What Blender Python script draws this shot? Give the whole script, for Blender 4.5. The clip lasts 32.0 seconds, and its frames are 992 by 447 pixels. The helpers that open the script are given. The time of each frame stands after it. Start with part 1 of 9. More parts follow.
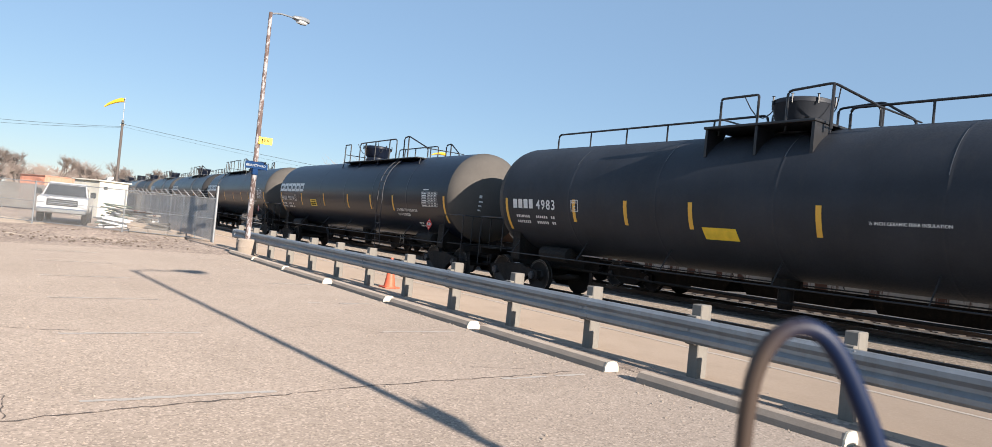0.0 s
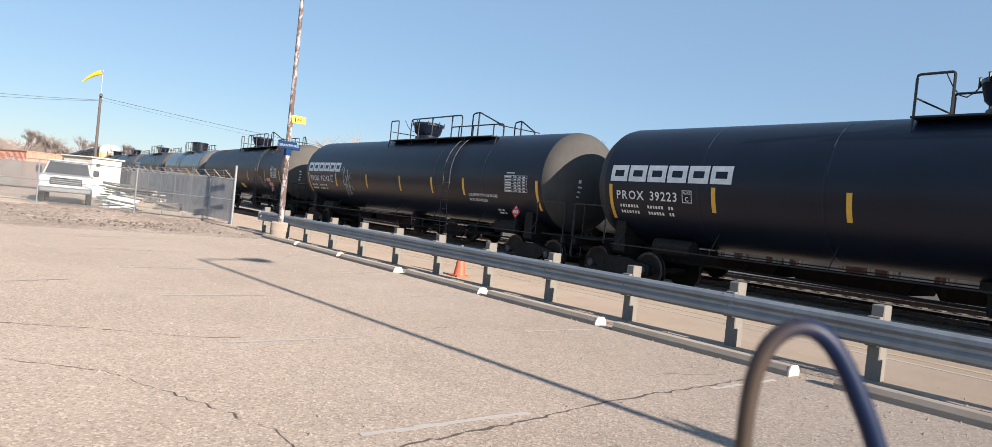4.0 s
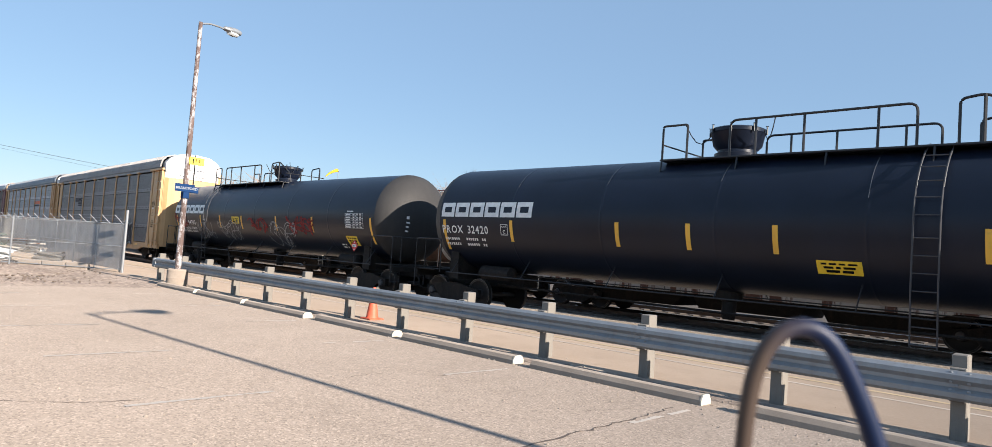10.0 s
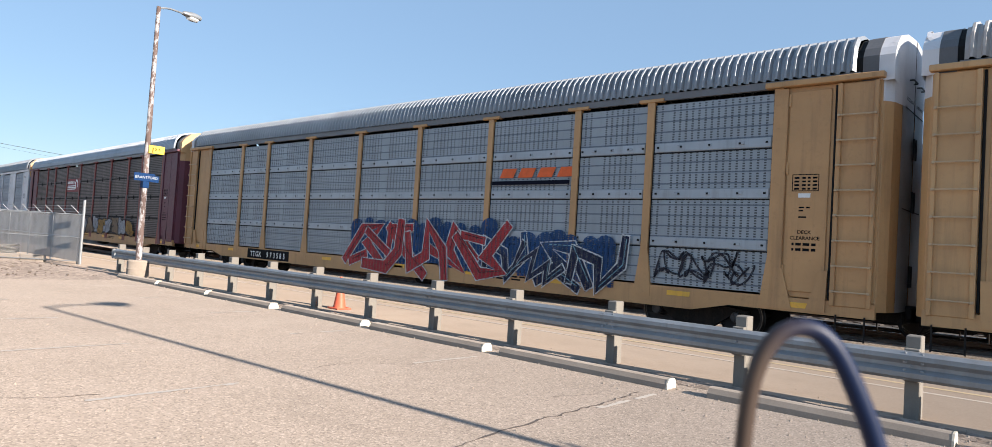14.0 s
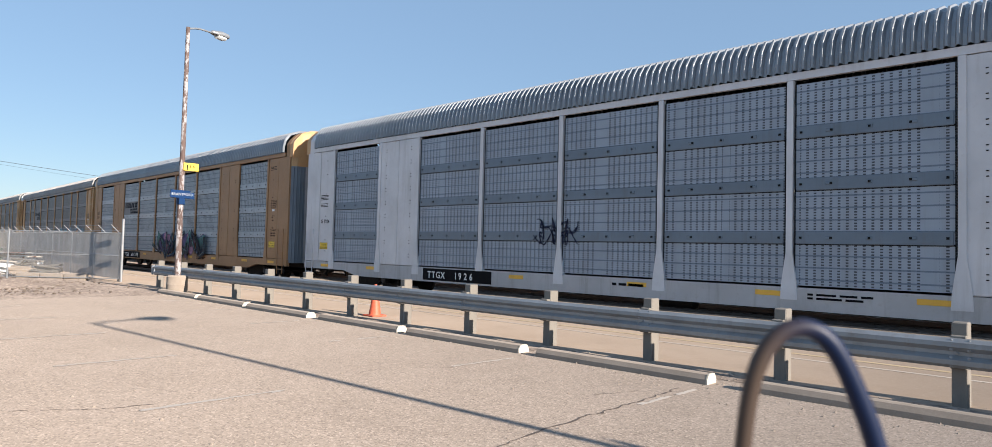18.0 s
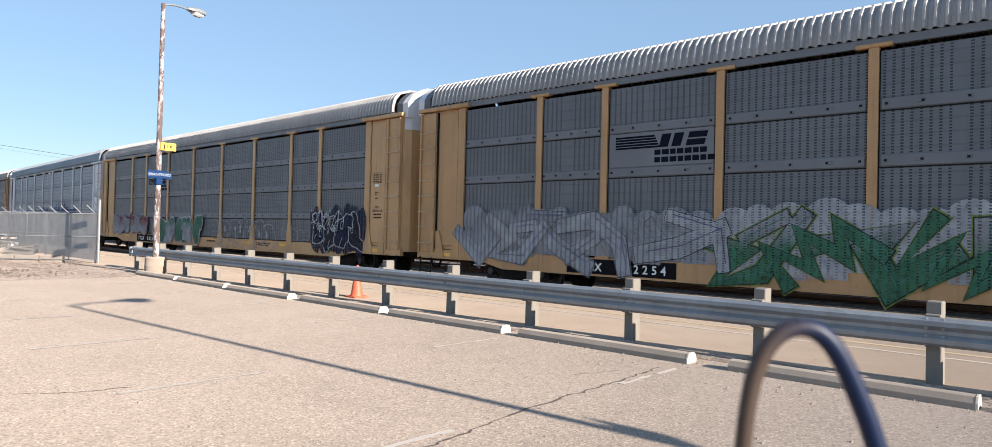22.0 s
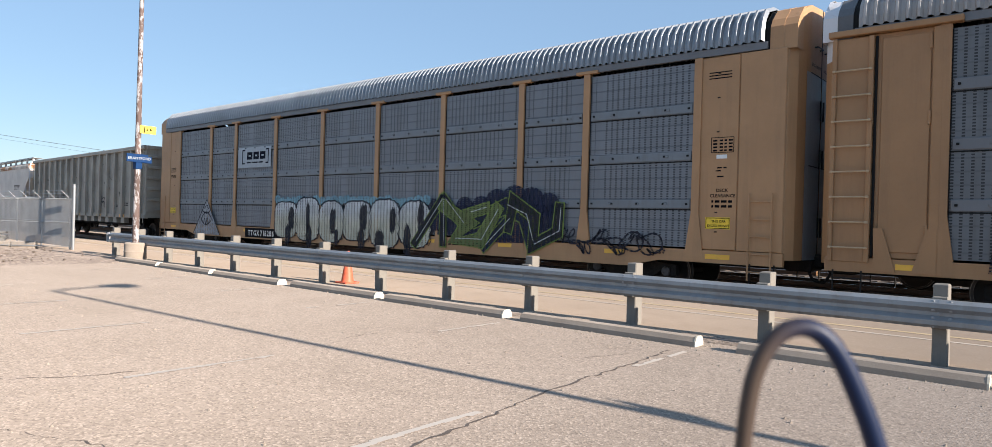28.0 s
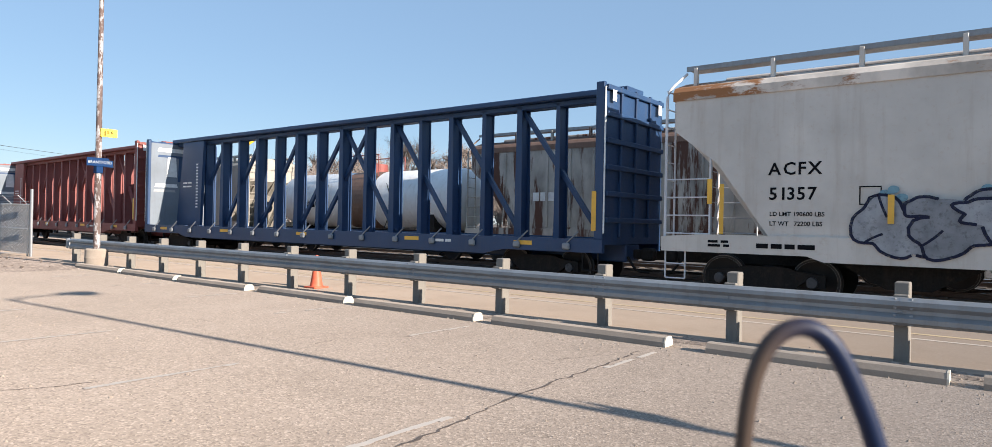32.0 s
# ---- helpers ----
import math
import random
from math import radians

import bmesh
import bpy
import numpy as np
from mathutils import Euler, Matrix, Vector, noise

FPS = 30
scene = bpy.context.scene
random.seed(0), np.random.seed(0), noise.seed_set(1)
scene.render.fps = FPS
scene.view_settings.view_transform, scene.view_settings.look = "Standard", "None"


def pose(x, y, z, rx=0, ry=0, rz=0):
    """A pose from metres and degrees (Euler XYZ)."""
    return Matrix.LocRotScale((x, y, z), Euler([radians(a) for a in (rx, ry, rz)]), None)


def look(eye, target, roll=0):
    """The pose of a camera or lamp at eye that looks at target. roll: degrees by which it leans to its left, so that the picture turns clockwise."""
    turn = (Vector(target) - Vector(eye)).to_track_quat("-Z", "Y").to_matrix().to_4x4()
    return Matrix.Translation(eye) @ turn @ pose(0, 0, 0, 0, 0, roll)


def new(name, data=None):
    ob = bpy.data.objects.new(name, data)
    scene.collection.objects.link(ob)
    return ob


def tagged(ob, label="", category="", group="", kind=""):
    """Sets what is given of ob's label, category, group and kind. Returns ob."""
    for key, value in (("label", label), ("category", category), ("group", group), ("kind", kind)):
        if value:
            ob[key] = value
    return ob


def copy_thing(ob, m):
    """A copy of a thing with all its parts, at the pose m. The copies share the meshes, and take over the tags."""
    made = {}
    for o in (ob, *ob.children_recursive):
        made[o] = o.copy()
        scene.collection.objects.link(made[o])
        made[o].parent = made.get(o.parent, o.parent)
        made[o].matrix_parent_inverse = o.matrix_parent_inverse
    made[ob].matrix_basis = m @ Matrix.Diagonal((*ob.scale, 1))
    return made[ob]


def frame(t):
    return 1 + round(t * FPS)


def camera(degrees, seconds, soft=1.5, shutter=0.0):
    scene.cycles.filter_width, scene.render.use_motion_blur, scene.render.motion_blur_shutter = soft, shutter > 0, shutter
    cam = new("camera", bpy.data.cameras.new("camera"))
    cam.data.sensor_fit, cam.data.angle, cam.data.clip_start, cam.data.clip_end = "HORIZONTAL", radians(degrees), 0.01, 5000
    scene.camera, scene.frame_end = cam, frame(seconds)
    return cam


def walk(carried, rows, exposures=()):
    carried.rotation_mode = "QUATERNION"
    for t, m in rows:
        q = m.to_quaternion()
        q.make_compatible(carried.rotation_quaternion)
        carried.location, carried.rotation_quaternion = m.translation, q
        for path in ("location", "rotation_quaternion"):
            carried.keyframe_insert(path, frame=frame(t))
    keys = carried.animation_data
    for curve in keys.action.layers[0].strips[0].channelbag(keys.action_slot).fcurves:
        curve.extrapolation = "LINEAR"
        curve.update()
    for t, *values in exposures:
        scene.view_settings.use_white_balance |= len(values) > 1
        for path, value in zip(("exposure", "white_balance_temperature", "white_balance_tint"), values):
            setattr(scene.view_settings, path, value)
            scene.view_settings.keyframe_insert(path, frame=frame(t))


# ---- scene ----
cam = camera(71.96, 32.0, soft=0.5)
cam.data.dof.use_dof, cam.data.dof.focus_distance, cam.data.dof.aperture_fstop = True, 16.0, 6.0  # focused on the train

PATH = [
    (0, look((3.483, -6.985, 1.528), (-4.673, -1.201, 1.672), 5.61)),
    (0.5, look((3.238, -7.180, 1.543), (-4.516, -0.875, 1.198), 5.33)),
    (1, look((2.877, -7.371, 1.542), (-4.858, -1.038, 1.322), 4.43)),
    (1.5, look((2.699, -7.667, 1.515), (-5.434, -1.857, 1.209), 3.51)),
    (2, look((2.464, -7.871, 1.521), (-5.458, -1.771, 1.306), 5.76)),
    (2.5, look((2.110, -8.073, 1.520), (-5.987, -2.215, 1.185), 3.98)),
    (3, look((1.917, -8.327, 1.494), (-6.277, -2.611, 1.062), 3.62)),
    (3.5, look((1.735, -8.478, 1.509), (-6.316, -2.552, 1.282), 5.08)),
    (5.5, look((1.491, -8.708, 1.524), (-6.086, -2.182, 1.475), 4.89)),
    (6, look((1.474, -8.617, 1.565), (-6.044, -2.022, 1.580), 4.31)),
    (6.5, look((1.475, -8.608, 1.585), (-5.997, -1.962, 1.671), 3.74)),
    (7, look((1.477, -8.625, 1.585), (-5.949, -1.929, 1.733), 3.83)),
    (7.5, look((1.480, -8.628, 1.578), (-5.898, -1.886, 1.923), 4.45)),
    (8, look((1.478, -8.631, 1.575), (-5.813, -1.790, 1.767), 4.29)),
    (8.5, look((1.513, -8.652, 1.572), (-5.557, -1.588, 1.912), 4.38)),
    (9, look((1.526, -8.634, 1.588), (-5.384, -1.410, 1.844), 3.52)),
    (9.5, look((1.512, -8.640, 1.583), (-5.462, -1.480, 1.895), 3.72)),
    (10, look((1.530, -8.633, 1.576), (-5.482, -1.520, 2.065), 4.05)),
    (10.5, look((1.533, -8.618, 1.557), (-5.396, -1.414, 1.864), 4.36)),
    (11, look((1.523, -8.623, 1.561), (-5.245, -1.269, 1.885), 4.44)),
    (11.5, look((1.528, -8.618, 1.560), (-5.240, -1.270, 2.016), 4.35)),
    (12, look((1.527, -8.608, 1.565), (-5.118, -1.140, 1.873), 4.02)),
    (12.5, look((1.534, -8.615, 1.586), (-5.141, -1.177, 1.923), 3.94)),
    (13, look((1.532, -8.604, 1.588), (-5.089, -1.116, 1.895), 4.00)),
    (13.5, look((1.537, -8.607, 1.589), (-5.105, -1.137, 1.880), 3.74)),
    (14, look((1.530, -8.634, 1.577), (-5.135, -1.187, 1.923), 3.57)),
    (14.5, look((1.525, -8.615, 1.569), (-5.181, -1.207, 1.966), 3.75)),
    (16.5, look((1.523, -8.730, 1.548), (-5.110, -1.247, 1.660), 2.10)),
    (17, look((1.517, -8.738, 1.548), (-5.296, -1.419, 1.644), 2.16)),
    (17.5, look((1.486, -8.752, 1.554), (-5.558, -1.655, 1.564), 1.22)),
    (18, look((1.526, -8.734, 1.545), (-5.431, -1.561, 1.934), 1.46)),
    (18.5, look((1.550, -8.740, 1.545), (-5.149, -1.325, 1.905), 2.78)),
    (19, look((1.541, -8.692, 1.542), (-5.273, -1.375, 1.727), 2.71)),
    (19.5, look((1.519, -8.736, 1.553), (-5.340, -1.461, 1.718), 2.72)),
    (20, look((1.519, -8.736, 1.555), (-5.369, -1.491, 1.786), 2.72)),
    (20.5, look((1.524, -8.730, 1.550), (-5.320, -1.441, 1.760), 2.37)),
    (21, look((1.513, -8.682, 1.536), (-5.211, -1.284, 1.773), 2.53)),
    (21.5, look((1.501, -8.657, 1.530), (-5.273, -1.301, 1.656), 1.29)),
    (22, look((1.507, -8.704, 1.545), (-5.264, -1.347, 1.658), 1.39)),
    (22.5, look((1.517, -8.701, 1.548), (-5.287, -1.378, 1.829), 1.81)),
    (23, look((1.517, -8.664, 1.564), (-5.268, -1.326, 1.895), 1.53)),
    (23.5, look((1.514, -8.693, 1.545), (-5.391, -1.471, 1.954), 2.13)),
    (24, look((1.516, -8.729, 1.545), (-5.405, -1.517, 1.869), 2.42)),
    (24.5, look((1.496, -8.740, 1.546), (-5.472, -1.575, 1.867), 3.14)),
    (25, look((1.436, -8.791, 1.542), (-5.709, -1.797, 1.711), 3.90)),
    (25.5, look((1.301, -8.843, 1.511), (-5.809, -1.812, 1.444), 3.96)),
    (26, look((1.148, -8.855, 1.511), (-5.605, -1.481, 1.402), 1.41)),
    (26.5, look((1.132, -8.988, 1.500), (-5.413, -1.427, 1.471), 0.80)),
    (28.5, look((1.130, -8.875, 1.444), (-5.355, -1.262, 1.409), 1.73)),
    (29, look((1.108, -8.949, 1.472), (-5.353, -1.316, 1.418), 1.73)),
    (29.5, look((1.136, -8.912, 1.474), (-5.326, -1.281, 1.421), 1.90)),
    (30, look((1.125, -8.877, 1.463), (-5.308, -1.222, 1.376), 1.76)),
    (30.5, look((1.140, -8.904, 1.460), (-5.385, -1.326, 1.456), 2.23)),
    (31, look((1.136, -8.855, 1.444), (-5.273, -1.178, 1.476), 1.78)),
    (31.5, look((1.142, -8.839, 1.446), (-5.145, -1.063, 1.538), 2.02)),
    (32, look((1.119, -8.865, 1.459), (-5.041, -0.987, 1.469), 1.15)),
]

walk(cam, PATH, ((0.0, 0.95), (8.0, 0.95), (9.0, 1.08), (10.0, 1.04), (12.0, 1.08), (14.0, 1.1), (17.0, 1.22), (18.0, 0.94), (20.0, 1.02), (22.0, 1.16), (24.0, 1.16), (25.0, 1.08), (29.0, 1.08), (31.0, 1.05), (32.0, 1.03)))

# ---- light ----
SUN_EL, SUN_AZ = radians(20.0), radians(3.6)  # azimuth from +x towards +y
world = bpy.data.worlds.new("sky")
scene.world = world
world.use_nodes = True
wn = world.node_tree.nodes
sky = wn.new("ShaderNodeTexSky")
sky.sky_type = "NISHITA"
sky.sun_disc = False
sky.sun_elevation = SUN_EL
sky.sun_rotation = radians(90.0) - SUN_AZ
sky.air_density, sky.dust_density, sky.ozone_density = 1.0, 0.1, 2.2
haze = wn.new("ShaderNodeMix")  # thin high haze evens the blue out
haze.data_type = "RGBA"
haze.inputs[0].default_value = 0.62
haze.inputs[7].default_value = (2.0, 3.1, 4.7, 1)
world.node_tree.links.new(sky.outputs["Color"], haze.inputs[6])
wn["Background"].inputs["Strength"].default_value = 0.082
world.node_tree.links.new(haze.outputs[2], wn["Background"].inputs["Color"])
sun = new("sun", bpy.data.lights.new("sun", "SUN"))
sun.data.energy, sun.data.angle, sun.data.color = 5.0, radians(0.38), (1.0, 0.89, 0.78)
sun_dir = Vector((math.cos(SUN_EL) * math.cos(SUN_AZ), math.cos(SUN_EL) * math.sin(SUN_AZ), math.sin(SUN_EL)))
sun.matrix_world = look(sun_dir * 60, (0, 0, 0))
scene.view_settings.exposure = 1.0


# ---- mesh helpers ----
def box(bm, x0, x1, y0, y1, z0, z1):
    v = [bm.verts.new(p) for p in ((x0, y0, z0), (x1, y0, z0), (x1, y1, z0), (x0, y1, z0), (x0, y0, z1), (x1, y0, z1), (x1, y1, z1), (x0, y1, z1))]
    for f in ((3, 2, 1, 0), (4, 5, 6, 7), (0, 1, 5, 4), (1, 2, 6, 5), (2, 3, 7, 6), (3, 0, 4, 7)):
        bm.faces.new([v[i] for i in f])
    return bm


def bbox(bm, x0, x1, y0, y1, z0, z1, b=0.02):
    """A box with chamfered edges."""
    xs, ys, zs = (x0, x1), (y0, y1), (z0, z1)
    b = min(b, (x1 - x0) * 0.4, (y1 - y0) * 0.4, (z1 - z0) * 0.4)
    sub = bmesh.new()
    box(sub, x0, x1, y0, y1, z0, z1)
    bmesh.ops.bevel(sub, geom=sub.edges[:], offset=b, segments=1, affect="EDGES")
    merge(bm, sub)
    return bm


def merge(bm, other):
    m = {v: bm.verts.new(v.co) for v in other.verts}
    for f in other.faces:
        bm.faces.new([m[v] for v in f.verts])
    other.free()


def prism(bm, outline, y0, y1):
    """An outline of (x, z) points drawn out from y0 to y1."""
    a = [bm.verts.new((x, y0, z)) for x, z in outline]
    b = [bm.verts.new((x, y1, z)) for x, z in outline]
    n = len(outline)
    bm.faces.new(a)
    bm.faces.new(b[::-1])
    for i in range(n):
        bm.faces.new((a[i], b[i], b[(i + 1) % n], a[(i + 1) % n]))
    return bm


def extrude_x(bm, profile, x0, x1, closed=True):
    """A profile of (y, z) points drawn out from x0 to x1."""
    a = [bm.verts.new((x0, y, z)) for y, z in profile]
    b = [bm.verts.new((x1, y, z)) for y, z in profile]
    n = len(profile)
    for i in range(n if closed else n - 1):
        bm.faces.new((a[i], a[(i + 1) % n], b[(i + 1) % n], b[i]))
    if closed:
        bm.faces.new(a[::-1])
        bm.faces.new(b)
    return bm


def tube(bm, pts, r, n=6, cap=True):
    pts = [Vector(p) for p in pts]
    rings = []
    for i, p in enumerate(pts):
        d = (pts[min(i + 1, len(pts) - 1)] - pts[max(i - 1, 0)]).normalized()
        up = Vector((0, 0, 1)) if abs(d.z) < 0.95 else Vector((1, 0, 0))
        a = d.cross(up).normalized()
        b = d.cross(a)
        k = r[i] if isinstance(r, (list, tuple)) else r
        rings.append([bm.verts.new(p + k * (math.cos(2 * math.pi * j / n) * a + math.sin(2 * math.pi * j / n) * b)) for j in range(n)])
    for s, t in zip(rings, rings[1:]):
        for j in range(n):
            bm.faces.new((s[j], s[(j + 1) % n], t[(j + 1) % n], t[j]))
    if cap:
        bm.faces.new(rings[0][::-1])
        bm.faces.new(rings[-1])
    return bm


def bent(pts, r=0.12, n=4):
    """A polyline with its inner corners rounded."""
    pts = [Vector(p) for p in pts]
    out = [pts[0]]
    for a, b, c in zip(pts, pts[1:], pts[2:]):
        k = min(r, (b - a).length * 0.45, (c - b).length * 0.45)
        p, q = b + (a - b).normalized() * k, b + (c - b).normalized() * k
        for i in range(n + 1):
            t = i / n
            out.append((1 - t) ** 2 * p + 2 * t * (1 - t) * b + t * t * q)
    return out + [pts[-1]]


def lathe(bm, profile, axis="z", n=24, centre=(0, 0, 0), cap=True):
    """A profile of (radius, height) points turned about an axis."""
    rings = []
    for r, h in profile:
        ring = []
        for j in range(n):
            a = 2 * math.pi * j / n
            c, s = r * math.cos(a), r * math.sin(a)
            p = {"z": (c, s, h), "x": (h, c, s), "y": (c, h, s)}[axis]
            ring.append(bm.verts.new(Vector(p) + Vector(centre)))
        rings.append(ring)
    for s, t in zip(rings, rings[1:]):
        for j in range(n):
            bm.faces.new((s[j], s[(j + 1) % n], t[(j + 1) % n], t[j]))
    if cap:
        bm.faces.new(rings[0][::-1])
        bm.faces.new(rings[-1])
    return bm


def finish(name, bm, material, smooth=False):
    bmesh.ops.recalc_face_normals(bm, faces=bm.faces[:])
    me = bpy.data.meshes.new(name)
    bm.to_mesh(me)
    bm.free()
    if material:
        me.materials.append(material)
    if smooth:
        me.shade_smooth()
        me.set_sharp_from_angle(angle=radians(35))
    return me


def part(name, bm, material, parent, label="", smooth=False):
    """One mesh object under a thing or a part."""
    ob = new(name, finish(name, bm, material, smooth))
    ob.parent = parent
    if label:
        ob["label"] = label
    return ob


def shared(name, me, parent, m=None, label=""):
    """One more object on a mesh that is already there."""
    ob = new(name, me)
    ob.parent = parent
    if m is not None:
        ob.matrix_basis = m
    if label:
        ob["label"] = label
    return ob


def thing(name, label, category, group="", m=None, kind=""):
    ob = tagged(new(name), label, category, group, kind)
    ob.empty_display_size = 0.2
    if m is not None:
        ob.matrix_basis = m
    return ob


def solid(name, bm, material, label, category, group="", kind="", smooth=False, m=None):
    ob = tagged(new(name, finish(name, bm, material, smooth)), label, category, group, kind)
    if m is not None:
        ob.matrix_basis = m
    return ob


# ---- materials ----
def nodes(name):
    m = bpy.data.materials.new(name)
    m.use_nodes = True
    t = m.node_tree
    return m, t.nodes, t.links, t.nodes["Principled BSDF"]


def ramp(n, l, src, stops):
    r = n.new("ShaderNodeValToRGB")
    while len(r.color_ramp.elements) < len(stops):
        r.color_ramp.elements.new(0.5)
    for e, (p, c) in zip(r.color_ramp.elements, stops):
        e.position, e.color = p, (*c, 1) if len(c) == 3 else c
    l.new(src, r.inputs["Fac"])
    return r.outputs["Color"]


def noise_tex(n, l, scale, detail=5, rough=0.6, stretch=None, coord="Object", dist=0.0):
    c = n.new("ShaderNodeTexCoord")
    out = c.outputs[coord]
    if stretch:
        mp = n.new("ShaderNodeMapping")
        mp.inputs["Scale"].default_value = stretch
        l.new(out, mp.inputs["Vector"])
        out = mp.outputs["Vector"]
    t = n.new("ShaderNodeTexNoise")
    t.inputs["Scale"].default_value, t.inputs["Detail"].default_value, t.inputs["Roughness"].default_value = scale, detail, rough
    t.inputs["Distortion"].default_value = dist
    l.new(out, t.inputs["Vector"])
    return t.outputs["Fac"]


def mix(n, l, fac, a, b, mode="MIX"):
    m = n.new("ShaderNodeMix")
    m.data_type, m.blend_type = "RGBA", mode
    for sock, val in (("Factor", fac), ("A", a), ("B", b)):
        s = [i for i in m.inputs if i.name == sock and (sock == "Factor" and i.type == "VALUE" or sock != "Factor" and i.type == "RGBA")][0]
        if isinstance(val, (int, float)):
            s.default_value = val
        elif isinstance(val, tuple):
            s.default_value = (*val, 1)
        else:
            l.new(val, s)
    return [o for o in m.outputs if o.type == "RGBA"][0]


def mathn(n, l, op, a, b=0.0, c=0.0):
    m = n.new("ShaderNodeMath")
    m.operation = op
    for i, v in enumerate((a, b, c)):
        if isinstance(v, (int, float)):
            m.inputs[i].default_value = v
        else:
            l.new(v, m.inputs[i])
    return m.outputs[0]


def bump(n, l, bsdf, height, strength=0.3, distance=0.01):
    b = n.new("ShaderNodeBump")
    b.inputs["Strength"].default_value, b.inputs["Distance"].default_value = strength, distance
    l.new(height, b.inputs["Height"])
    l.new(b.outputs["Normal"], bsdf.inputs["Normal"])


def shade(c, k):
    return tuple(min(1.0, x * k) for x in c)


def paint(name, c, rough=0.5, metal=0.0, spec=0.5, wear=0.25, dirt=(0.12, 0.10, 0.08), streaks=0.35, scale=0.8, grain=30, spread=0.12, relief=0.15):
    """Weathered paint: broad fading, dirt blotches, streaks that run down, fine grain."""
    m, n, l, b = nodes(name)
    broad = noise_tex(n, l, scale, 4)
    col = ramp(n, l, broad, [(0.3, shade(c, 1 - spread)), (0.7, shade(c, 1 + spread))])
    run = noise_tex(n, l, 3.0, 6, 0.65, (1.6, 1.6, 0.12))
    col = mix(n, l, mathn(n, l, "MULTIPLY", ramp(n, l, run, [(0.52, (0, 0, 0)), (0.75, (1, 1, 1))]), streaks), col, dirt)
    spots = noise_tex(n, l, 9.0, 8, 0.7)
    col = mix(n, l, mathn(n, l, "MULTIPLY", ramp(n, l, spots, [(0.55, (0, 0, 0)), (0.72, (1, 1, 1))]), wear), col, shade(dirt, 1.4))
    l.new(col, b.inputs["Base Color"])
    fine = noise_tex(n, l, grain, 3)
    l.new(ramp(n, l, fine, [(0.3, (rough * 0.8,) * 3), (0.7, (min(1, rough * 1.2),) * 3)]), b.inputs["Roughness"])
    b.inputs["Metallic"].default_value, b.inputs["Specular IOR Level"].default_value = metal, spec
    if relief:
        bump(n, l, b, fine, relief, 0.004)
    return m


def plain(name, c, rough=0.6, metal=0.0, var=0.12, scale=6.0, spec=0.5):
    m, n, l, b = nodes(name)
    f = noise_tex(n, l, scale, 5)
    l.new(ramp(n, l, f, [(0.3, shade(c, 1 - var)), (0.7, shade(c, 1 + var))]), b.inputs["Base Color"])
    b.inputs["Roughness"].default_value, b.inputs["Metallic"].default_value, b.inputs["Specular IOR Level"].default_value = rough, metal, spec
    return m


def ground_mat(name, c, c2, rough=0.9, scale=0.25, grain=60.0, speck=0.35, relief=0.5, dark=0.55):
    m, n, l, b = nodes(name)
    broad = noise_tex(n, l, scale, 6, 0.6, coord="Object")
    col = ramp(n, l, broad, [(0.32, c), (0.68, c2)])
    patch = noise_tex(n, l, 1.3, 6, 0.7)
    col = mix(n, l, mathn(n, l, "MULTIPLY", ramp(n, l, patch, [(0.5, (0, 0, 0)), (0.7, (1, 1, 1))]), 0.35), col, shade(c, 0.78))
    v = n.new("ShaderNodeTexVoronoi")
    v.inputs["Scale"].default_value = grain
    tc = n.new("ShaderNodeTexCoord")
    l.new(tc.outputs["Object"], v.inputs["Vector"])
    stone = n.new("ShaderNodeSeparateColor")
    l.new(v.outputs["Color"], stone.inputs["Color"])
    col = mix(n, l, mathn(n, l, "MULTIPLY", ramp(n, l, stone.outputs[0], [(0.6, (0, 0, 0)), (0.95, (1, 1, 1))]), speck), col, shade(c, dark))
    col = mix(n, l, mathn(n, l, "MULTIPLY", ramp(n, l, stone.outputs[1], [(0.7, (0, 0, 0)), (0.98, (1, 1, 1))]), speck), col, shade(c2, 1.5))
    l.new(col, b.inputs["Base Color"])
    b.inputs["Roughness"].default_value, b.inputs["Diffuse Roughness"].default_value = rough, 0.55
    b.inputs["Specular IOR Level"].default_value = 0.25
    h = mathn(n, l, "ADD", mathn(n, l, "MULTIPLY", v.outputs["Distance"], 1.0), noise_tex(n, l, 40, 6))
    bump(n, l, b, h, relief, 0.01)
    return m


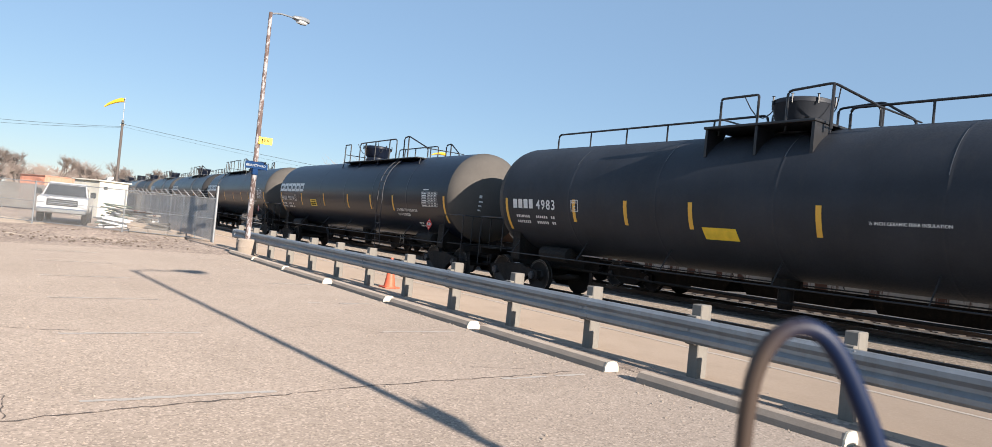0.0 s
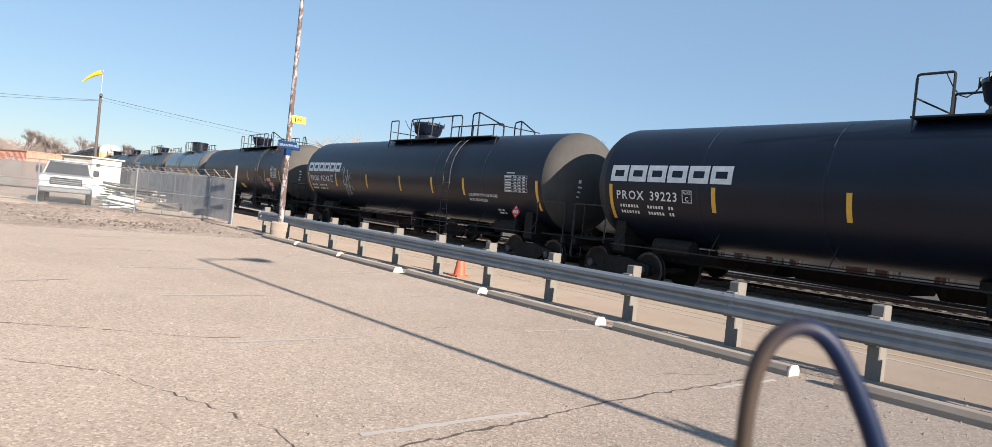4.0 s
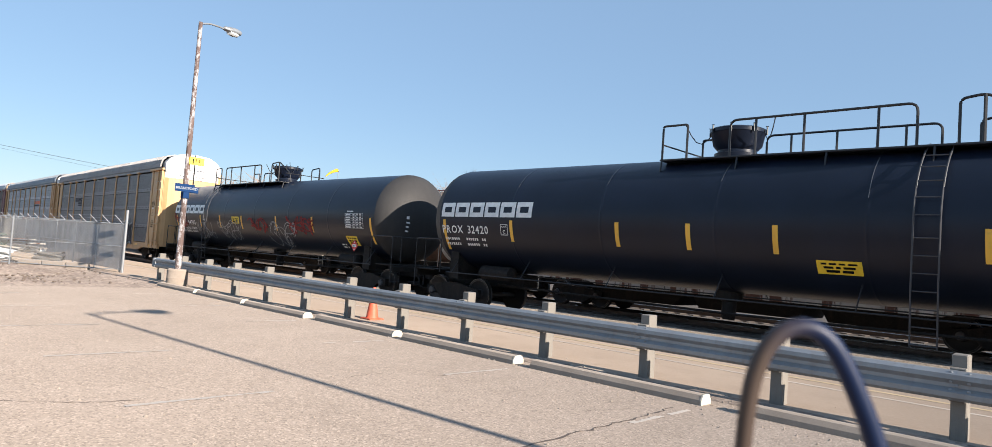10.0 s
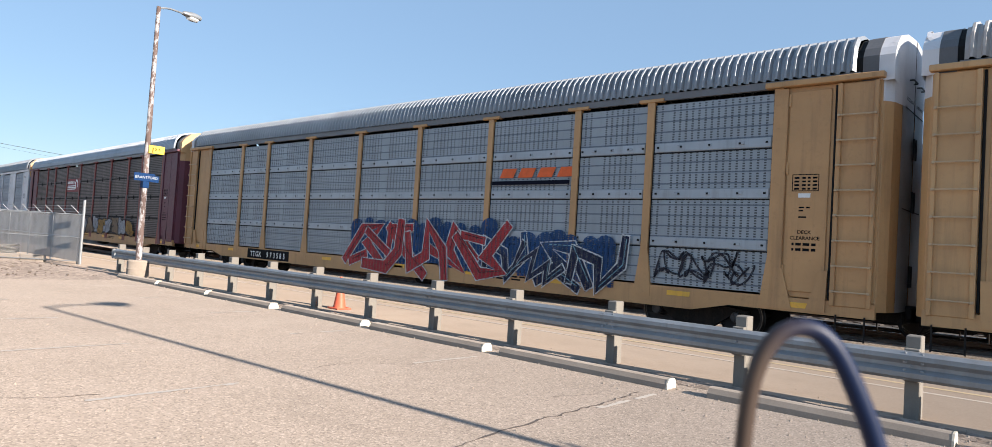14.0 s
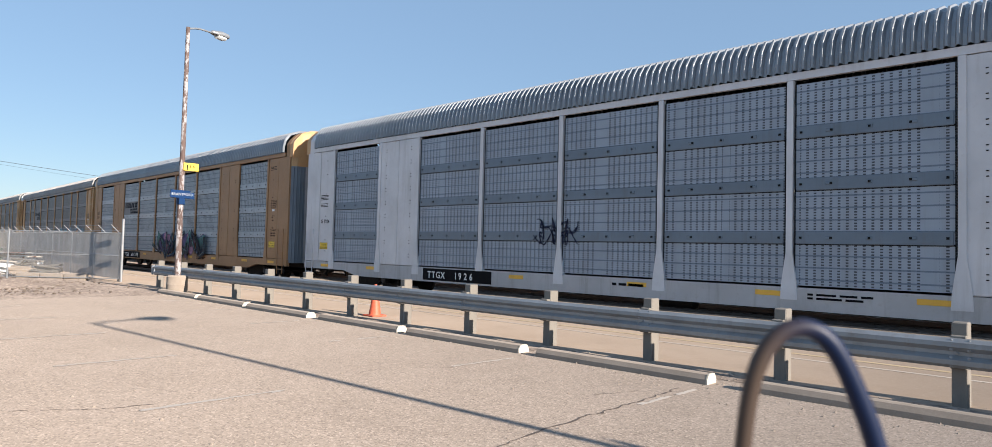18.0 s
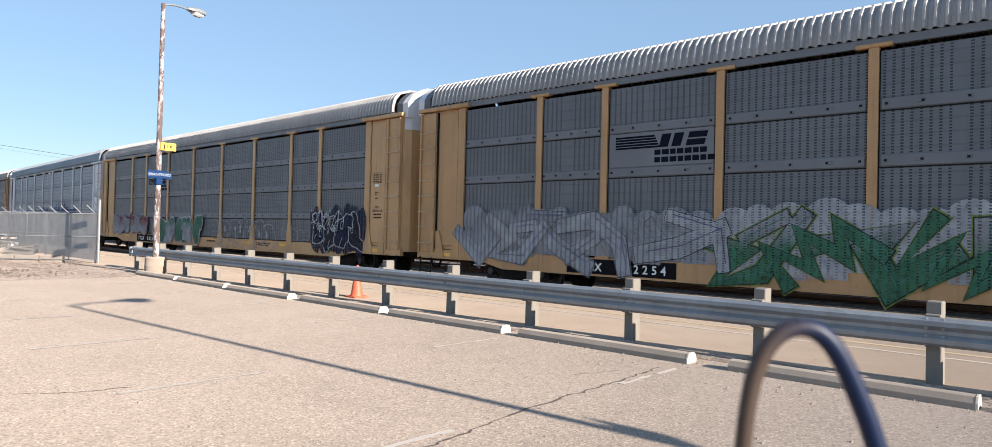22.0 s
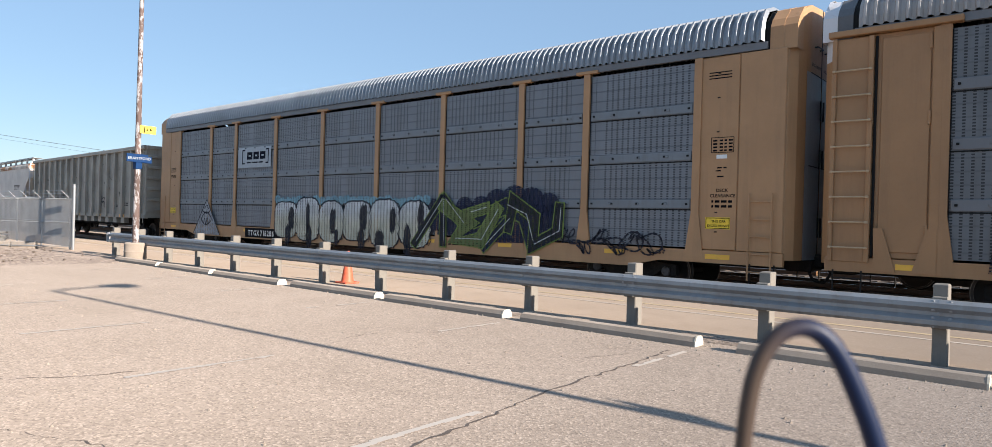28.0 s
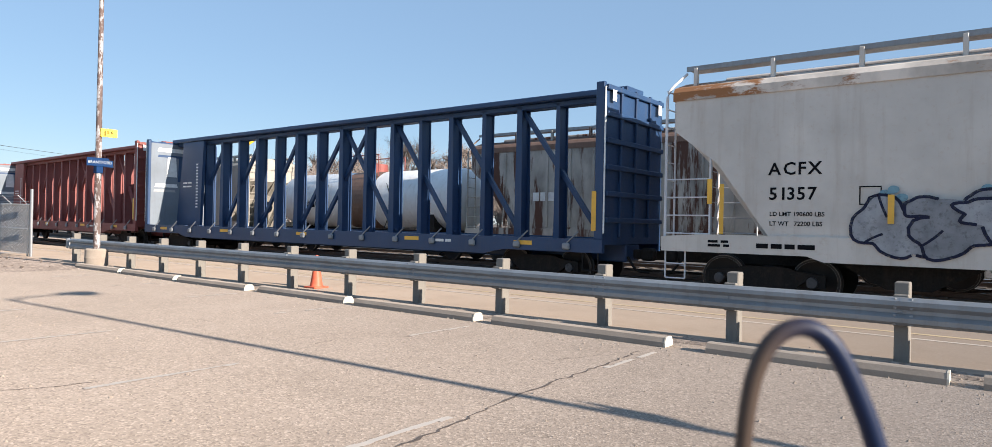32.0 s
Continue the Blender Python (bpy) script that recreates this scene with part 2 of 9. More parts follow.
def screen_mat(name, c, horizontal=0.5, columns=0.6, lines=(0.20, 0.26, 0.36), dirt=(0.16, 0.14, 0.12)):
    """A pressed steel screen: columns of small dark slots and fine horizontal laps."""
    m, n, l, b = nodes(name)
    tc = n.new("ShaderNodeTexCoord")
    sp = n.new("ShaderNodeSeparateXYZ")
    l.new(tc.outputs["Object"], sp.inputs[0])
    x, z = sp.outputs[0], sp.outputs[2]
    broad = noise_tex(n, l, 0.7, 5)
    col = ramp(n, l, broad, [(0.3, shade(c, 0.88)), (0.7, shade(c, 1.1))])
    run = noise_tex(n, l, 2.5, 6, 0.65, (1.8, 1.0, 0.10))
    col = mix(n, l, mathn(n, l, "MULTIPLY", ramp(n, l, run, [(0.5, (0, 0, 0)), (0.75, (1, 1, 1))]), 0.35), col, dirt)
    fx = mathn(n, l, "FRACT", mathn(n, l, "DIVIDE", x, 0.142))
    fz = mathn(n, l, "FRACT", mathn(n, l, "DIVIDE", z, 0.052))
    slot = mathn(n, l, "MULTIPLY", mathn(n, l, "LESS_THAN", fx, 0.34), mathn(n, l, "LESS_THAN", fz, 0.52))
    w = n.new("ShaderNodeTexNoise")
    w.noise_dimensions = "1D"
    w.inputs["Scale"].default_value, w.inputs["Detail"].default_value = 1.9, 2.0
    l.new(x, w.inputs["W"])
    keep = mathn(n, l, "GREATER_THAN", w.outputs["Fac"], 1.0 - columns)
    slot = mathn(n, l, "MULTIPLY", slot, keep)
    col = mix(n, l, mathn(n, l, "MULTIPLY", slot, 0.82), col, (0.008, 0.008, 0.010))
    lap = mathn(n, l, "LESS_THAN", mathn(n, l, "FRACT", mathn(n, l, "DIVIDE", z, 0.225)), 0.13)
    col = mix(n, l, mathn(n, l, "MULTIPLY", lap, horizontal), col, lines)
    l.new(col, b.inputs["Base Color"])
    b.inputs["Roughness"].default_value, b.inputs["Metallic"].default_value = 0.55, 0.15
    bump(n, l, b, mathn(n, l, "SUBTRACT", mathn(n, l, "MULTIPLY", lap, 0.6), slot), 0.5, 0.008)
    return m


def louvre_mat(name, c, c2):
    m, n, l, b = nodes(name)
    tc = n.new("ShaderNodeTexCoord")
    sp = n.new("ShaderNodeSeparateXYZ")
    l.new(tc.outputs["Object"], sp.inputs[0])
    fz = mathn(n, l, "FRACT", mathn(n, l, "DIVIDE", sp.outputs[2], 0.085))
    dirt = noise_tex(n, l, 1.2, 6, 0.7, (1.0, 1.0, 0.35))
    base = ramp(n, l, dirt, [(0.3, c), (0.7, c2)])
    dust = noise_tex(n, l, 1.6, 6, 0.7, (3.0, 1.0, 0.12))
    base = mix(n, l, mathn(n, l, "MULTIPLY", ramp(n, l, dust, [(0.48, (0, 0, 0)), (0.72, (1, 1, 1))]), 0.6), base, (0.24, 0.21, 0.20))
    # flat panel: the shade between slats is put into the colour as dark stripes
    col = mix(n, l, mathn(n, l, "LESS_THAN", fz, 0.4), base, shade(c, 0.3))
    l.new(col, b.inputs["Base Color"])
    b.inputs["Roughness"].default_value = 0.65
    bump(n, l, b, fz, 0.6, 0.02)
    return m


M = dict(
    asphalt=ground_mat("asphalt", (0.276, 0.225, 0.184), (0.334, 0.275, 0.228), grain=58.0, speck=0.62, relief=0.3, dark=0.55),
    platform=ground_mat("platform_paving", (0.315, 0.246, 0.190), (0.372, 0.294, 0.230), speck=0.1, grain=40, relief=0.2),
    ballast=ground_mat("ballast", (0.24, 0.20, 0.165), (0.34, 0.285, 0.235), grain=22, speck=0.8, relief=1.0, scale=0.6),
    dirt=ground_mat("dirt", (0.20, 0.158, 0.130), (0.30, 0.245, 0.205), grain=14, speck=0.6, relief=1.0, scale=0.5),
    sand=ground_mat("sand", (0.37, 0.30, 0.235), (0.43, 0.355, 0.285), grain=30, speck=0.2),
    yard=ground_mat("yard_gravel", (0.075, 0.064, 0.054), (0.115, 0.098, 0.083), grain=12, speck=0.6, scale=0.08),
    crack=plain("crack_filler", (0.115, 0.09, 0.075), 0.95),
    line_white=paint("worn_white_line", (0.56, 0.49, 0.42), 0.85, spec=0.2, wear=0.9, dirt=(0.37, 0.305, 0.25), streaks=0.0, spread=0.1),
    line_yellow=paint("worn_yellow_line", (0.56, 0.44, 0.28), 0.85, spec=0.2, wear=0.8, dirt=(0.40, 0.315, 0.24), streaks=0.0),
    concrete=ground_mat("concrete", (0.30, 0.25, 0.205), (0.38, 0.32, 0.265), grain=70, speck=0.10, relief=0.08, scale=2.0),
    cap=paint("pale_end_cap", (0.54, 0.49, 0.40), 0.8, wear=0.5, dirt=(0.5, 0.45, 0.36), streaks=0.1),
    galv=paint("galvanised_steel", (0.27, 0.285, 0.30), 0.45, 0.35, wear=0.6, dirt=(0.17, 0.155, 0.14), streaks=0.5, scale=2.0, grain=18),
    timber=paint("weathered_timber", (0.205, 0.188, 0.165), 0.85, wear=0.5, dirt=(0.12, 0.108, 0.096), streaks=0.7, scale=3, grain=80, relief=0.4),
    
    cone=plain("orange_plastic", (0.66, 0.135, 0.075), 0.5, var=0.25, spec=0.3),
    rail=plain("rail_steel", (0.14, 0.10, 0.08), 0.5, 0.5),
    railhead=plain("polished_rail_head", (0.55, 0.54, 0.52), 0.25, 0.9),
    tie=paint("creosoted_tie", (0.09, 0.07, 0.055), 0.9, wear=0.5, streaks=0.2),
    black=paint("black_tank_paint", (0.0075, 0.0115, 0.0235), 0.36, spec=0.32, wear=0.04, dirt=(0.016, 0.017, 0.021), streaks=0.18, spread=0.2, relief=0.05),
    gloss=paint("glossy_black_tank_paint", (0.012, 0.0135, 0.020), 0.22, spec=0.46, wear=0.03, dirt=(0.025, 0.024, 0.024), streaks=0.12, spread=0.1, relief=0.0),
    rusty=paint("black_paint_with_rust", (0.0085, 0.0115, 0.0195), 0.42, spec=0.28, wear=0.08, dirt=(0.022, 0.019, 0.018), streaks=0.25, spread=0.2, relief=0.05),
    head=paint("grey_tank_head", (0.085, 0.080, 0.076), 0.8, spec=0.15, wear=0.2, dirt=(0.13, 0.12, 0.10), streaks=0.25, relief=0.05),
    dusty=paint("dusty_black_tank_paint", (0.033, 0.037, 0.046), 0.55, spec=0.25, wear=0.12, dirt=(0.06, 0.056, 0.052), streaks=0.3, spread=0.2, relief=0.05),
    head_pale=paint("pale_tank_head", (0.112, 0.102, 0.092), 0.8, spec=0.15, wear=0.25, dirt=(0.10, 0.09, 0.08), streaks=0.3, relief=0.05),
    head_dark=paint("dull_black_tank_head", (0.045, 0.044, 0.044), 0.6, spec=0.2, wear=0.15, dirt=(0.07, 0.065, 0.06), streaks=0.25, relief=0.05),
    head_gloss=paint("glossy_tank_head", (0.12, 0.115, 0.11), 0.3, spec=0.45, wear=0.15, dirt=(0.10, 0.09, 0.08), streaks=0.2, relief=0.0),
    gear=paint("grimy_running_gear", (0.016, 0.014, 0.013), 0.75, spec=0.25, wear=0.35, dirt=(0.06, 0.042, 0.03), streaks=0.3),
    wheel=plain("wheel_steel", (0.035, 0.03, 0.028), 0.55, 0.3),
    tread=plain("worn_tread", (0.22, 0.20, 0.18), 0.4, 0.8),
    hub=plain("bearing_cap", (0.07, 0.068, 0.07), 0.6, 0.2, var=0.4),
    ladder=plain("worn_grey_ladder", (0.045, 0.045, 0.05), 0.5),
    lining=paint("pale_blue_grey_lining", (0.17, 0.20, 0.235), 0.7, wear=0.4, dirt=(0.10, 0.10, 0.11), streaks=0.3),
    weld=plain("scuffed_weld", (0.13, 0.13, 0.135), 0.6),
    rung=paint("worn_rung_paint", (0.50, 0.36, 0.22), 0.5, wear=0.4, dirt=(0.16, 0.10, 0.07), streaks=0.2),
    hood=paint("dark_weathered_hood", (0.115, 0.115, 0.12), 0.6, wear=0.3, dirt=(0.06, 0.055, 0.05), streaks=0.3),
    enddoor=paint("pale_steel_door", (0.34, 0.34, 0.35), 0.5, 0.2, wear=0.3, dirt=(0.2, 0.17, 0.15), streaks=0.4),
    gap=plain("dark_gap", (0.004, 0.004, 0.004), 0.9),
    sheet=paint("plain_grey_sheet", (0.175, 0.182, 0.192), 0.55, wear=0.2, dirt=(0.12, 0.11, 0.10), streaks=0.3),
    tubeblack=plain("black_handrail", (0.018, 0.018, 0.02), 0.45),
    stripe=paint("yellow_reflective_tape", (0.85, 0.47, 0.06), 0.4, wear=0.25, streaks=0.3),
    white=plain("white_lettering", (0.78, 0.78, 0.76), 0.6),
    ink=plain("black_lettering", (0.008, 0.008, 0.010), 0.7, spec=0.08),
    navy=plain("dark_blue_lettering", (0.006, 0.008, 0.018), 0.7, spec=0.08),
    red=plain("red_marking", (0.62, 0.04, 0.03), 0.55),
    tableink=plain("grey_data_panel", (0.34, 0.34, 0.34), 0.6),
    signyellow=plain("yellow_sign", (0.85, 0.58, 0.04), 0.45),
    signblue=plain("blue_sign", (0.006, 0.034, 0.11), 0.6, spec=0.1),
    signtext=plain("dull_white_sign_lettering", (0.26, 0.29, 0.33), 0.6),
    tan=paint("tan_yellow_car_paint", (0.50, 0.285, 0.125), 0.55, wear=0.3, dirt=(0.16, 0.09, 0.05), streaks=0.4),
    yellow=paint("yellow_car_paint", (0.54, 0.32, 0.145), 0.5, wear=0.25, dirt=(0.2, 0.12, 0.06), streaks=0.4),
    brown=paint("tan_brown_car_paint", (0.43, 0.24, 0.115), 0.55, wear=0.2, dirt=(0.2, 0.12, 0.07), streaks=0.3),
    ochre=paint("ochre_brown_car_paint", (0.365, 0.197, 0.09), 0.55, wear=0.2, dirt=(0.18, 0.10, 0.055), streaks=0.3),
    dirtywhite=paint("grimy_white_sill", (0.46, 0.45, 0.45), 0.6, wear=0.35, dirt=(0.2, 0.17, 0.14), streaks=0.5),
    carwhite=paint("white_car_paint", (0.66, 0.65, 0.66), 0.5, wear=0.15, dirt=(0.30, 0.26, 0.22), streaks=0.3),
    maroon=paint("maroon_car_paint", (0.12, 0.028, 0.045), 0.55, wear=0.3, dirt=(0.06, 0.03, 0.03), streaks=0.4),
    redpost=paint("faded_red_post", (0.22, 0.052, 0.042), 0.6, wear=0.4, dirt=(0.10, 0.05, 0.04), streaks=0.4),
    screen_dark=screen_mat("dark_grey_screen", (0.146, 0.154, 0.163), 0.22, 0.66, (0.05, 0.052, 0.058), (0.085, 0.078, 0.072)),
    screen_mid=screen_mat("grey_screen", (0.19, 0.205, 0.225), 0.5, 0.58, (0.06, 0.07, 0.085), (0.11, 0.10, 0.095)),
    screen_light=screen_mat("galvanised_screen", (0.305, 0.345, 0.375), 0.8, 0.62, (0.09, 0.115, 0.155), (0.19, 0.185, 0.18)),
    screen_white=screen_mat("pale_galvanised_screen", (0.325, 0.37, 0.43), 0.75, 0.62, (0.11, 0.15, 0.20), (0.22, 0.21, 0.20)),
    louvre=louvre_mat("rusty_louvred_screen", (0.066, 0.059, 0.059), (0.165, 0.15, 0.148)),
    band_dark=paint("screen_rib_dark", (0.160, 0.166, 0.177), 0.5, wear=0.2),
    band_light=paint("screen_rib_light", (0.37, 0.405, 0.44), 0.45, 0.2, wear=0.2),
    band_mid=paint("screen_rib_grey", (0.185, 0.205, 0.225), 0.5, 0.1, wear=0.25),
    band_blue=paint("screen_rib_bluegrey", (0.165, 0.205, 0.25), 0.45, 0.2, wear=0.2),
    roof=paint("galvanised_roof", (0.26, 0.28, 0.305), 0.40, 0.30, wear=0.2, dirt=(0.3, 0.28, 0.26), streaks=0.2),
    roof_bright=paint("bright_galvanised_roof", (0.40, 0.43, 0.47), 0.40, 0.25, wear=0.2, dirt=(0.36, 0.33, 0.30), streaks=0.2),
    roof_old=paint("weathered_roof", (0.36, 0.345, 0.335), 0.65, 0.0, wear=0.35, dirt=(0.26, 0.23, 0.20), streaks=0.4),
    gondola=paint("grey_gondola_paint", (0.345, 0.315, 0.268), 0.55, wear=0.4, dirt=(0.16, 0.115, 0.085), streaks=0.45, spread=0.2),
    hopper=paint("pale_grey_hopper_paint", (0.62, 0.575, 0.52), 0.55, wear=0.3, dirt=(0.33, 0.22, 0.14), streaks=0.28),
    
    beamblue=paint("dark_blue_car_paint", (0.016, 0.050, 0.125), 0.45, wear=0.12, dirt=(0.10, 0.09, 0.08), streaks=0.25),
    beamred=paint("oxide_red_car_paint", (0.235, 0.062, 0.052), 0.6, wear=0.2, dirt=(0.11, 0.05, 0.045), streaks=0.25),
    browncar=paint("brown_hopper_paint", (0.20, 0.12, 0.085), 0.65, wear=0.5, dirt=(0.10, 0.05, 0.03), streaks=0.7),
    tankwhite=paint("white_tank_paint", (0.82, 0.82, 0.81), 0.45, wear=0.15, dirt=(0.35, 0.28, 0.22), streaks=0.35),
    truckwhite=paint("white_truck_paint", (0.56, 0.56, 0.56), 0.25, wear=0.0, streaks=0.0, relief=0),
    glass=plain("dark_window_glass", (0.03, 0.035, 0.04), 0.08),
    rubber=plain("tyre_rubber", (0.025, 0.025, 0.025), 0.85),
    chrome=plain("bright_trim", (0.6, 0.6, 0.6), 0.2, 0.9),
    lamp_glass=plain("headlamp_glass", (0.6, 0.62, 0.62), 0.15),
    shedwhite=paint("cream_siding", (0.72, 0.68, 0.58), 0.7, wear=0.15, streaks=0.2),
    orange_box=paint("faded_orange_container", (0.58, 0.27, 0.185), 0.6, wear=0.2, streaks=0.3),
    bin_green=paint("dark_green_bin", (0.05, 0.08, 0.06), 0.6),
    wirem=plain("zinc_wire", (0.42, 0.42, 0.42), 0.5, 0.6),
    cable=plain("black_cable", (0.03, 0.03, 0.03), 0.7),
    bark=plain("bare_bark", (0.20, 0.165, 0.145), 0.95, var=0.3),
    twig=plain("bare_twigs", (0.245, 0.198, 0.172), 0.95, var=0.3, scale=0.2),
    roofing=paint("brown_shingle_roof", (0.16, 0.13, 0.115), 0.85, wear=0.3),
    brickwall=paint("house_wall", (0.42, 0.38, 0.34), 0.8, wear=0.3),
    rubble=plain("rubble", (0.16, 0.125, 0.10), 0.95, var=0.35, scale=2.0),
    sock=plain("yellow_windsock_cloth", (0.85, 0.50, 0.03), 0.8),
    lens_grey=plain("lamp_lens", (0.55, 0.56, 0.56), 0.2),
)


def flaking(name, under, coat, scale=7.0, stretch=(1.0, 1.0, 0.45), edge=0.53):
    """Old paint that has come off in patches down to rusty primer."""
    m, n, l, b = nodes(name)
    f = noise_tex(n, l, scale, 7, 0.7, stretch)
    g = noise_tex(n, l, 1.1, 5, 0.6, (1.0, 1.0, 0.6))
    base = ramp(n, l, g, [(0.35, shade(under, 0.7)), (0.65, shade(under, 1.3))])
    k = ramp(n, l, f, [(edge, (0, 0, 0)), (edge + 0.05, (1, 1, 1))])
    l.new(mix(n, l, k, base, coat), b.inputs["Base Color"])
    b.inputs["Roughness"].default_value = 0.8
    bump(n, l, b, k, 0.4, 0.003)
    return m


M["pole"] = flaking("flaking_pole_paint", (0.125, 0.085, 0.075), (0.36, 0.345, 0.35), edge=0.49)
M["hoprust"] = flaking("rusted_roof_edge", (0.64, 0.56, 0.48), (0.34, 0.15, 0.06), 1.3, (0.5, 1.0, 1.2), 0.50)
M["rustcar"] = flaking("rust_streaked_paint", (0.42, 0.39, 0.345), (0.11, 0.05, 0.033), 1.5, (1.3, 1.0, 0.16), 0.51)
def bloom(name, c):
    """A soft-edged cloud of surface rust over the paint below."""
    m, n, l, b = nodes(name)
    tc = n.new("ShaderNodeTexCoord")
    sp = n.new("ShaderNodeSeparateXYZ")
    l.new(tc.outputs["Generated"], sp.inputs[0])
    fall = 1.0
    for i in (0, 2):
        u = sp.outputs[i]
        fall = mathn(n, l, "MULTIPLY", mathn(n, l, "MULTIPLY", mathn(n, l, "MULTIPLY", u, mathn(n, l, "SUBTRACT", 1.0, u)), 4.0), fall) if i == 0 else mathn(n, l, "MULTIPLY", mathn(n, l, "MULTIPLY", u, u), fall)
    f = ramp(n, l, noise_tex(n, l, 1.7, 6, 0.65), [(0.32, (0, 0, 0)), (0.62, (1, 1, 1))])
    mx, tr = n.new("ShaderNodeMixShader"), n.new("ShaderNodeBsdfTransparent")
    l.new(mathn(n, l, "MULTIPLY", f, mathn(n, l, "MINIMUM", mathn(n, l, "MULTIPLY", fall, 1.6), 1.0)), mx.inputs[0])
    l.new(tr.outputs[0], mx.inputs[1])
    l.new(b.outputs[0], mx.inputs[2])
    out = [k for k in n if k.type == "OUTPUT_MATERIAL"][0]
    l.new(mx.outputs[0], out.inputs["Surface"])
    g = noise_tex(n, l, 7.0, 6)
    l.new(ramp(n, l, g, [(0.3, shade(c, 0.7)), (0.7, shade(c, 1.3))]), b.inputs["Base Color"])
    b.inputs["Roughness"].default_value = 0.9
    return m


M["bloom"] = bloom("rust_bloom", (0.17, 0.068, 0.03))


def two_tone(name, c, c2, x0, x1):
    """Rubber, brown at one side and dark blue at the other: a reflection put into the colour."""
    m, n, l, b = nodes(name)
    tc = n.new("ShaderNodeTexCoord")
    sp = n.new("ShaderNodeSeparateXYZ")
    l.new(tc.outputs["Object"], sp.inputs[0])
    f = mathn(n, l, "DIVIDE", mathn(n, l, "SUBTRACT", sp.outputs[0], x0), x1 - x0)
    f = mathn(n, l, "ADD", f, mathn(n, l, "MULTIPLY", mathn(n, l, "SUBTRACT", noise_tex(n, l, 40, 4), 0.5), 0.5))
    l.new(ramp(n, l, f, [(0.0, c), (1.0, c2)]), b.inputs["Base Color"])
    b.inputs["Roughness"].default_value, b.inputs["Specular IOR Level"].default_value = 0.45, 0.3
    return m


M["loop"] = M["loopbrown"] = two_tone("rubber_loop_painted_sheen", (0.060, 0.042, 0.033), (0.004, 0.013, 0.046), 0.165, 0.200)
M["oldwood"] = paint("grey_utility_timber", (0.12, 0.10, 0.09), 0.9, wear=0.4, dirt=(0.06, 0.05, 0.045), streaks=0.6)


def graf(name, c, c2=None, holes=True):
    """Sprayed paint, fading from c below to c2 above; the slots of a pressed screen stay open in it, and it has worn thin in places."""
    m, n, l, b = nodes("spray_" + name)
    tc = n.new("ShaderNodeTexCoord")
    sp = n.new("ShaderNodeSeparateXYZ")
    l.new(tc.outputs["Object"], sp.inputs[0])
    x, z = sp.outputs[0], sp.outputs[2]
    f = noise_tex(n, l, 3.0, 5)
    col = ramp(n, l, f, [(0.3, shade(c, 0.75)), (0.7, shade(c, 1.25))])
    if c2:
        top = ramp(n, l, f, [(0.3, shade(c2, 0.75)), (0.7, shade(c2, 1.25))])
        g = mathn(n, l, "ADD", mathn(n, l, "MULTIPLY", mathn(n, l, "SUBTRACT", z, 1.25), 2.2), mathn(n, l, "MULTIPLY", mathn(n, l, "SUBTRACT", noise_tex(n, l, 4.0, 4), 0.5), 1.2))
        gc = n.new("ShaderNodeClamp")
        l.new(g, gc.inputs[0])
        col = mix(n, l, gc.outputs[0], col, top)
    l.new(col, b.inputs["Base Color"])
    b.inputs["Roughness"].default_value, b.inputs["Specular IOR Level"].default_value = 0.65, 0.2
    worn = ramp(n, l, noise_tex(n, l, 11.0, 7, 0.7), [(0.52, (0, 0, 0)), (0.72, (1, 1, 1))])
    thin = mathn(n, l, "ADD", mathn(n, l, "MULTIPLY", worn, 0.55), 0.06)
    if holes:
        fx = mathn(n, l, "FRACT", mathn(n, l, "DIVIDE", x, 0.142))
        fz = mathn(n, l, "FRACT", mathn(n, l, "DIVIDE", z, 0.052))
        slot = mathn(n, l, "MULTIPLY", mathn(n, l, "LESS_THAN", fx, 0.34), mathn(n, l, "LESS_THAN", fz, 0.52))
        thin = mathn(n, l, "MAXIMUM", thin, mathn(n, l, "MULTIPLY", slot, 0.7))
    tr, mx = n.new("ShaderNodeBsdfTransparent"), n.new("ShaderNodeMixShader")
    l.new(thin, mx.inputs[0])
    l.new(b.outputs[0], mx.inputs[1])
    l.new(tr.outputs[0], mx.inputs[2])
    l.new(mx.outputs[0], [k for k in n if k.type == "OUTPUT_MATERIAL"][0].inputs["Surface"])
    return m


TONES = dict(white=(0.54, 0.56, 0.57), black=(0.02, 0.02, 0.03), blue=(0.016, 0.055, 0.15), red=(0.36, 0.035, 0.04), pink=(0.40, 0.21, 0.31), purple=(0.11, 0.085, 0.20), teal=(0.07, 0.19, 0.17),
             green=(0.05, 0.155, 0.09), lime=(0.18, 0.25, 0.06), gold=(0.34, 0.19, 0.05), orange=(0.42, 0.20, 0.08), grey=(0.34, 0.35, 0.37), cream=(0.52, 0.50, 0.40), pewter=(0.25, 0.26, 0.28), sky=(0.20, 0.36, 0.43),
             navy=(0.014, 0.018, 0.045), olive=(0.13, 0.16, 0.065), maroon=(0.20, 0.045, 0.055), tan=(0.24, 0.165, 0.105))
SPRAY = {k: graf(k, c) for k, c in TONES.items()}
for lo, hi in (("grey", "maroon"), ("grey", "green"), ("gold", "orange"), ("olive", "teal"), ("tan", "olive"), ("black", "teal"), ("navy", "maroon"), ("navy", "blue"), ("grey", "pewter"), ("green", "pewter"), ("cream", "white")):
    SPRAY[lo + "_" + hi] = graf(lo + "_" + hi, TONES[lo], TONES[hi])
for k in ("white", "grey", "black", "navy", "pewter", "sky"):
    SPRAY["flat_" + k] = graf("flat_" + k, TONES[k], None, False)
SPRAY["redline"] = graf("faded_red", (0.24, 0.03, 0.03), None, False)
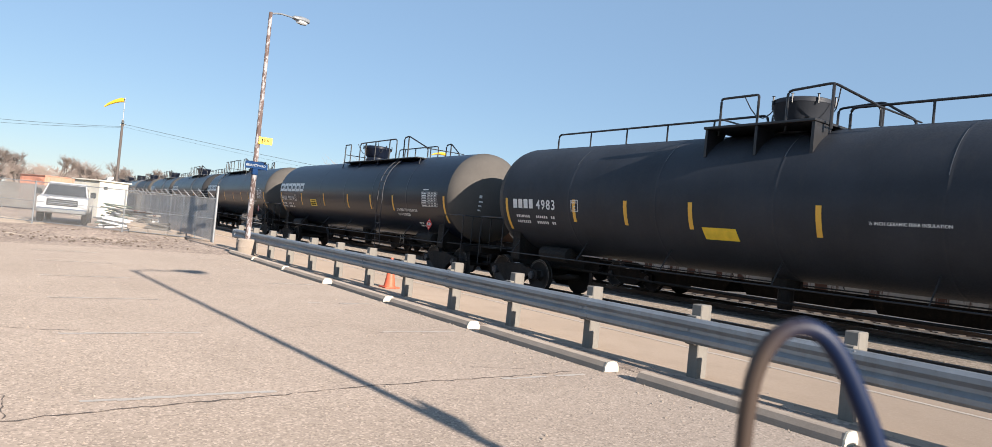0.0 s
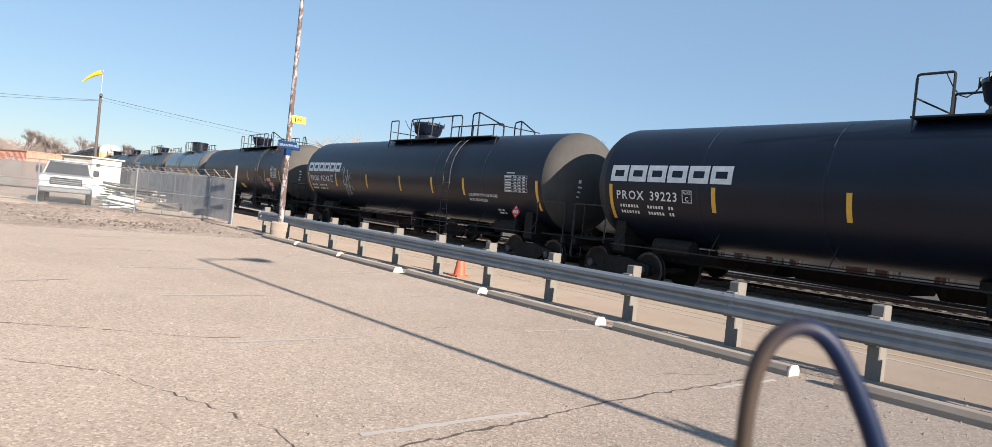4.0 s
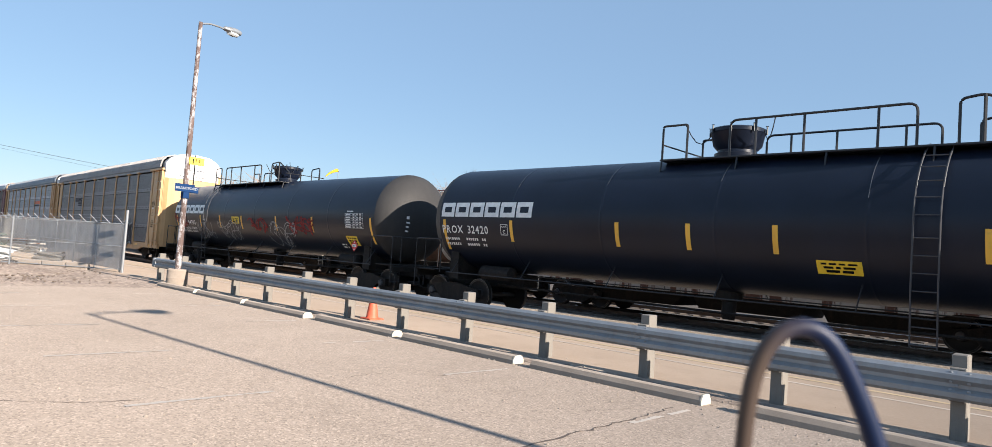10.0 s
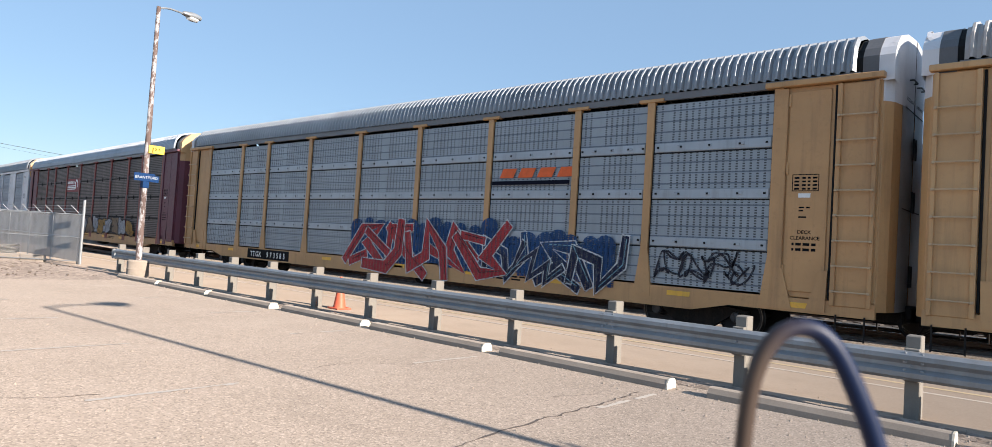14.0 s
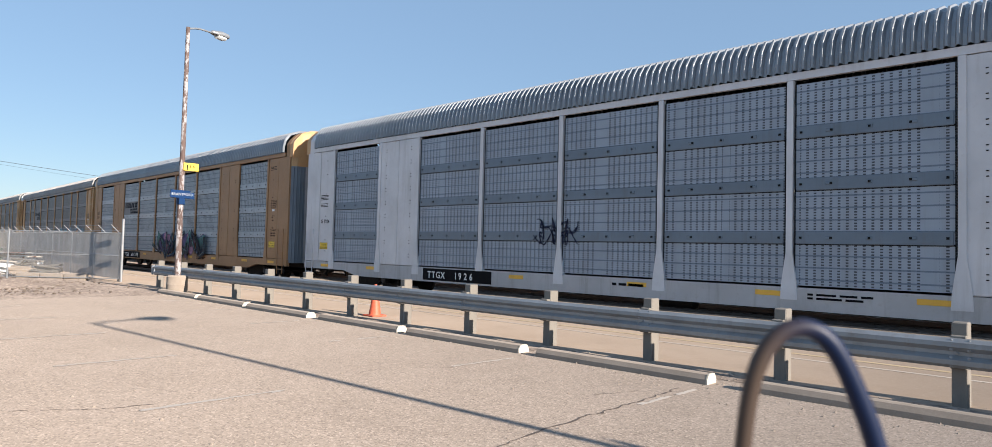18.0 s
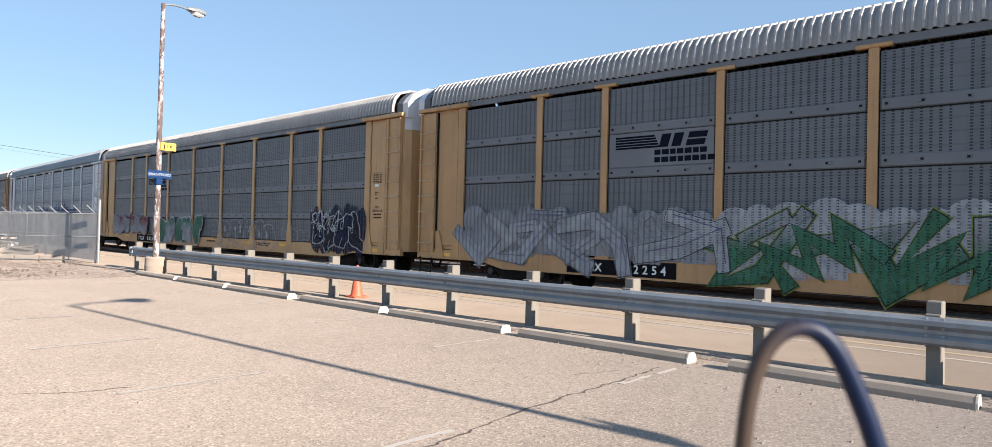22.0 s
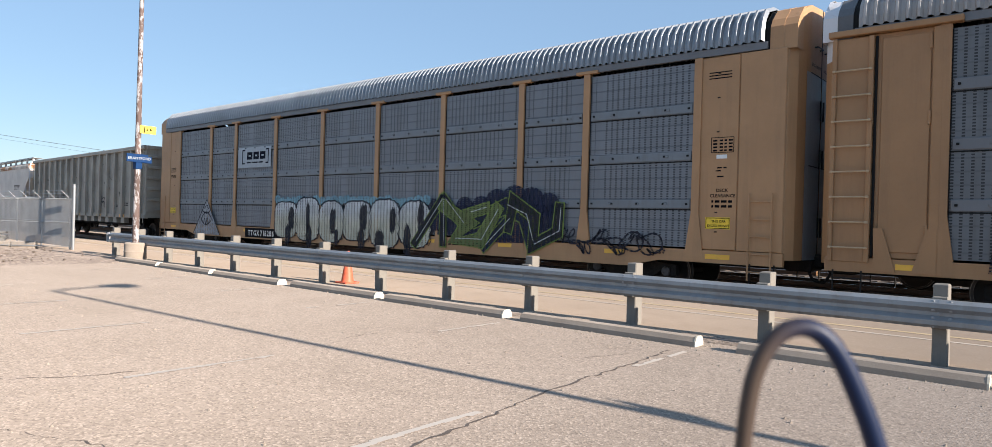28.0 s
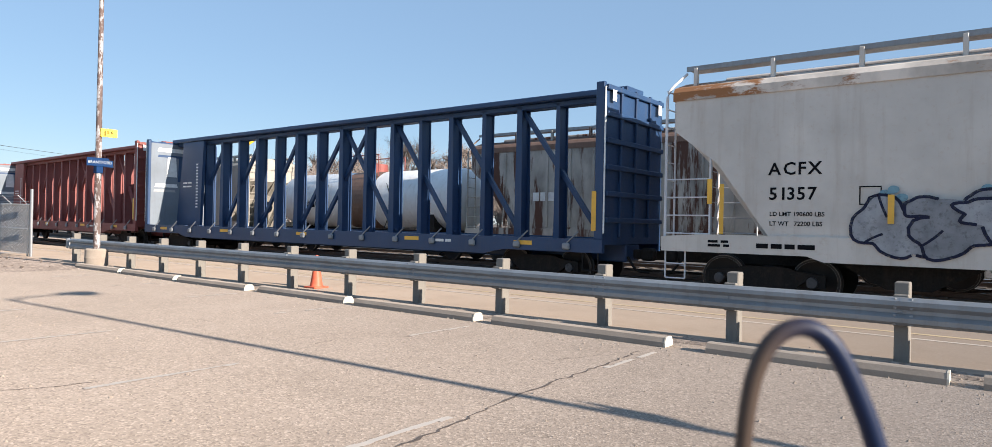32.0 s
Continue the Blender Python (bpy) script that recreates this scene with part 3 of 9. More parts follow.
SPRAY["faint"] = graf("faint_grey", (0.34, 0.35, 0.36), None, False)


# ---- the track's line ----
def grade(s):
    """The line climbs slightly far down the track."""
    d = max(0.0, -30.0 - s)
    return 4.0e-5 * d ** 2 if d < 110.0 else max(0.0, 0.484 * (1.0 - (d - 110.0) / 150.0))


TRACK_Y, BEND0, BEND1, RADIUS = 6.15, -24.0, -44.0, 425.0


def track(s, off=0.0):
    """Place and heading at s metres along the line; it bends away beyond BEND0."""
    a = min(max(BEND0 - s, 0.0), BEND0 - BEND1) / RADIUS
    if s >= BEND0:
        x, y = s, TRACK_Y
    else:
        x, y = BEND0 - RADIUS * math.sin(a), TRACK_Y + RADIUS * (1 - math.cos(a))
        if s < BEND1:
            x, y = x - (BEND1 - s) * math.cos(a), y + (BEND1 - s) * math.sin(a)
    return x + off * math.sin(a), y + off * math.cos(a), -a


def sheet(name, x0, x1, y0, y1, z0, z1, material, label, category):
    return solid(name, box(bmesh.new(), x0, x1, y0, y1, z0, z1), material, label, category, kind="structure")


# ---- ground ----
bm = bmesh.new()
bmesh.ops.create_grid(bm, x_segments=8, y_segments=8, size=3500)
solid("ground", bm, M["yard"], "dull brown gravel and earth of the rail yard", "ground", kind="structure", m=pose(0, 0, -0.28))
sheet("parking_lot", -20.5, 60, -70, -0.36, -0.27, 0.0, M["asphalt"], "sun-bleached cracked asphalt parking lot", "parking lot")
sheet("pavement", -190, 60, -0.36, 3.95, -0.27, 0.0, M["platform"], "tan paved strip between the guardrail and the track", "pavement")
sheet("dirt_yard", -190, -20.5, -120, -0.36, -0.27, -0.004, M["dirt"], "dusty bare dirt and gravel behind the lot", "dirt")

# raised, crumbled edge of the lot before the fence
bm = bmesh.new()
NX, NY = 70, 90
vs = []
for i in range(NX + 1):
    for j in range(NY + 1):
        u, w = i / NX, j / NY
        x, y = -32.0 + 13.2 * u, -8.0 + 7.1 * w
        fx = x + 0.85 * (y + 2.0) * -0.55
        edge = max(0.0, math.sin(math.pi * min(1, max(0, u)))) * max(0.0, math.sin(math.pi * min(1, max(0, w)))) ** 0.4
        h = 0.15 * edge * max(0.0, 0.45 + noise.noise((x * 0.45, y * 0.35, 3.1)) + 0.5 * noise.noise((x * 1.7, y * 1.7, 1.0)) + 0.25 * noise.noise((x * 5, y * 5, 9.0)))
        vs.append(bm.verts.new((x, y, 0.002 + h - 0.02 * (edge < 0.05))))
for i in range(NX):
    for j in range(NY):
        a = i * (NY + 1) + j
        bm.faces.new((vs[a], vs[a + NY + 1], vs[a + NY + 2], vs[a + 1]))
solid("dirt_mound", bm, M["dirt"], "low crumbled bank of dirt and broken asphalt along the lot", "dirt", kind="stuff", smooth=True)

rng = random.Random(4)
bm = bmesh.new()
for i in range(900):
    x, y = rng.triangular(-31, -18.8, -23), rng.gauss(-4.0, 1.5)
    if y > -0.9 or y < -7.5:
        continue
    r = rng.choice((0.012, 0.015, 0.018, 0.022, 0.035)) * rng.uniform(0.7, 1.3)
    if x > -20:
        r *= 0.6
    sub = bmesh.new()
    bmesh.ops.create_icosphere(sub, subdivisions=1, radius=r)
    for v in sub.verts:
        v.co = Vector((v.co.x * rng.uniform(0.8, 1.5), v.co.y * rng.uniform(0.8, 1.4), v.co.z * rng.uniform(0.5, 0.9))) + Vector((x, y, 0.05 + r * 0.3))
    merge(bm, sub)
solid("rubble", bm, M["rubble"], "scattered stones and broken asphalt lumps on the dirt", "rubble", kind="stuff")

# pale sandy patch
bm = bmesh.new()
rng = random.Random(15)
rim = [(-23.0 + 0.35 * math.sin(k * 1.3) + rng.uniform(-0.15, 0.15), -6.3 - 0.9 * k) for k in range(16)] + [(-38.0 + rng.uniform(-0.4, 0.4), -19.8 + 0.9 * k) for k in range(15)] + [(-36.0 + 1.6 * k, -5.9 + rng.uniform(-0.25, 0.25)) for k in range(8)]
bm.faces.new([bm.verts.new((x, y, 0.003)) for x, y in rim])
solid("sand_patch", bm, M["sand"], "pale flat sandy patch beside the dirt", "sand", kind="structure")

# ---- lot markings ----
lot = bpy.data.objects["parking_lot"]
rng = random.Random(8)
for x in (-2.3, -5.15, -8.1, -11.1, -14.1, -17.1):
    for y0, y1 in ((-2.6, -1.42), (-6.45, -5.0)):
        bm = bmesh.new()
        y = y0
        while y < y1:
            d = rng.uniform(0.08, 0.25)
            w = 0.038 * rng.uniform(0.5, 1.1)
            c = x + rng.uniform(-0.01, 0.01)
            if rng.random() < 0.97:
                v = [bm.verts.new(p) for p in ((c - w, y, 0.004), (c + w, y, 0.004), (c + w * 0.9, min(y + d, y1), 0.004), (c - w * 0.9, min(y + d, y1), 0.004))]
                bm.faces.new(v)
            y += d
        part("stall_line", bm, M["line_white"], lot, "faded white paint")


def crack(pts, w=0.016, seed=0):
    w *= 0.75
    rng = random.Random(seed)
    fine = []
    for (x0, y0), (x1, y1) in zip(pts, pts[1:]):
        n = max(2, int(math.hypot(x1 - x0, y1 - y0) / 0.07))
        for i in range(n):
            t = i / n
            fine.append((x0 + (x1 - x0) * t, y0 + (y1 - y0) * t))
    bm = bmesh.new()
    prev = None
    for x, y in fine:
        x, y = x + rng.gauss(0, 0.014), y + rng.gauss(0, 0.014)
        k = w * rng.uniform(0.25, 1.2)
        pair = (bm.verts.new((x - k, y - k * 0.5, 0.003)), bm.verts.new((x + k, y + k * 0.5, 0.003)))
        if prev:
            bm.faces.new((prev[0], prev[1], pair[1], pair[0]))
        prev = pair
    part("crack", bm, M["crack"], lot)


crack([(-2.5, -1.5), (-2.43, -1.9), (-2.35, -3.3), (-2.3, -4.24), (-2.15, -5.2), (-2.05, -6.2), (-1.9, -6.9), (-1.6, -8.2), (-1.7, -10)], 0.02, 1)
crack([(-2.0, -6.9), (-2.57, -6.92), (-3.23, -7.17), (-4.3, -7.63), (-4.9, -8.3)], 0.016, 2)
crack([(-6.5, -8.5), (-5.92, -7.4), (-5.44, -6.71), (-5.3, -6.2)], 0.013, 3)
crack([(-2.7, -2.0), (-2.9, -2.6), (-3.3, -2.9)], 0.010, 4)
crack([(-5.1, -2.6), (-5.6, -3.4), (-5.5, -4.0)], 0.009, 5)
crack([(-9.5, -7.2), (-9.0, -8.4), (-9.6, -9.7)], 0.012, 6)
crack([(-3.2, -9.3), (-4.2, -9.2), (-6.0, -9.8), (-7.5, -11.0)], 0.016, 7)
paving = bpy.data.objects["pavement"]
for y, w, k in ((2.62, 0.06, "line_yellow"), (2.08, 0.045, "line_white")):
    bm = bmesh.new()
    v = [bm.verts.new(p) for p in ((-120, y - w, 0.004), (40, y - w, 0.004), (40, y + w, 0.004), (-120, y + w, 0.004))]
    bm.faces.new(v)
    part("edge_line", bm, M[k], paving, "worn painted line")

# ---- tracks ----
def along(bm, profile, off, s0, s1, step=3.5):
    """A closed (lateral, z) profile swept along the line."""
    n = int((s1 - s0) / step)
    rings = []
    for i in range(n + 1):
        x, y, h = track(s0 + (s1 - s0) * i / n, off)
        lift = grade(s0 + (s1 - s0) * i / n)
        rings.append([bm.verts.new((x - math.sin(h) * q, y + math.cos(h) * q, z + lift)) for q, z in profile])
    for a, b in zip(rings, rings[1:]):
        for j in range(len(profile)):
            k = (j + 1) % len(profile)
            bm.faces.new((a[j], a[k], b[k], b[j]))
    bm.faces.new(rings[0][::-1])
    bm.faces.new(rings[-1])
    return bm


OFFS = (0.0, 6.3, 11.2)
for n, off in enumerate(OFFS):
    # far beds use darker yard gravel: standing cars' shadows put into the colour
    bed = solid("ballast_bed", along(bmesh.new(), [(-2.2, -0.275), (2.4, -0.275), (1.75, -0.165), (-1.75, -0.165)], off, -300, 60), M["ballast" if n == 0 else "yard"], "grey brown crushed stone ballast under the rails", "ballast", group="ballast beds", kind="structure")
    tr = thing("railway_track", "rusty steel rails on dark timber ties", "track", group="railway tracks", kind="structure")
    for g in (-0.755, 0.755):
        web = [(g - 0.07, -0.17), (g + 0.07, -0.17), (g + 0.07, -0.155), (g + 0.012, -0.13), (g + 0.012, -0.045), (g + 0.034, -0.035), (g + 0.034, -0.004), (g - 0.034, -0.004), (g - 0.034, -0.035), (g - 0.012, -0.045), (g - 0.012, -0.13), (g - 0.07, -0.155)]
        rl = part("rail", along(bmesh.new(), web, off, -300, 60), M["rail"], tr)
        part("rail_head", along(bmesh.new(), [(g - 0.028, -0.004), (g + 0.028, -0.004), (g + 0.022, 0.0), (g - 0.022, 0.0)], off, -300, 60), M["railhead"], rl, "polished running surface")
    tie = finish("tie", bbox(bmesh.new(), -0.115, 0.115, -1.3, 1.3, -0.27, -0.14, 0.012), M["tie"])
    far = bmesh.new()
    for i in range(-260, 80):
        x, y, h = track(i * 0.56, off)
        if n < 2 and -75 < i < 18:
            shared("tie", tie, tr, pose(x, y, 0, 0, 0, math.degrees(h)))
        else:
            sub = box(bmesh.new(), -0.115, 0.115, -1.3, 1.3, -0.27, -0.14)
            sub.transform(pose(x, y, 0, 0, 0, math.degrees(h)))
            merge(far, sub)
    part("far_ties", far, M["tie"], tr)["kind"] = "stuff"

# brown crushed stone between the near track and the next one
solid("ballast_shoulder", along(bmesh.new(), [(1.70, -0.278), (4.75, -0.278), (4.55, -0.20), (2.6, -0.185), (1.70, -0.17)], 0.0, -300, 60), M["ballast"], "brown crushed stone between two tracks", "ballast", kind="structure")

# loose ballast stones before the rail
bm = bmesh.new()
rng = random.Random(12)
for i in range(2600):
    x, q = rng.uniform(-34, 6), rng.uniform(-2.3, -0.85)
    r = rng.uniform(0.018, 0.04)
    z = -0.17 + (0.0 if q > -1.7 else (q + 1.7) * 0.18)
    c = Vector((x, TRACK_Y + q, z + r * 0.4))
    v = [bm.verts.new(c + Vector((dx * r * rng.uniform(0.7, 1.4), dy * r * rng.uniform(0.7, 1.4), dz * r * rng.uniform(0.6, 1.1)))) for dx, dy, dz in ((1, 0, 0), (-1, 0, 0), (0, 1, 0), (0, -1, 0), (0, 0, 1))]
    for a, b in ((0, 2), (2, 1), (1, 3), (3, 0)):
        bm.faces.new((v[a], v[b], v[4]))
solid("ballast_stones", bm, M["rubble"], "loose crushed stones beside the near rail", "ballast", kind="stuff")

# ---- guardrail ----
rail = thing("guardrail", "galvanised corrugated guardrail on weathered timber posts", "guardrail")
W = [(0.0, 0.425), (-0.035, 0.43), (-0.08, 0.465), (-0.083, 0.515), (-0.028, 0.562), (-0.028, 0.602), (-0.083, 0.65), (-0.08, 0.70), (-0.035, 0.735), (0.0, 0.74)]
prof = [(y - 0.115, z) for y, z in W] + [(y - 0.107, z) for y, z in W[::-1]]
post = finish("post", bbox(bmesh.new(), -0.075, 0.075, -0.02, 0.18, -0.25, 0.90, 0.012), M["timber"])
block = finish("blockout", bbox(bmesh.new(), -0.075, 0.075, -0.105, -0.022, 0.41, 0.765, 0.01), M["timber"])
bolt = finish("bolt", lathe(bmesh.new(), [(0.018, 0.0), (0.018, -0.008), (0.008, -0.014)], "y", 8), M["galv"])
rng = random.Random(2)
for k in range(-4, 13):
    x = -1.905 * k
    tilt = pose(x, 0, 0, rng.uniform(-0.8, 0.8), rng.uniform(-0.7, 0.7), rng.uniform(-2, 2))
    shared("post", post, rail, tilt)
    shared("blockout", block, rail, pose(x, 0, 0))
    shared("bolt", bolt, rail, pose(x, -0.145, 0.582))
for k in range(-2, 6):
    x1 = -1.905 * 2 * k + 0.16
    x0 = x1 - 3.81 - (0.16 if k < 5 else 0.0)
    bm = bmesh.new()
    extrude_x(bm, [(y - (0.003 if k % 2 else 0.0), z) for y, z in prof], x0, x1)
    part("beam_panel", bm, M["galv"], rail)
    for dx in (-0.05, -0.21):
        for y, z in ((-0.163, 0.448), (-0.17, 0.54), (-0.17, 0.625), (-0.163, 0.717)):
            shared("splice_bolt", bolt, rail, pose(x1 + dx, y, z))
bm = bmesh.new()
lathe(bm, [(0.0, 0.425), (0.06, 0.425), (0.085, 0.465), (0.085, 0.70), (0.06, 0.74), (0.0, 0.74)], "z", 12, (-22.92, -0.115, 0))
part("end_terminal", bm, M["galv"], rail, "rounded rail end")

# ---- wheel stops ----
def wheel_stop(length=2.70):
    ob = thing("wheel_stop", "pale concrete parking wheel stop with its sunlit end painted paler", "wheel stop", group="wheel stops along the guardrail")
    bm = bmesh.new()
    extrude_x(bm, [(-0.115, 0.0), (0.115, 0.0), (0.112, 0.06), (0.075, 0.115), (0.03, 0.125), (-0.03, 0.125), (-0.075, 0.115), (-0.112, 0.06)], -length, -0.02)
    part("bar", bm, M["concrete"], ob)
    # paler cap on the sun-facing end only: sunlight put into the colour
    bm = bmesh.new()
    extrude_x(bm, [(-0.118, 0.002), (0.118, 0.002), (0.115, 0.06), (0.078, 0.118), (0.03, 0.129), (-0.03, 0.129), (-0.078, 0.118), (-0.115, 0.06)], -0.020, 0.0)
    part("sunlit_end", bm, M["cap"], ob, "pale end with sunlight painted in")
    return ob


wheel_stop(2.38).matrix_basis = pose(0.53, -0.92, 0, 0, 0, 0.4)
first = wheel_stop()
first.matrix_basis = pose(3.5, -0.92, 0, 0, 0, -0.3)
rng = random.Random(3)
for x in (-2.35, -5.39, -8.38, -11.44, -14.4, -17.35):
    copy_thing(first, pose(x, -0.92 + rng.uniform(-0.03, 0.03), 0, 0, 0, rng.uniform(-0.8, 0.8)))

# wind-blown dirt with the rail's shade painted in, and small stones along the guardrail and the stops
rng = random.Random(31)
bm = bmesh.new()
n = 150
lo = [bm.verts.new((-21.0 + 27.0 * k / n, -0.58 - 0.12 * noise.noise((k * 0.17, 0, 4)) - rng.uniform(0, 0.05), 0.0035)) for k in range(n + 1)]
hi = [bm.verts.new((-21.0 + 27.0 * k / n, -0.16 + 0.12 * noise.noise((k * 0.21, 3, 4)) + rng.uniform(0, 0.05), 0.0035)) for k in range(n + 1)]
for k in range(n):
    bm.faces.new((lo[k], lo[k + 1], hi[k + 1], hi[k]))
solid("dirt_and_shade_strip", bm, M["dirt"], "thin strip of blown dirt and painted shade under the guardrail", "dirt", kind="stuff")
bm = bmesh.new()
for i in range(1500):
    x = rng.uniform(-20, 5)
    y = rng.gauss(-0.95, 0.5) if i % 3 else rng.uniform(-8, 0)
    q = rng.uniform(0.006, 0.016)
    c = Vector((x, y, q * 0.4))
    v = [bm.verts.new(c + Vector((dx * q * rng.uniform(0.7, 1.5), dy * q * rng.uniform(0.7, 1.5), dz * q))) for dx, dy, dz in ((1, 0, -0.4), (-1, 0, -0.4), (0, 1, -0.4), (0, -1, -0.4), (0, 0, 1))]
    for a, b in ((0, 2), (2, 1), (1, 3), (3, 0)):
        bm.faces.new((v[a], v[b], v[4]))
solid("loose_grit", bm, M["concrete"], "scattered pale grit on the asphalt", "grit", kind="stuff")


# ---- markings on car sides ----
def flat(hw):
    return lambda x, z, off: (x, -hw - off, z)


def curved(R, zc):
    def put(x, z, off):
        d = max(-0.999, min(0.999, (z - zc) / R))
        a = math.asin(d)
        return x, -(R + off) * math.cos(a), zc + (R + off) * math.sin(a)
    return put


def rect(bm, put, x0, x1, z0, z1, off=0.006, nz=None, slant=0.0):
    n = nz or max(1, int((z1 - z0) / 0.12))
    prev = None
    for i in range(n + 1):
        z = z0 + (z1 - z0) * i / n
        d = slant * (z - z0)
        row = (bm.verts.new(put(x0 + d, z, off)), bm.verts.new(put(x1 + d, z, off)))
        if prev:
            bm.faces.new((prev[0], prev[1], row[1], row[0]))
        prev = row


def outline_rect(bm, put, x0, x1, z0, z1, w, off=0.006):
    rect(bm, put, x0, x1, z0, z0 + w, off)
    rect(bm, put, x0, x1, z1 - w, z1, off)
    rect(bm, put, x0, x0 + w, z0 + w, z1 - w, off)
    rect(bm, put, x1 - w, x1, z0 + w, z1 - w, off)


def bars(bm, put, x, z, widths, h=0.07, off=0.006, gap=0.06):
    for w in widths:
        rect(bm, put, x, x + w, z, z + h, off, 1)
        x += w + gap


def lettering(parent, put, s, x, z, size, material, off=0.006, label="", name="lettering"):
    """A line of writing; large characters become parts of their own."""
    at = x
    for word in s if size >= 0.25 else (s,):
        cu = bpy.data.curves.new("t", "FONT")
        cu.body, cu.size, cu.resolution_u, cu.offset = word, size, 2, size * 0.018
        tmp = bpy.data.objects.new("t", cu)
        me = bpy.data.meshes.new_from_object(tmp)
        bpy.data.objects.remove(tmp)
        bpy.data.curves.remove(cu)
        if not me.vertices:
            at += size * 0.26
            continue
        wide = max(v.co.x for v in me.vertices)
        me.name = name
        for v in me.vertices:
            v.co = put(at + v.co.x, z + v.co.y, off)
        at += wide + size * 0.10
        me.materials.clear()
        me.materials.append(material)
        ob = new(name, me)
        ob.parent = parent
        if label:
            ob["label"] = label
    return at


def ribbon(bm, put, pts, w, off):
    """A thick round-ended stroke through (x, z) points."""
    P = [Vector(p) for p in pts]
    line = []
    for i in range(len(P) - 1):
        a, b, c, d = P[max(i - 1, 0)], P[i], P[i + 1], P[min(i + 2, len(P) - 1)]
        for j in range(6):
            t = j / 6
            line.append(0.5 * ((2 * b) + (c - a) * t + (2 * a - 5 * b + 4 * c - d) * t * t + (3 * b - a - 3 * c + d) * t ** 3))
    line.append(P[-1])
    prev = None
    for i, p in enumerate(line):
        d = line[min(i + 1, len(line) - 1)] - line[max(i - 1, 0)]
        if d.length < 1e-6:
            continue
        q = Vector((-d.y, d.x)).normalized()
        k = w * (0.75 if i in (0, len(line) - 1) else 1.0)
        row = (bm.verts.new(put(*(p + q * k), off)), bm.verts.new(put(*(p - q * k), off)))
        if prev:
            bm.faces.new((prev[0], prev[1], row[1], row[0]))
        prev = row


def scrawl(parent, put, x0, x1, z0, z1, tone, n, w, seed, label):
    """Thin looping sprayed lines. No letters."""
    rng = random.Random(seed * 7 + 1)
    holder = new("graffiti")
    holder.parent = parent
    holder["label"] = label
    cell, b = (x1 - x0) / n, z1 - z0
    for q in range(3):
        k1, k2, p1, p2 = rng.uniform(2.2, 3.2), rng.uniform(1.3, 2.1), rng.uniform(0, 6), rng.uniform(0, 6)
        pts = []
        for i in range(n * 7 + 1):
            t = i / (n * 7)
            a = t * n * 2 * math.pi / 1.6
            pts.append((x0 + (x1 - x0) * t + cell * 0.42 * math.sin(a * k1 * 0.5 + p1), z0 + b * (0.5 + 0.32 * math.sin(a * k2 * 0.5 + p2) + 0.16 * math.sin(a * 2.3 + q))))
        bm = bmesh.new()
        ribbon(bm, put, pts, w * 0.72, 0.012 + 0.001 * q)
        part("sprayed_line", bm, SPRAY[tone], holder)
    return holder


def disc(bm, put, cx, cz, rx, rz, off, n=14):
    bm.faces.new([bm.verts.new(put(cx + rx * math.cos(2 * math.pi * q / n), cz + rz * math.sin(2 * math.pi * q / n), off)) for q in range(n)])


def swollen(rng, cx, cz, rx, rz, lumps=4, depth=0.16, k=40):
    """A closed lumpy outline round a centre."""
    waves = [(m, rng.uniform(0, 6.28), rng.uniform(0.3, 1.0) * depth / (1 + 0.25 * m)) for m in range(2, 2 + lumps)]
    out = []
    for i in range(k):
        a = 2 * math.pi * i / k
        c, d = math.cos(a), math.sin(a)
        r = 1.0 + sum(q * math.cos(m * a + p) for m, p, q in waves)
        out.append((cx + rx * r * math.copysign(abs(c) ** 0.75, c), cz + rz * r * math.copysign(abs(d) ** 0.75, d)))
    return out


def fan(bm, put, cx, cz, pts, off):
    mid = bm.verts.new(put(cx, cz, off))
    ring = [bm.verts.new(put(x, z, off)) for x, z in pts]
    for a, b in zip(ring, ring[1:] + ring[:1]):
        bm.faces.new((mid, a, b))


def within(p, ring):
    """Whether a point lies inside a closed outline."""
    hit = False
    for (x0, z0), (x1, z1) in zip(ring, ring[1:] + ring[:1]):
        if (z0 > p[1]) != (z1 > p[1]) and p[0] < x0 + (x1 - x0) * (p[1] - z0) / (z1 - z0):
            hit = not hit
    return hit


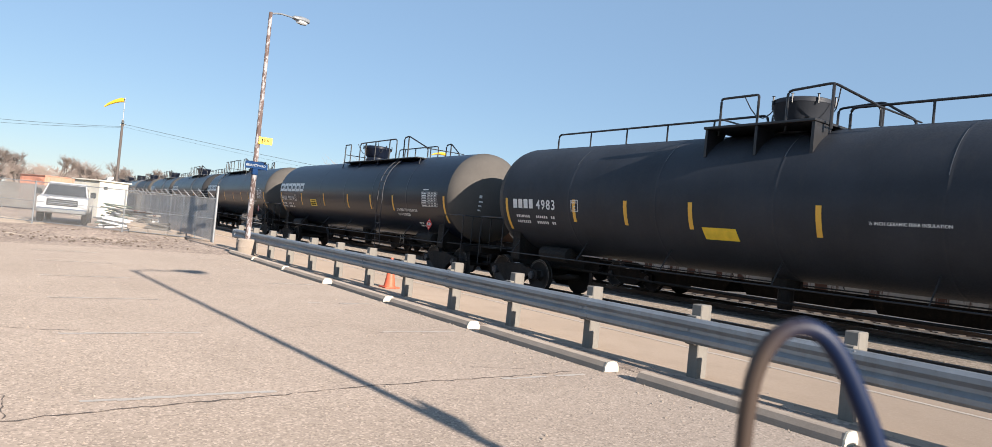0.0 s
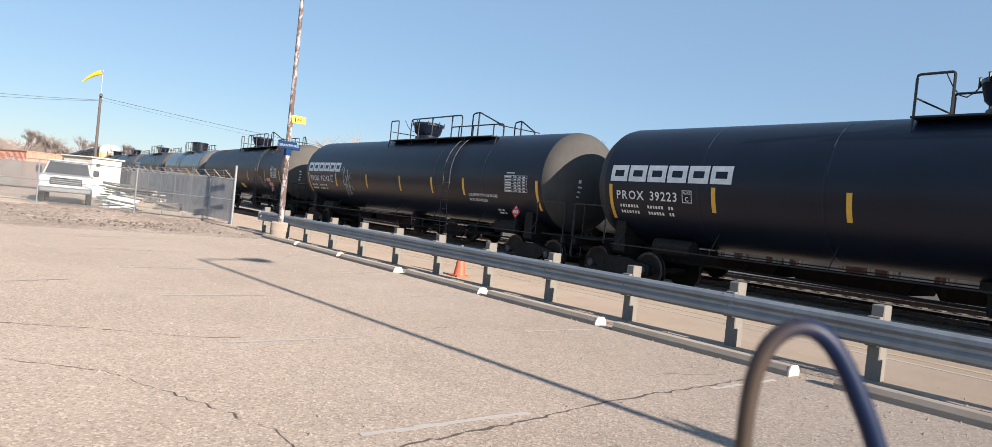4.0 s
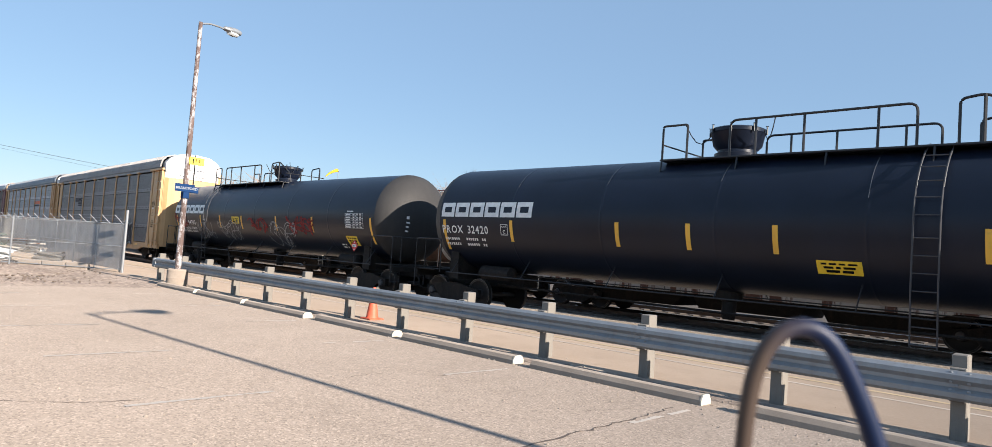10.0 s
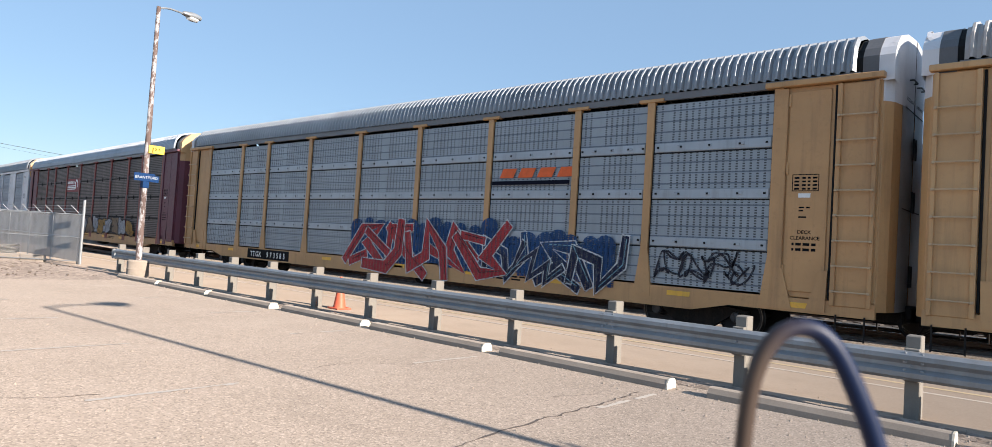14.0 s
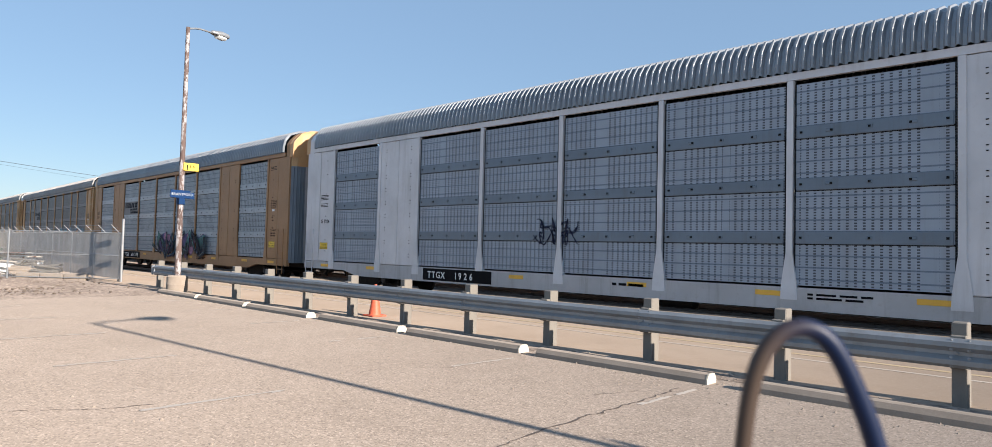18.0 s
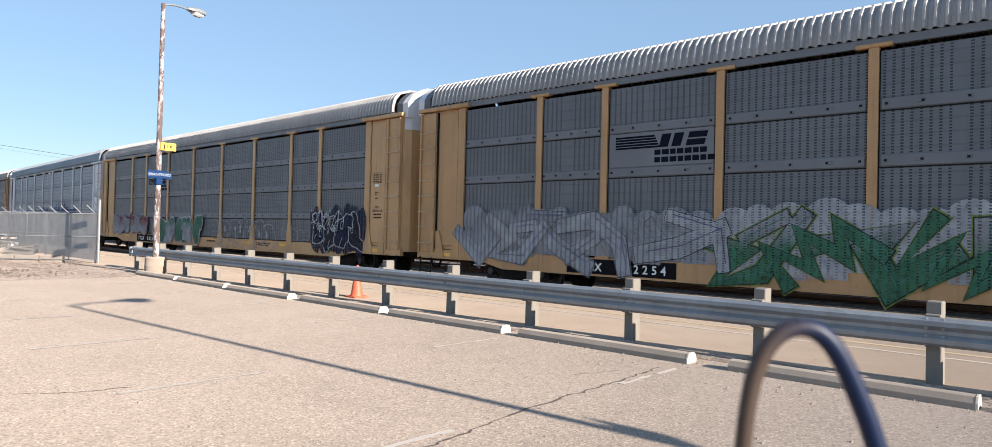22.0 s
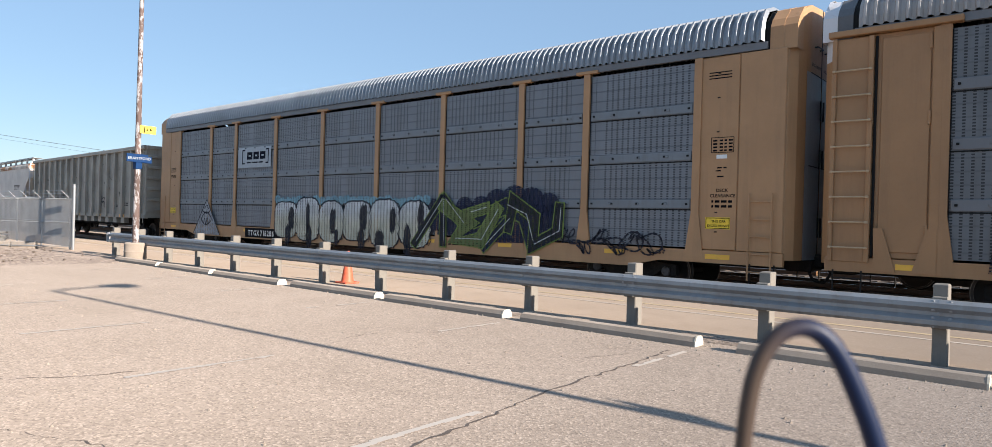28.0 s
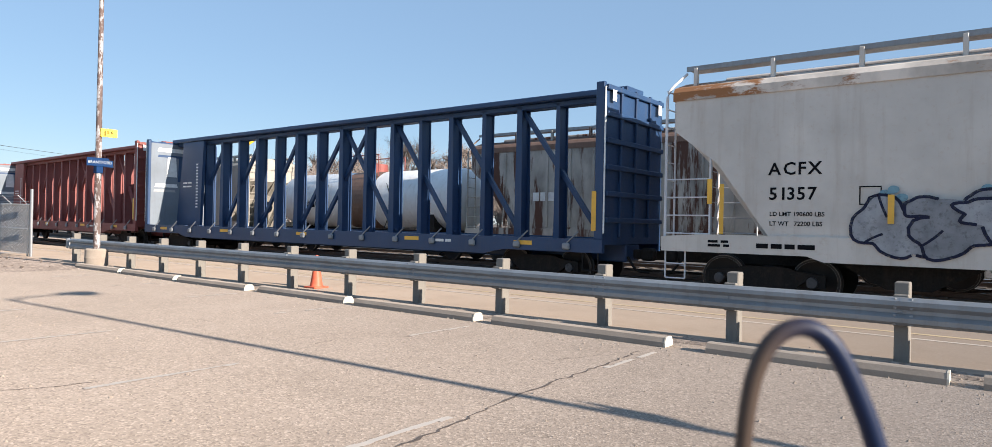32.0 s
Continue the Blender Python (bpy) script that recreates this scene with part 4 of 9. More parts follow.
def bubbles(parent, put, x0, x1, z0, z1, fills, edge, n, back=None, outer=None, hollow=None, seed=0, label="", lw=0.025, squeeze=0.62, lobes=2):
    """Swollen overlapping sprayed forms with outlines, notches and hollows; fills None: the outlines alone. No letters."""
    rng = random.Random(seed * 17 + 7)
    holder = new("graffiti")
    holder.parent = parent
    if label:
        holder["label"] = label
    w, h = (x1 - x0) / n, z1 - z0
    if back:
        for i in range(n * 2):
            bm = bmesh.new()
            cx, cz = x0 + (i + 0.5) * w / 2, z0 + h * rng.uniform(0.45, 0.62)
            fan(bm, put, cx, cz, swollen(rng, cx, cz, w * 0.52, h * rng.uniform(0.46, 0.6), 6, 0.22), 0.004 + 0.0004 * (i % 4))
            part("cloud", bm, SPRAY[back], holder)
    for i in range(n):
        tall = rng.uniform(0.82, 1.0)
        cx, cz = x0 + (i + 0.5) * w + rng.uniform(-0.08, 0.08) * w, z0 + h * (0.5 * tall + rng.uniform(0.0, 1.0 - tall))
        rx, rz = w * squeeze * rng.uniform(0.85, 1.1), h * 0.47 * tall
        spots = [(cx, cz, rx, rz)]
        if fills and lobes:
            for q in range(lobes):
                u, v = rng.choice((-1, 1)) * rng.uniform(0.5, 0.85), rng.choice((-1, 1)) * rng.uniform(0.45, 0.75)
                spots.append((cx + u * rx, cz + v * rz, rx * rng.uniform(0.38, 0.6), rz * rng.uniform(0.3, 0.46)))
            spots[0] = (cx, cz, rx * 0.8, rz * 0.86)
        rings = [swollen(rng, *sp, rng.choice((3, 4, 5)), 0.24) for sp in spots]
        pts = rings[0]
        off = 0.010 + 0.010 * (i % 3)
        for q, (sp, ring) in enumerate(zip(spots, rings)):
            if outer:
                bm = bmesh.new()
                fan(bm, put, sp[0], sp[1], [(sp[0] + (x - sp[0]) * (1 + 2.2 * lw / sp[2]), sp[1] + (z - sp[1]) * (1 + 2.2 * lw / sp[3])) for x, z in ring], off - 0.004 + 0.0004 * q)
                part("outer_line", bm, SPRAY[outer], holder)
            if fills:
                bm = bmesh.new()
                fan(bm, put, sp[0], sp[1], ring, off + 0.0005 * q)
                part("fill", bm, SPRAY[fills[i % len(fills)]], holder)
            run = []
            for p in ring + ring[:1]:
                hid = any(within(p, other) for other in rings if other is not ring)
                if not hid:
                    run.append(p)
                if hid or len(run) > len(ring):
                    if len(run) > 2:
                        rim = bmesh.new()
                        strip(rim, put, run, lw, off + 0.003 + 0.0003 * q)
                        part("outline", rim, SPRAY[edge], holder)
                    run = []
            if len(run) > 2:
                rim = bmesh.new()
                strip(rim, put, run, lw, off + 0.003 + 0.0003 * q)
                part("outline", rim, SPRAY[edge], holder)
        for q in range(rng.choice((1, 2, 2))):
            j = rng.randrange(len(pts))
            px, pz = pts[j]
            k = rng.uniform(0.45, 0.8)
            bend = rng.uniform(-0.25, 0.25)
            line = []
            for t in range(6):
                u = k * t / 5
                line.append((px + (cx - px) * u + (cz - pz) * bend * u * u, pz + (cz - pz) * u - (cx - px) * bend * u * u))
            bm = bmesh.new()
            strip(bm, put, line, lw * 0.8, off + 0.0045)
            part("notch", bm, SPRAY[edge], holder)
        if hollow:
            hx, hz = cx + rx * rng.uniform(-0.35, 0.35), cz + rz * rng.uniform(-0.4, 0.4)
            ring = swollen(rng, hx, hz, rx * 0.17, rz * rng.uniform(0.16, 0.28), 3, 0.15, 18)
            bm = bmesh.new()
            fan(bm, put, hx, hz, ring, off + 0.005)
            part("hollow", bm, SPRAY[hollow], holder)
            bm = bmesh.new()
            strip(bm, put, ring + ring[:1], lw * 0.7, off + 0.0065)
            part("hollow_edge", bm, SPRAY[edge], holder)
    return holder


# angular sprayed strokes in a unit square; the last number of each is its half width
BLADES = ((((0.0, 0.72), (0.30, 1.0), (0.22, 0.52), (0.66, 0.84), (0.48, 0.26), (0.96, 0.50), (0.72, -0.02), 0.11),),
          (((0.0, 0.06), (0.40, 0.90), (0.92, 1.06), (0.58, 0.56), (1.04, 0.20), 0.14), ((0.20, 0.02), (0.55, 0.28), 0.12)),
          (((0.04, 1.0), (0.12, 0.32), (0.48, 0.0), (1.0, 0.22), 0.16), ((0.46, 0.42), (0.90, 1.05), 0.12)),
          (((-0.04, 0.0), (0.42, 0.36), (0.95, 0.92), 0.15), ((0.36, 1.04), (0.97, 0.96), (0.98, 0.30), 0.11)),
          (((-0.02, 0.42), (0.42, 0.0), (0.62, 0.52), (0.32, 1.0), (1.05, 0.74), 0.14),),
          (((0.48, -0.04), (0.02, 0.92), 0.12), ((0.52, 0.0), (0.54, 1.06), 0.10), ((0.56, -0.02), (1.02, 0.80), 0.13)),
          (((0.04, -0.02), (0.06, 0.58), (0.50, 0.98), (0.52, 0.32), (0.98, -0.02), (1.04, 0.62), 0.12),))


def strip(bm, put, pts, w, off, point=0.0):
    """A straight-edged stroke with mitred corners through (x, z) points; point: how far the ends run out to a tip."""
    P = [Vector(p) for p in pts]
    d0, d1 = (P[1] - P[0]).normalized(), (P[-1] - P[-2]).normalized()
    P[0], P[-1] = P[0] - d0 * w * (0.5 + point), P[-1] + d1 * w * (0.5 + point)
    rows = []
    for i, p in enumerate(P):
        a = (p - P[i - 1]).normalized() if i else d0
        b = (P[i + 1] - p).normalized() if i < len(P) - 1 else d1
        na, nb = Vector((-a.y, a.x)), Vector((-b.y, b.x))
        q = na + nb
        q = q / max(q.length_squared * 0.5, 0.55)
        k = w * (1.0 - 0.35 * point if i in (0, len(P) - 1) else 1.0)
        rows.append((p + q * k, p - q * k))
    for (a, b), (c, d) in zip(rows, rows[1:]):
        n = max(1, int(abs((c - a).y) / 0.3))
        for t in range(n):
            u, v = t / n, (t + 1) / n
            quad = (a.lerp(c, u), b.lerp(d, u), b.lerp(d, v), a.lerp(c, v))
            bm.faces.new([bm.verts.new(put(x, z, off)) for x, z in quad])


def shards(parent, put, x0, x1, z0, z1, fills, edge, back, n, outer=None, accent=None, seed=0, label="", fat=1.0, lw=0.035):
    """Sharp interlocking sprayed forms with two outlines, a bumpy cloud behind and thin inner lines. No letters."""
    rng = random.Random(seed * 13 + 5)
    holder = new("graffiti")
    holder.parent = parent
    if label:
        holder["label"] = label
    w, h = (x1 - x0) / n, z1 - z0
    if back:
        for i in range(n * 2):
            bm = bmesh.new()
            cx, r = x0 + (i + 0.5) * w / 2 + rng.uniform(-0.1, 0.1), min(w, h) * rng.uniform(0.2, 0.34)
            top = z0 + h * rng.uniform(0.82, 1.0)
            disc(bm, put, cx, top, r * 1.15, r, 0.004 + 0.0004 * (i % 4), 16)
            rect(bm, put, cx - w * 0.3, cx + w * 0.3, z0 + h * rng.uniform(0.08, 0.3), top, 0.006 + 0.0004 * (i % 4), 3)
            part("cloud", bm, SPRAY[back], holder)
    last, forms = -1, []
    for i in range(n):
        k = rng.randrange(len(BLADES))
        k = (k + 1) % len(BLADES) if k == last else k
        last = k
        turn, flip = rng.random() < 0.5, rng.random() < 0.5
        a, zb = x0 + (i - 0.06) * w, z0 + h * rng.uniform(0.02, 0.08)
        hh, lean, ww = h * rng.uniform(0.80, 0.94), rng.uniform(-0.15, 0.28) * w, w * rng.uniform(1.35, 1.7)
        a, slope = a - 0.2 * w, rng.choice((-1, 1)) * rng.uniform(0.15, 0.4)
        out = []
        for st in BLADES[k]:
            pts = [(a + (1 - u if turn else u) * ww + lean * (v - 0.4) + rng.gauss(0, 0.03) * w, min(max(zb + hh * ((1 - v if flip else v) + slope * (u - 0.5)) + rng.gauss(0, 0.03) * h, z0), z1)) for u, v in st[:-1]]
            out.append((pts, st[-1] * min(w, h * 0.95) * fat * rng.uniform(0.9, 1.15)))
        forms.append(out)
    layers = ([("outer_line", outer, lw * 2.1, 0.0)] if outer else []) + [("outline", edge, lw, 0.003), ("fill", None, 0.0, 0.006)]
    for i, out in enumerate(forms):
        for name, tone, grow, lift in layers:
            bm = bmesh.new()
            for p, (pts, hw) in enumerate(out):
                strip(bm, put, pts, hw + grow, 0.010 + lift + (0.011 * (i % 2) if name != "outer_line" else 0.0) + 0.0006 * p, 0.5)
            part(name, bm, SPRAY[tone or fills[i % len(fills)]], holder)
        bm = bmesh.new()
        for pts, hw in out:
            strip(bm, put, [(px + hw * 0.35, pz + hw * 0.25) for px, pz in pts[:3]], 0.011, 0.0295)
        part("inner_line", bm, SPRAY[accent or edge], holder)
    return holder


def jagged(parent, put, x0, x1, z0, z1, n, seed, label):
    """Fat pale sprayed forms side by side, each with a ragged black core, and a sprayed fringe along the top. No letters."""
    rng = random.Random(seed)
    holder = new("graffiti")
    holder.parent = parent
    holder["label"] = label
    w, h = (x1 - x0) / n, z1 - z0

    def blob(cx, cz, rx, rz, square, rough, k):
        pts = []
        for i in range(k):
            a = 2 * math.pi * i / k
            c, d = math.cos(a), math.sin(a)
            r = 1.0 + (rough if i % 2 else -rough) * rng.uniform(0.2, 1.5)
            pts.append((cx + rx * r * math.copysign(abs(c) ** square, c), cz + rz * r * math.copysign(abs(d) ** square, d)))
        return pts

    for i in range(n):
        cx, cz = x0 + (i + 0.5) * w, (z0 + z1) / 2 + rng.uniform(-0.04, 0.04)
        bm = bmesh.new()
        for k in range(4):
            disc(bm, put, x0 + (i + 0.25 * k + 0.1) * w, z1 - 0.03 + rng.uniform(-0.05, 0.06), 0.20, 0.15, 0.004 + 0.0006 * k)
        part("fringe", bm, SPRAY["sky"], holder)
        for name, tone, grow, rough, lift in (("outline", "black", 0.045, 0.02, 0.008), ("fill", "cream_white", 0.0, 0.012, 0.012)):
            bm = bmesh.new()
            pts = blob(cx, cz, w * 0.51 + grow, h * (0.44 + 0.04 * (i * 5 % 3)) + grow, 0.5 + 0.12 * (i % 3), rough * 1.5, 40)
            mid = bm.verts.new(put(cx, cz, lift))
            ring = [bm.verts.new(put(x, z, lift + 0.0008 * (i % 2))) for x, z in pts]
            for a, b in zip(ring, ring[1:] + ring[:1]):
                bm.faces.new((mid, a, b))
            part(name, bm, SPRAY[tone], holder)
        for k in range(2):
            bm = bmesh.new()
            bx, bz = cx + w * rng.uniform(-0.3, 0.3), z0 + h * (0.12 if k else rng.uniform(0.45, 0.65))
            pts = blob(bx, bz, w * rng.uniform(0.08, 0.19), h * rng.uniform(0.18, 0.36), 0.7, 0.13, 26)
            mid = bm.verts.new(put(bx, bz, 0.017))
            ring = [bm.verts.new(put(x, z, 0.017)) for x, z in pts]
            for a, b in zip(ring, ring[1:] + ring[:1]):
                bm.faces.new((mid, a, b))
            part("dark_core", bm, SPRAY["black"], holder)
        bm = bmesh.new()
        x, z, pts = cx + w * 0.5, z1, []
        for k in range(9):
            pts.append((x + (0.05 if k % 2 else -0.05), z0 + h * (0.06 + 0.88 * k / 8)))
        strip(bm, put, pts, 0.014, 0.0185)
        part("inner_line", bm, SPRAY["black"], holder)
    return holder


# ---- running gear ----
def wheelset_mesh():
    bm = bmesh.new()
    for s in (-1, 1):
        lathe(bm, [(0.09, s * 0.69), (0.40, s * 0.70), (0.475, s * 0.695), (0.475, s * 0.72), (0.457, s * 0.735), (0.452, s * 0.815), (0.40, s * 0.82), (0.36, s * 0.79), (0.16, s * 0.77), (0.12, s * 0.83), (0.085, s * 0.83)], "y", 28)
    lathe(bm, [(0.085, -0.98), (0.085, 0.98)], "y", 12)
    return finish("wheelset", bm, M["wheel"], True)


def hub_mesh():
    bm = bmesh.new()
    for s in (-1, 1):
        lathe(bm, [(0.10, s * 0.96), (0.115, s * 1.06), (0.10, s * 1.12), (0.03, s * 1.125)], "y", 14)
        for k in range(3):
            a = 2 * math.pi * k / 3
            lathe(bm, [(0.02, s * 1.12), (0.02, s * 1.14)], "y", 6, (0.065 * math.cos(a), 0, 0.065 * math.sin(a)))
    return finish("bearing_caps", bm, M["hub"], True)


def tread_mesh():
    bm = bmesh.new()
    for s in (-1, 1):
        for r0, r1, y in ((0.444, 0.452, 0.8215), (0.40, 0.404, 0.8215)):
            lathe(bm, [(r0, s * y), (r1, s * y), (r1, s * (y + 0.002)), (r0, s * (y + 0.002))], "y", 28, (0, 0, 0), False)
    return finish("rim_face", bm, M["tread"], True)


def sideframe_mesh():
    bm = bmesh.new()
    outer = [(-1.12, 0.36), (-1.12, 0.60), (-0.62, 0.66), (-0.42, 0.72), (0.42, 0.72), (0.62, 0.66), (1.12, 0.60), (1.12, 0.36), (0.98, 0.36), (0.80, 0.50), (0.66, 0.40), (0.34, 0.17), (-0.34, 0.17), (-0.66, 0.40), (-0.80, 0.50), (-0.98, 0.36)]
    prism(bm, outer, -0.07, 0.07)
    for x in (-0.50, 0.50):
        prism(bm, [(x - 0.13, 0.46), (x + 0.13, 0.46), (x + 0.10, 0.60), (x - 0.10, 0.60)], -0.078, 0.078)
    for x in (-0.16, 0.0, 0.16):
        lathe(bm, [(0.065, 0.22), (0.065, 0.52)], "z", 8, (x, 0, 0))
    return finish("side_frame", bm, M["gear"], False)


WHEELSET, HUBS, TREAD, SIDEFRAME = wheelset_mesh(), hub_mesh(), tread_mesh(), sideframe_mesh()
BOLSTER = finish("bolster", bbox(bmesh.new(), -0.22, 0.22, -1.05, 1.05, 0.38, 0.72, 0.04), M["gear"])
BRAKE = finish("brake_beam", bbox(bmesh.new(), -0.06, 0.06, -0.75, 0.75, 0.36, 0.46, 0.02), M["gear"])
SPUN = []


def running_gear(car, x):
    tk = new("truck")
    tk.parent = car
    tk["label"] = "grimy cast steel two-axle truck"
    tk.matrix_basis = pose(x, 0, 0)
    for s in (-1, 1):
        shared("side_frame", SIDEFRAME, tk, pose(0, s * 1.0, 0))
    shared("bolster", BOLSTER, tk)
    for s in (-1, 1):
        shared("brake_beam", BRAKE, tk, pose(s * 0.32, 0, 0))
        ws = shared("wheelset", WHEELSET, tk, pose(s * 0.89, 0, 0.457))
        SPUN.append((ws, s * 0.89, car))
    return tk


def axle_mesh():
    """Wheels, bright rims and bearing caps of one axle in one mesh of three materials."""
    bm = bmesh.new()
    mats = []
    for me in (WHEELSET, TREAD, HUBS):
        k = len(mats)
        mats.append(me.materials[0])
        old = len(bm.faces)
        bm.from_mesh(me)
        bm.faces.ensure_lookup_table()
        for f in bm.faces[old:]:
            f.material_index = k
    me = bpy.data.meshes.new("wheelset")
    bm.to_mesh(me)
    bm.free()
    for m in mats:
        me.materials.append(m)
    return me


WHEELSET = axle_mesh()


def coupler(car, x, s, half):
    """Draft gear and knuckle from the body's end to the middle of the gap."""
    bm = bmesh.new()
    a, b = sorted((x, x + s * half))
    bbox(bm, a, b - 0.0, -0.10, 0.10, 0.70, 0.92, 0.03)
    k = x + s * half
    bbox(bm, *sorted((k - s * 0.28, k + s * 0.02)), -0.16, 0.16, 0.66, 0.96, 0.05)
    tube(bm, bent([(x, -0.35, 0.75), (x + s * half * 0.5, -0.4, 0.42), (x + s * half, -0.22, 0.40)], 0.2), 0.03)
    part("coupler", bm, M["gear"], car, "black knuckle coupler and air hose")


# ---- tank cars ----
def tank_car(label, half=8.7, paintm="black", dome=0.0, rails=((-1.66, -1.04), (-0.03, 3.5), (4.14, 4.5, 5.6)), platform=None, ladder=4.2, stripes=(-8.5, -5.4, -2.4, 0.4, 2.7, 4.7, 8.45), number="", number_x=-7.6, logo=True, texts=True, tall=False, gapside=1.5, numsize=0.30, numz=2.22, logo_x=None, box_x=None, headm="head", mark="PROX", weights=()):
    R, ZC = 1.52, 2.68
    car = thing("tank_car", label, "tank car", group="cars of the passing train")
    put = curved(R, ZC)
    bm = bmesh.new()
    prof = []
    for i in range(9):
        a = math.pi / 2 * i / 8
        prof.append((R * math.sin(a) if i else 0.02, -half - 0.80 * math.cos(a)))
    seams = [-half + (2 * half) * k / 6 for k in range(7)]
    for s in seams[1:-1]:
        prof += [(R, s - 0.06), (R, s - 0.018), (R + 0.003, s - 0.010), (R + 0.003, s + 0.010), (R, s + 0.018), (R, s + 0.06)]
    prof += [(r, -h) for r, h in prof[8::-1]]
    lathe(bm, prof[8:-8], "x", 72, (0, 0, ZC))
    part("tank_shell", bm, M[paintm], car, "", True)
    # the domed heads take a paler paint than the shell
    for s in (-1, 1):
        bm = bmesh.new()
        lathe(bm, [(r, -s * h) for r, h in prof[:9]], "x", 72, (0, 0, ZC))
        part("tank_head", bm, M[headm], car, "paler domed end", True)
    # saddles, stub sills, side rods
    for s in (-1, 1):
        bm = bmesh.new()
        x = half - 0.85 if s > 0 else -half + 0.35
        prism(bm, [(x - 0.20, 0.86), (x + 0.20, 0.86), (x + 0.15, 1.75), (x - 0.15, 1.75)], -1.12, 1.12)
        part("saddle", bm, M["gear"], car)
        bm = bmesh.new()
        a, b = sorted((s * (half - 2.4), s * (half + 1.15)))
        bbox(bm, a, b, -0.32, 0.32, 0.70, 1.12, 0.03)
        bbox(bm, *sorted((s * (half + 0.95), s * (half + 1.12))), -1.45, 1.45, 0.88, 1.06, 0.02)
        part("stub_sill", bm, M["gear"], car)
        for y in (-1, 1):
            bm = bmesh.new()
            bbox(bm, *sorted((s * (half + 0.15), s * (half + 1.1))), *sorted((y * 0.75, y * 1.45)), 1.06, 1.10, 0.01)
            part("end_platform", bm, M["gear"], car)
        bm = bmesh.new()
        for y in (-1, 1):
            tube(bm, bent([(s * (half - 0.1), y * 1.46, 1.02), (s * (half - 0.1), y * 1.46, 2.0), (s * (half + 1.05), y * 1.46, 2.0), (s * (half + 1.05), y * 1.46, 0.55)], 0.12), 0.02)
            tube(bm, [(s * (half + 1.05), y * 1.10, 2.0), (s * (half + 1.05), y * 1.10, 0.55)], 0.018)
            for z in (0.55, 0.85):
                tube(bm, [(s * (half + 1.05), y * 1.10, z), (s * (half + 1.05), y * 1.46, z)], 0.016)
        tube(bm, [(s * (half + 1.08), -1.46, 2.0), (s * (half + 1.08), 1.46, 2.0)], 0.02)
        part("end_handrail", bm, M["tubeblack"], car)
        coupler(car, s * (half + 1.1), s, gapside - 1.1 if gapside > 1.2 else 0.2)
        running_gear(car, half - 0.85 if s > 0 else -half + 0.25)
        bm = bmesh.new()
        lathe(bm, [(0.05, -0.6), (0.20, -0.55), (0.20, 0.55), (0.05, 0.6)], "x", 14, (s * (half - 2.0), -0.95, 1.12))
        part("air_reservoir" if s > 0 else "brake_cylinder", bm, M["gear"], car)
        for y in (-1, 1):
            bm = bmesh.new()
            rect(bm, put if y < 0 else (lambda x, z, off: (x, -put(x, z, off)[1], put(x, z, off)[2])), s * (half - 0.22) - 0.055, s * (half - 0.22) + 0.055, 1.72, 2.58, 0.006)
            part("reflective_stripe", bm, M["stripe"], car)
    bm = bmesh.new()
    for y in (-1, 1):
        tube(bm, [(-half + 0.3, y * 1.36, 1.04), (half - 0.3, y * 1.36, 1.04)], 0.018)
        for k in range(7):
            x = -half + 0.5 + (2 * half - 1.0) * k / 6
            tube(bm, [(x, y * 1.36, 1.04), (x, y * 1.0, 1.55)], 0.014)
    part("side_rod", bm, M["tubeblack"], car)
    bm = bmesh.new()
    tube(bm, bent([(-half + 1.6, -0.5, 0.78), (0, -0.5, 0.70), (half - 1.6, -0.5, 0.78)], 0.3), 0.03)
    part("brake_pipe", bm, M["gear"], car)
    bm = bmesh.new()
    lathe(bm, [(0.14, 0.55), (0.16, 0.65), (0.16, 0.95), (0.3, 1.0), (0.3, 1.2)], "z", 12, (dome, 0, 0))
    part("outlet_valve", bm, M["gear"], car)
    for x in stripes[1:-1]:
        bm = bmesh.new()
        rect(bm, put, x - 0.055, x + 0.055, 2.02, 2.58, 0.006)
        part("reflective_stripe", bm, M["stripe"], car)
    # top: housing, walkway, railings, ladder
    top = ZC + R
    bm = bmesh.new()
    lathe(bm, [(0.48, -0.12), (0.50, 0.08), (0.43, 0.10), (0.43, 0.16), (0.53, 0.26), (0.59, 0.54), (0.61, 0.56), (0.61, 0.64), (0.54, 0.67), (0.10, 0.69)] if not tall else [(0.62, -0.12), (0.62, 0.66), (0.66, 0.67), (0.66, 0.75), (0.58, 0.79), (0.1, 0.80)], "z", 26, (dome, 0, top))
    dm = part("protective_housing", bm, M[paintm if paintm != "rusty" else "black"], car, "", True)
    for k in range(8):
        a = 2 * math.pi * k / 8 + 0.2
        bm = bmesh.new()
        lathe(bm, [(0.02, 0.52), (0.02, 0.70), (0.04, 0.71)], "z", 6, (dome + 0.63 * math.cos(a), 0.63 * math.sin(a), top))
        part("lid_bolt", bm, M["tubeblack"], dm)
    low, high = min(r[0] for r in rails if len(r) < 4), max(r[-1] for r in rails if len(r) < 4)
    H = top + 0.67
    if not platform:
        for y in (-1, 1):
            bm = bmesh.new()
            bbox(bm, low - 0.05, high - 0.25, *sorted((y * 0.52, y * 0.98)), top - 0.14, top - 0.10, 0.008)
            for k in range(5):
                x = low + (high - low) * k / 4
                tube(bm, [(x, y * 0.95, top - 0.12), (x, y * 1.02, top - 0.42)], 0.02)
            part("walkway", bm, M["tubeblack"], car)
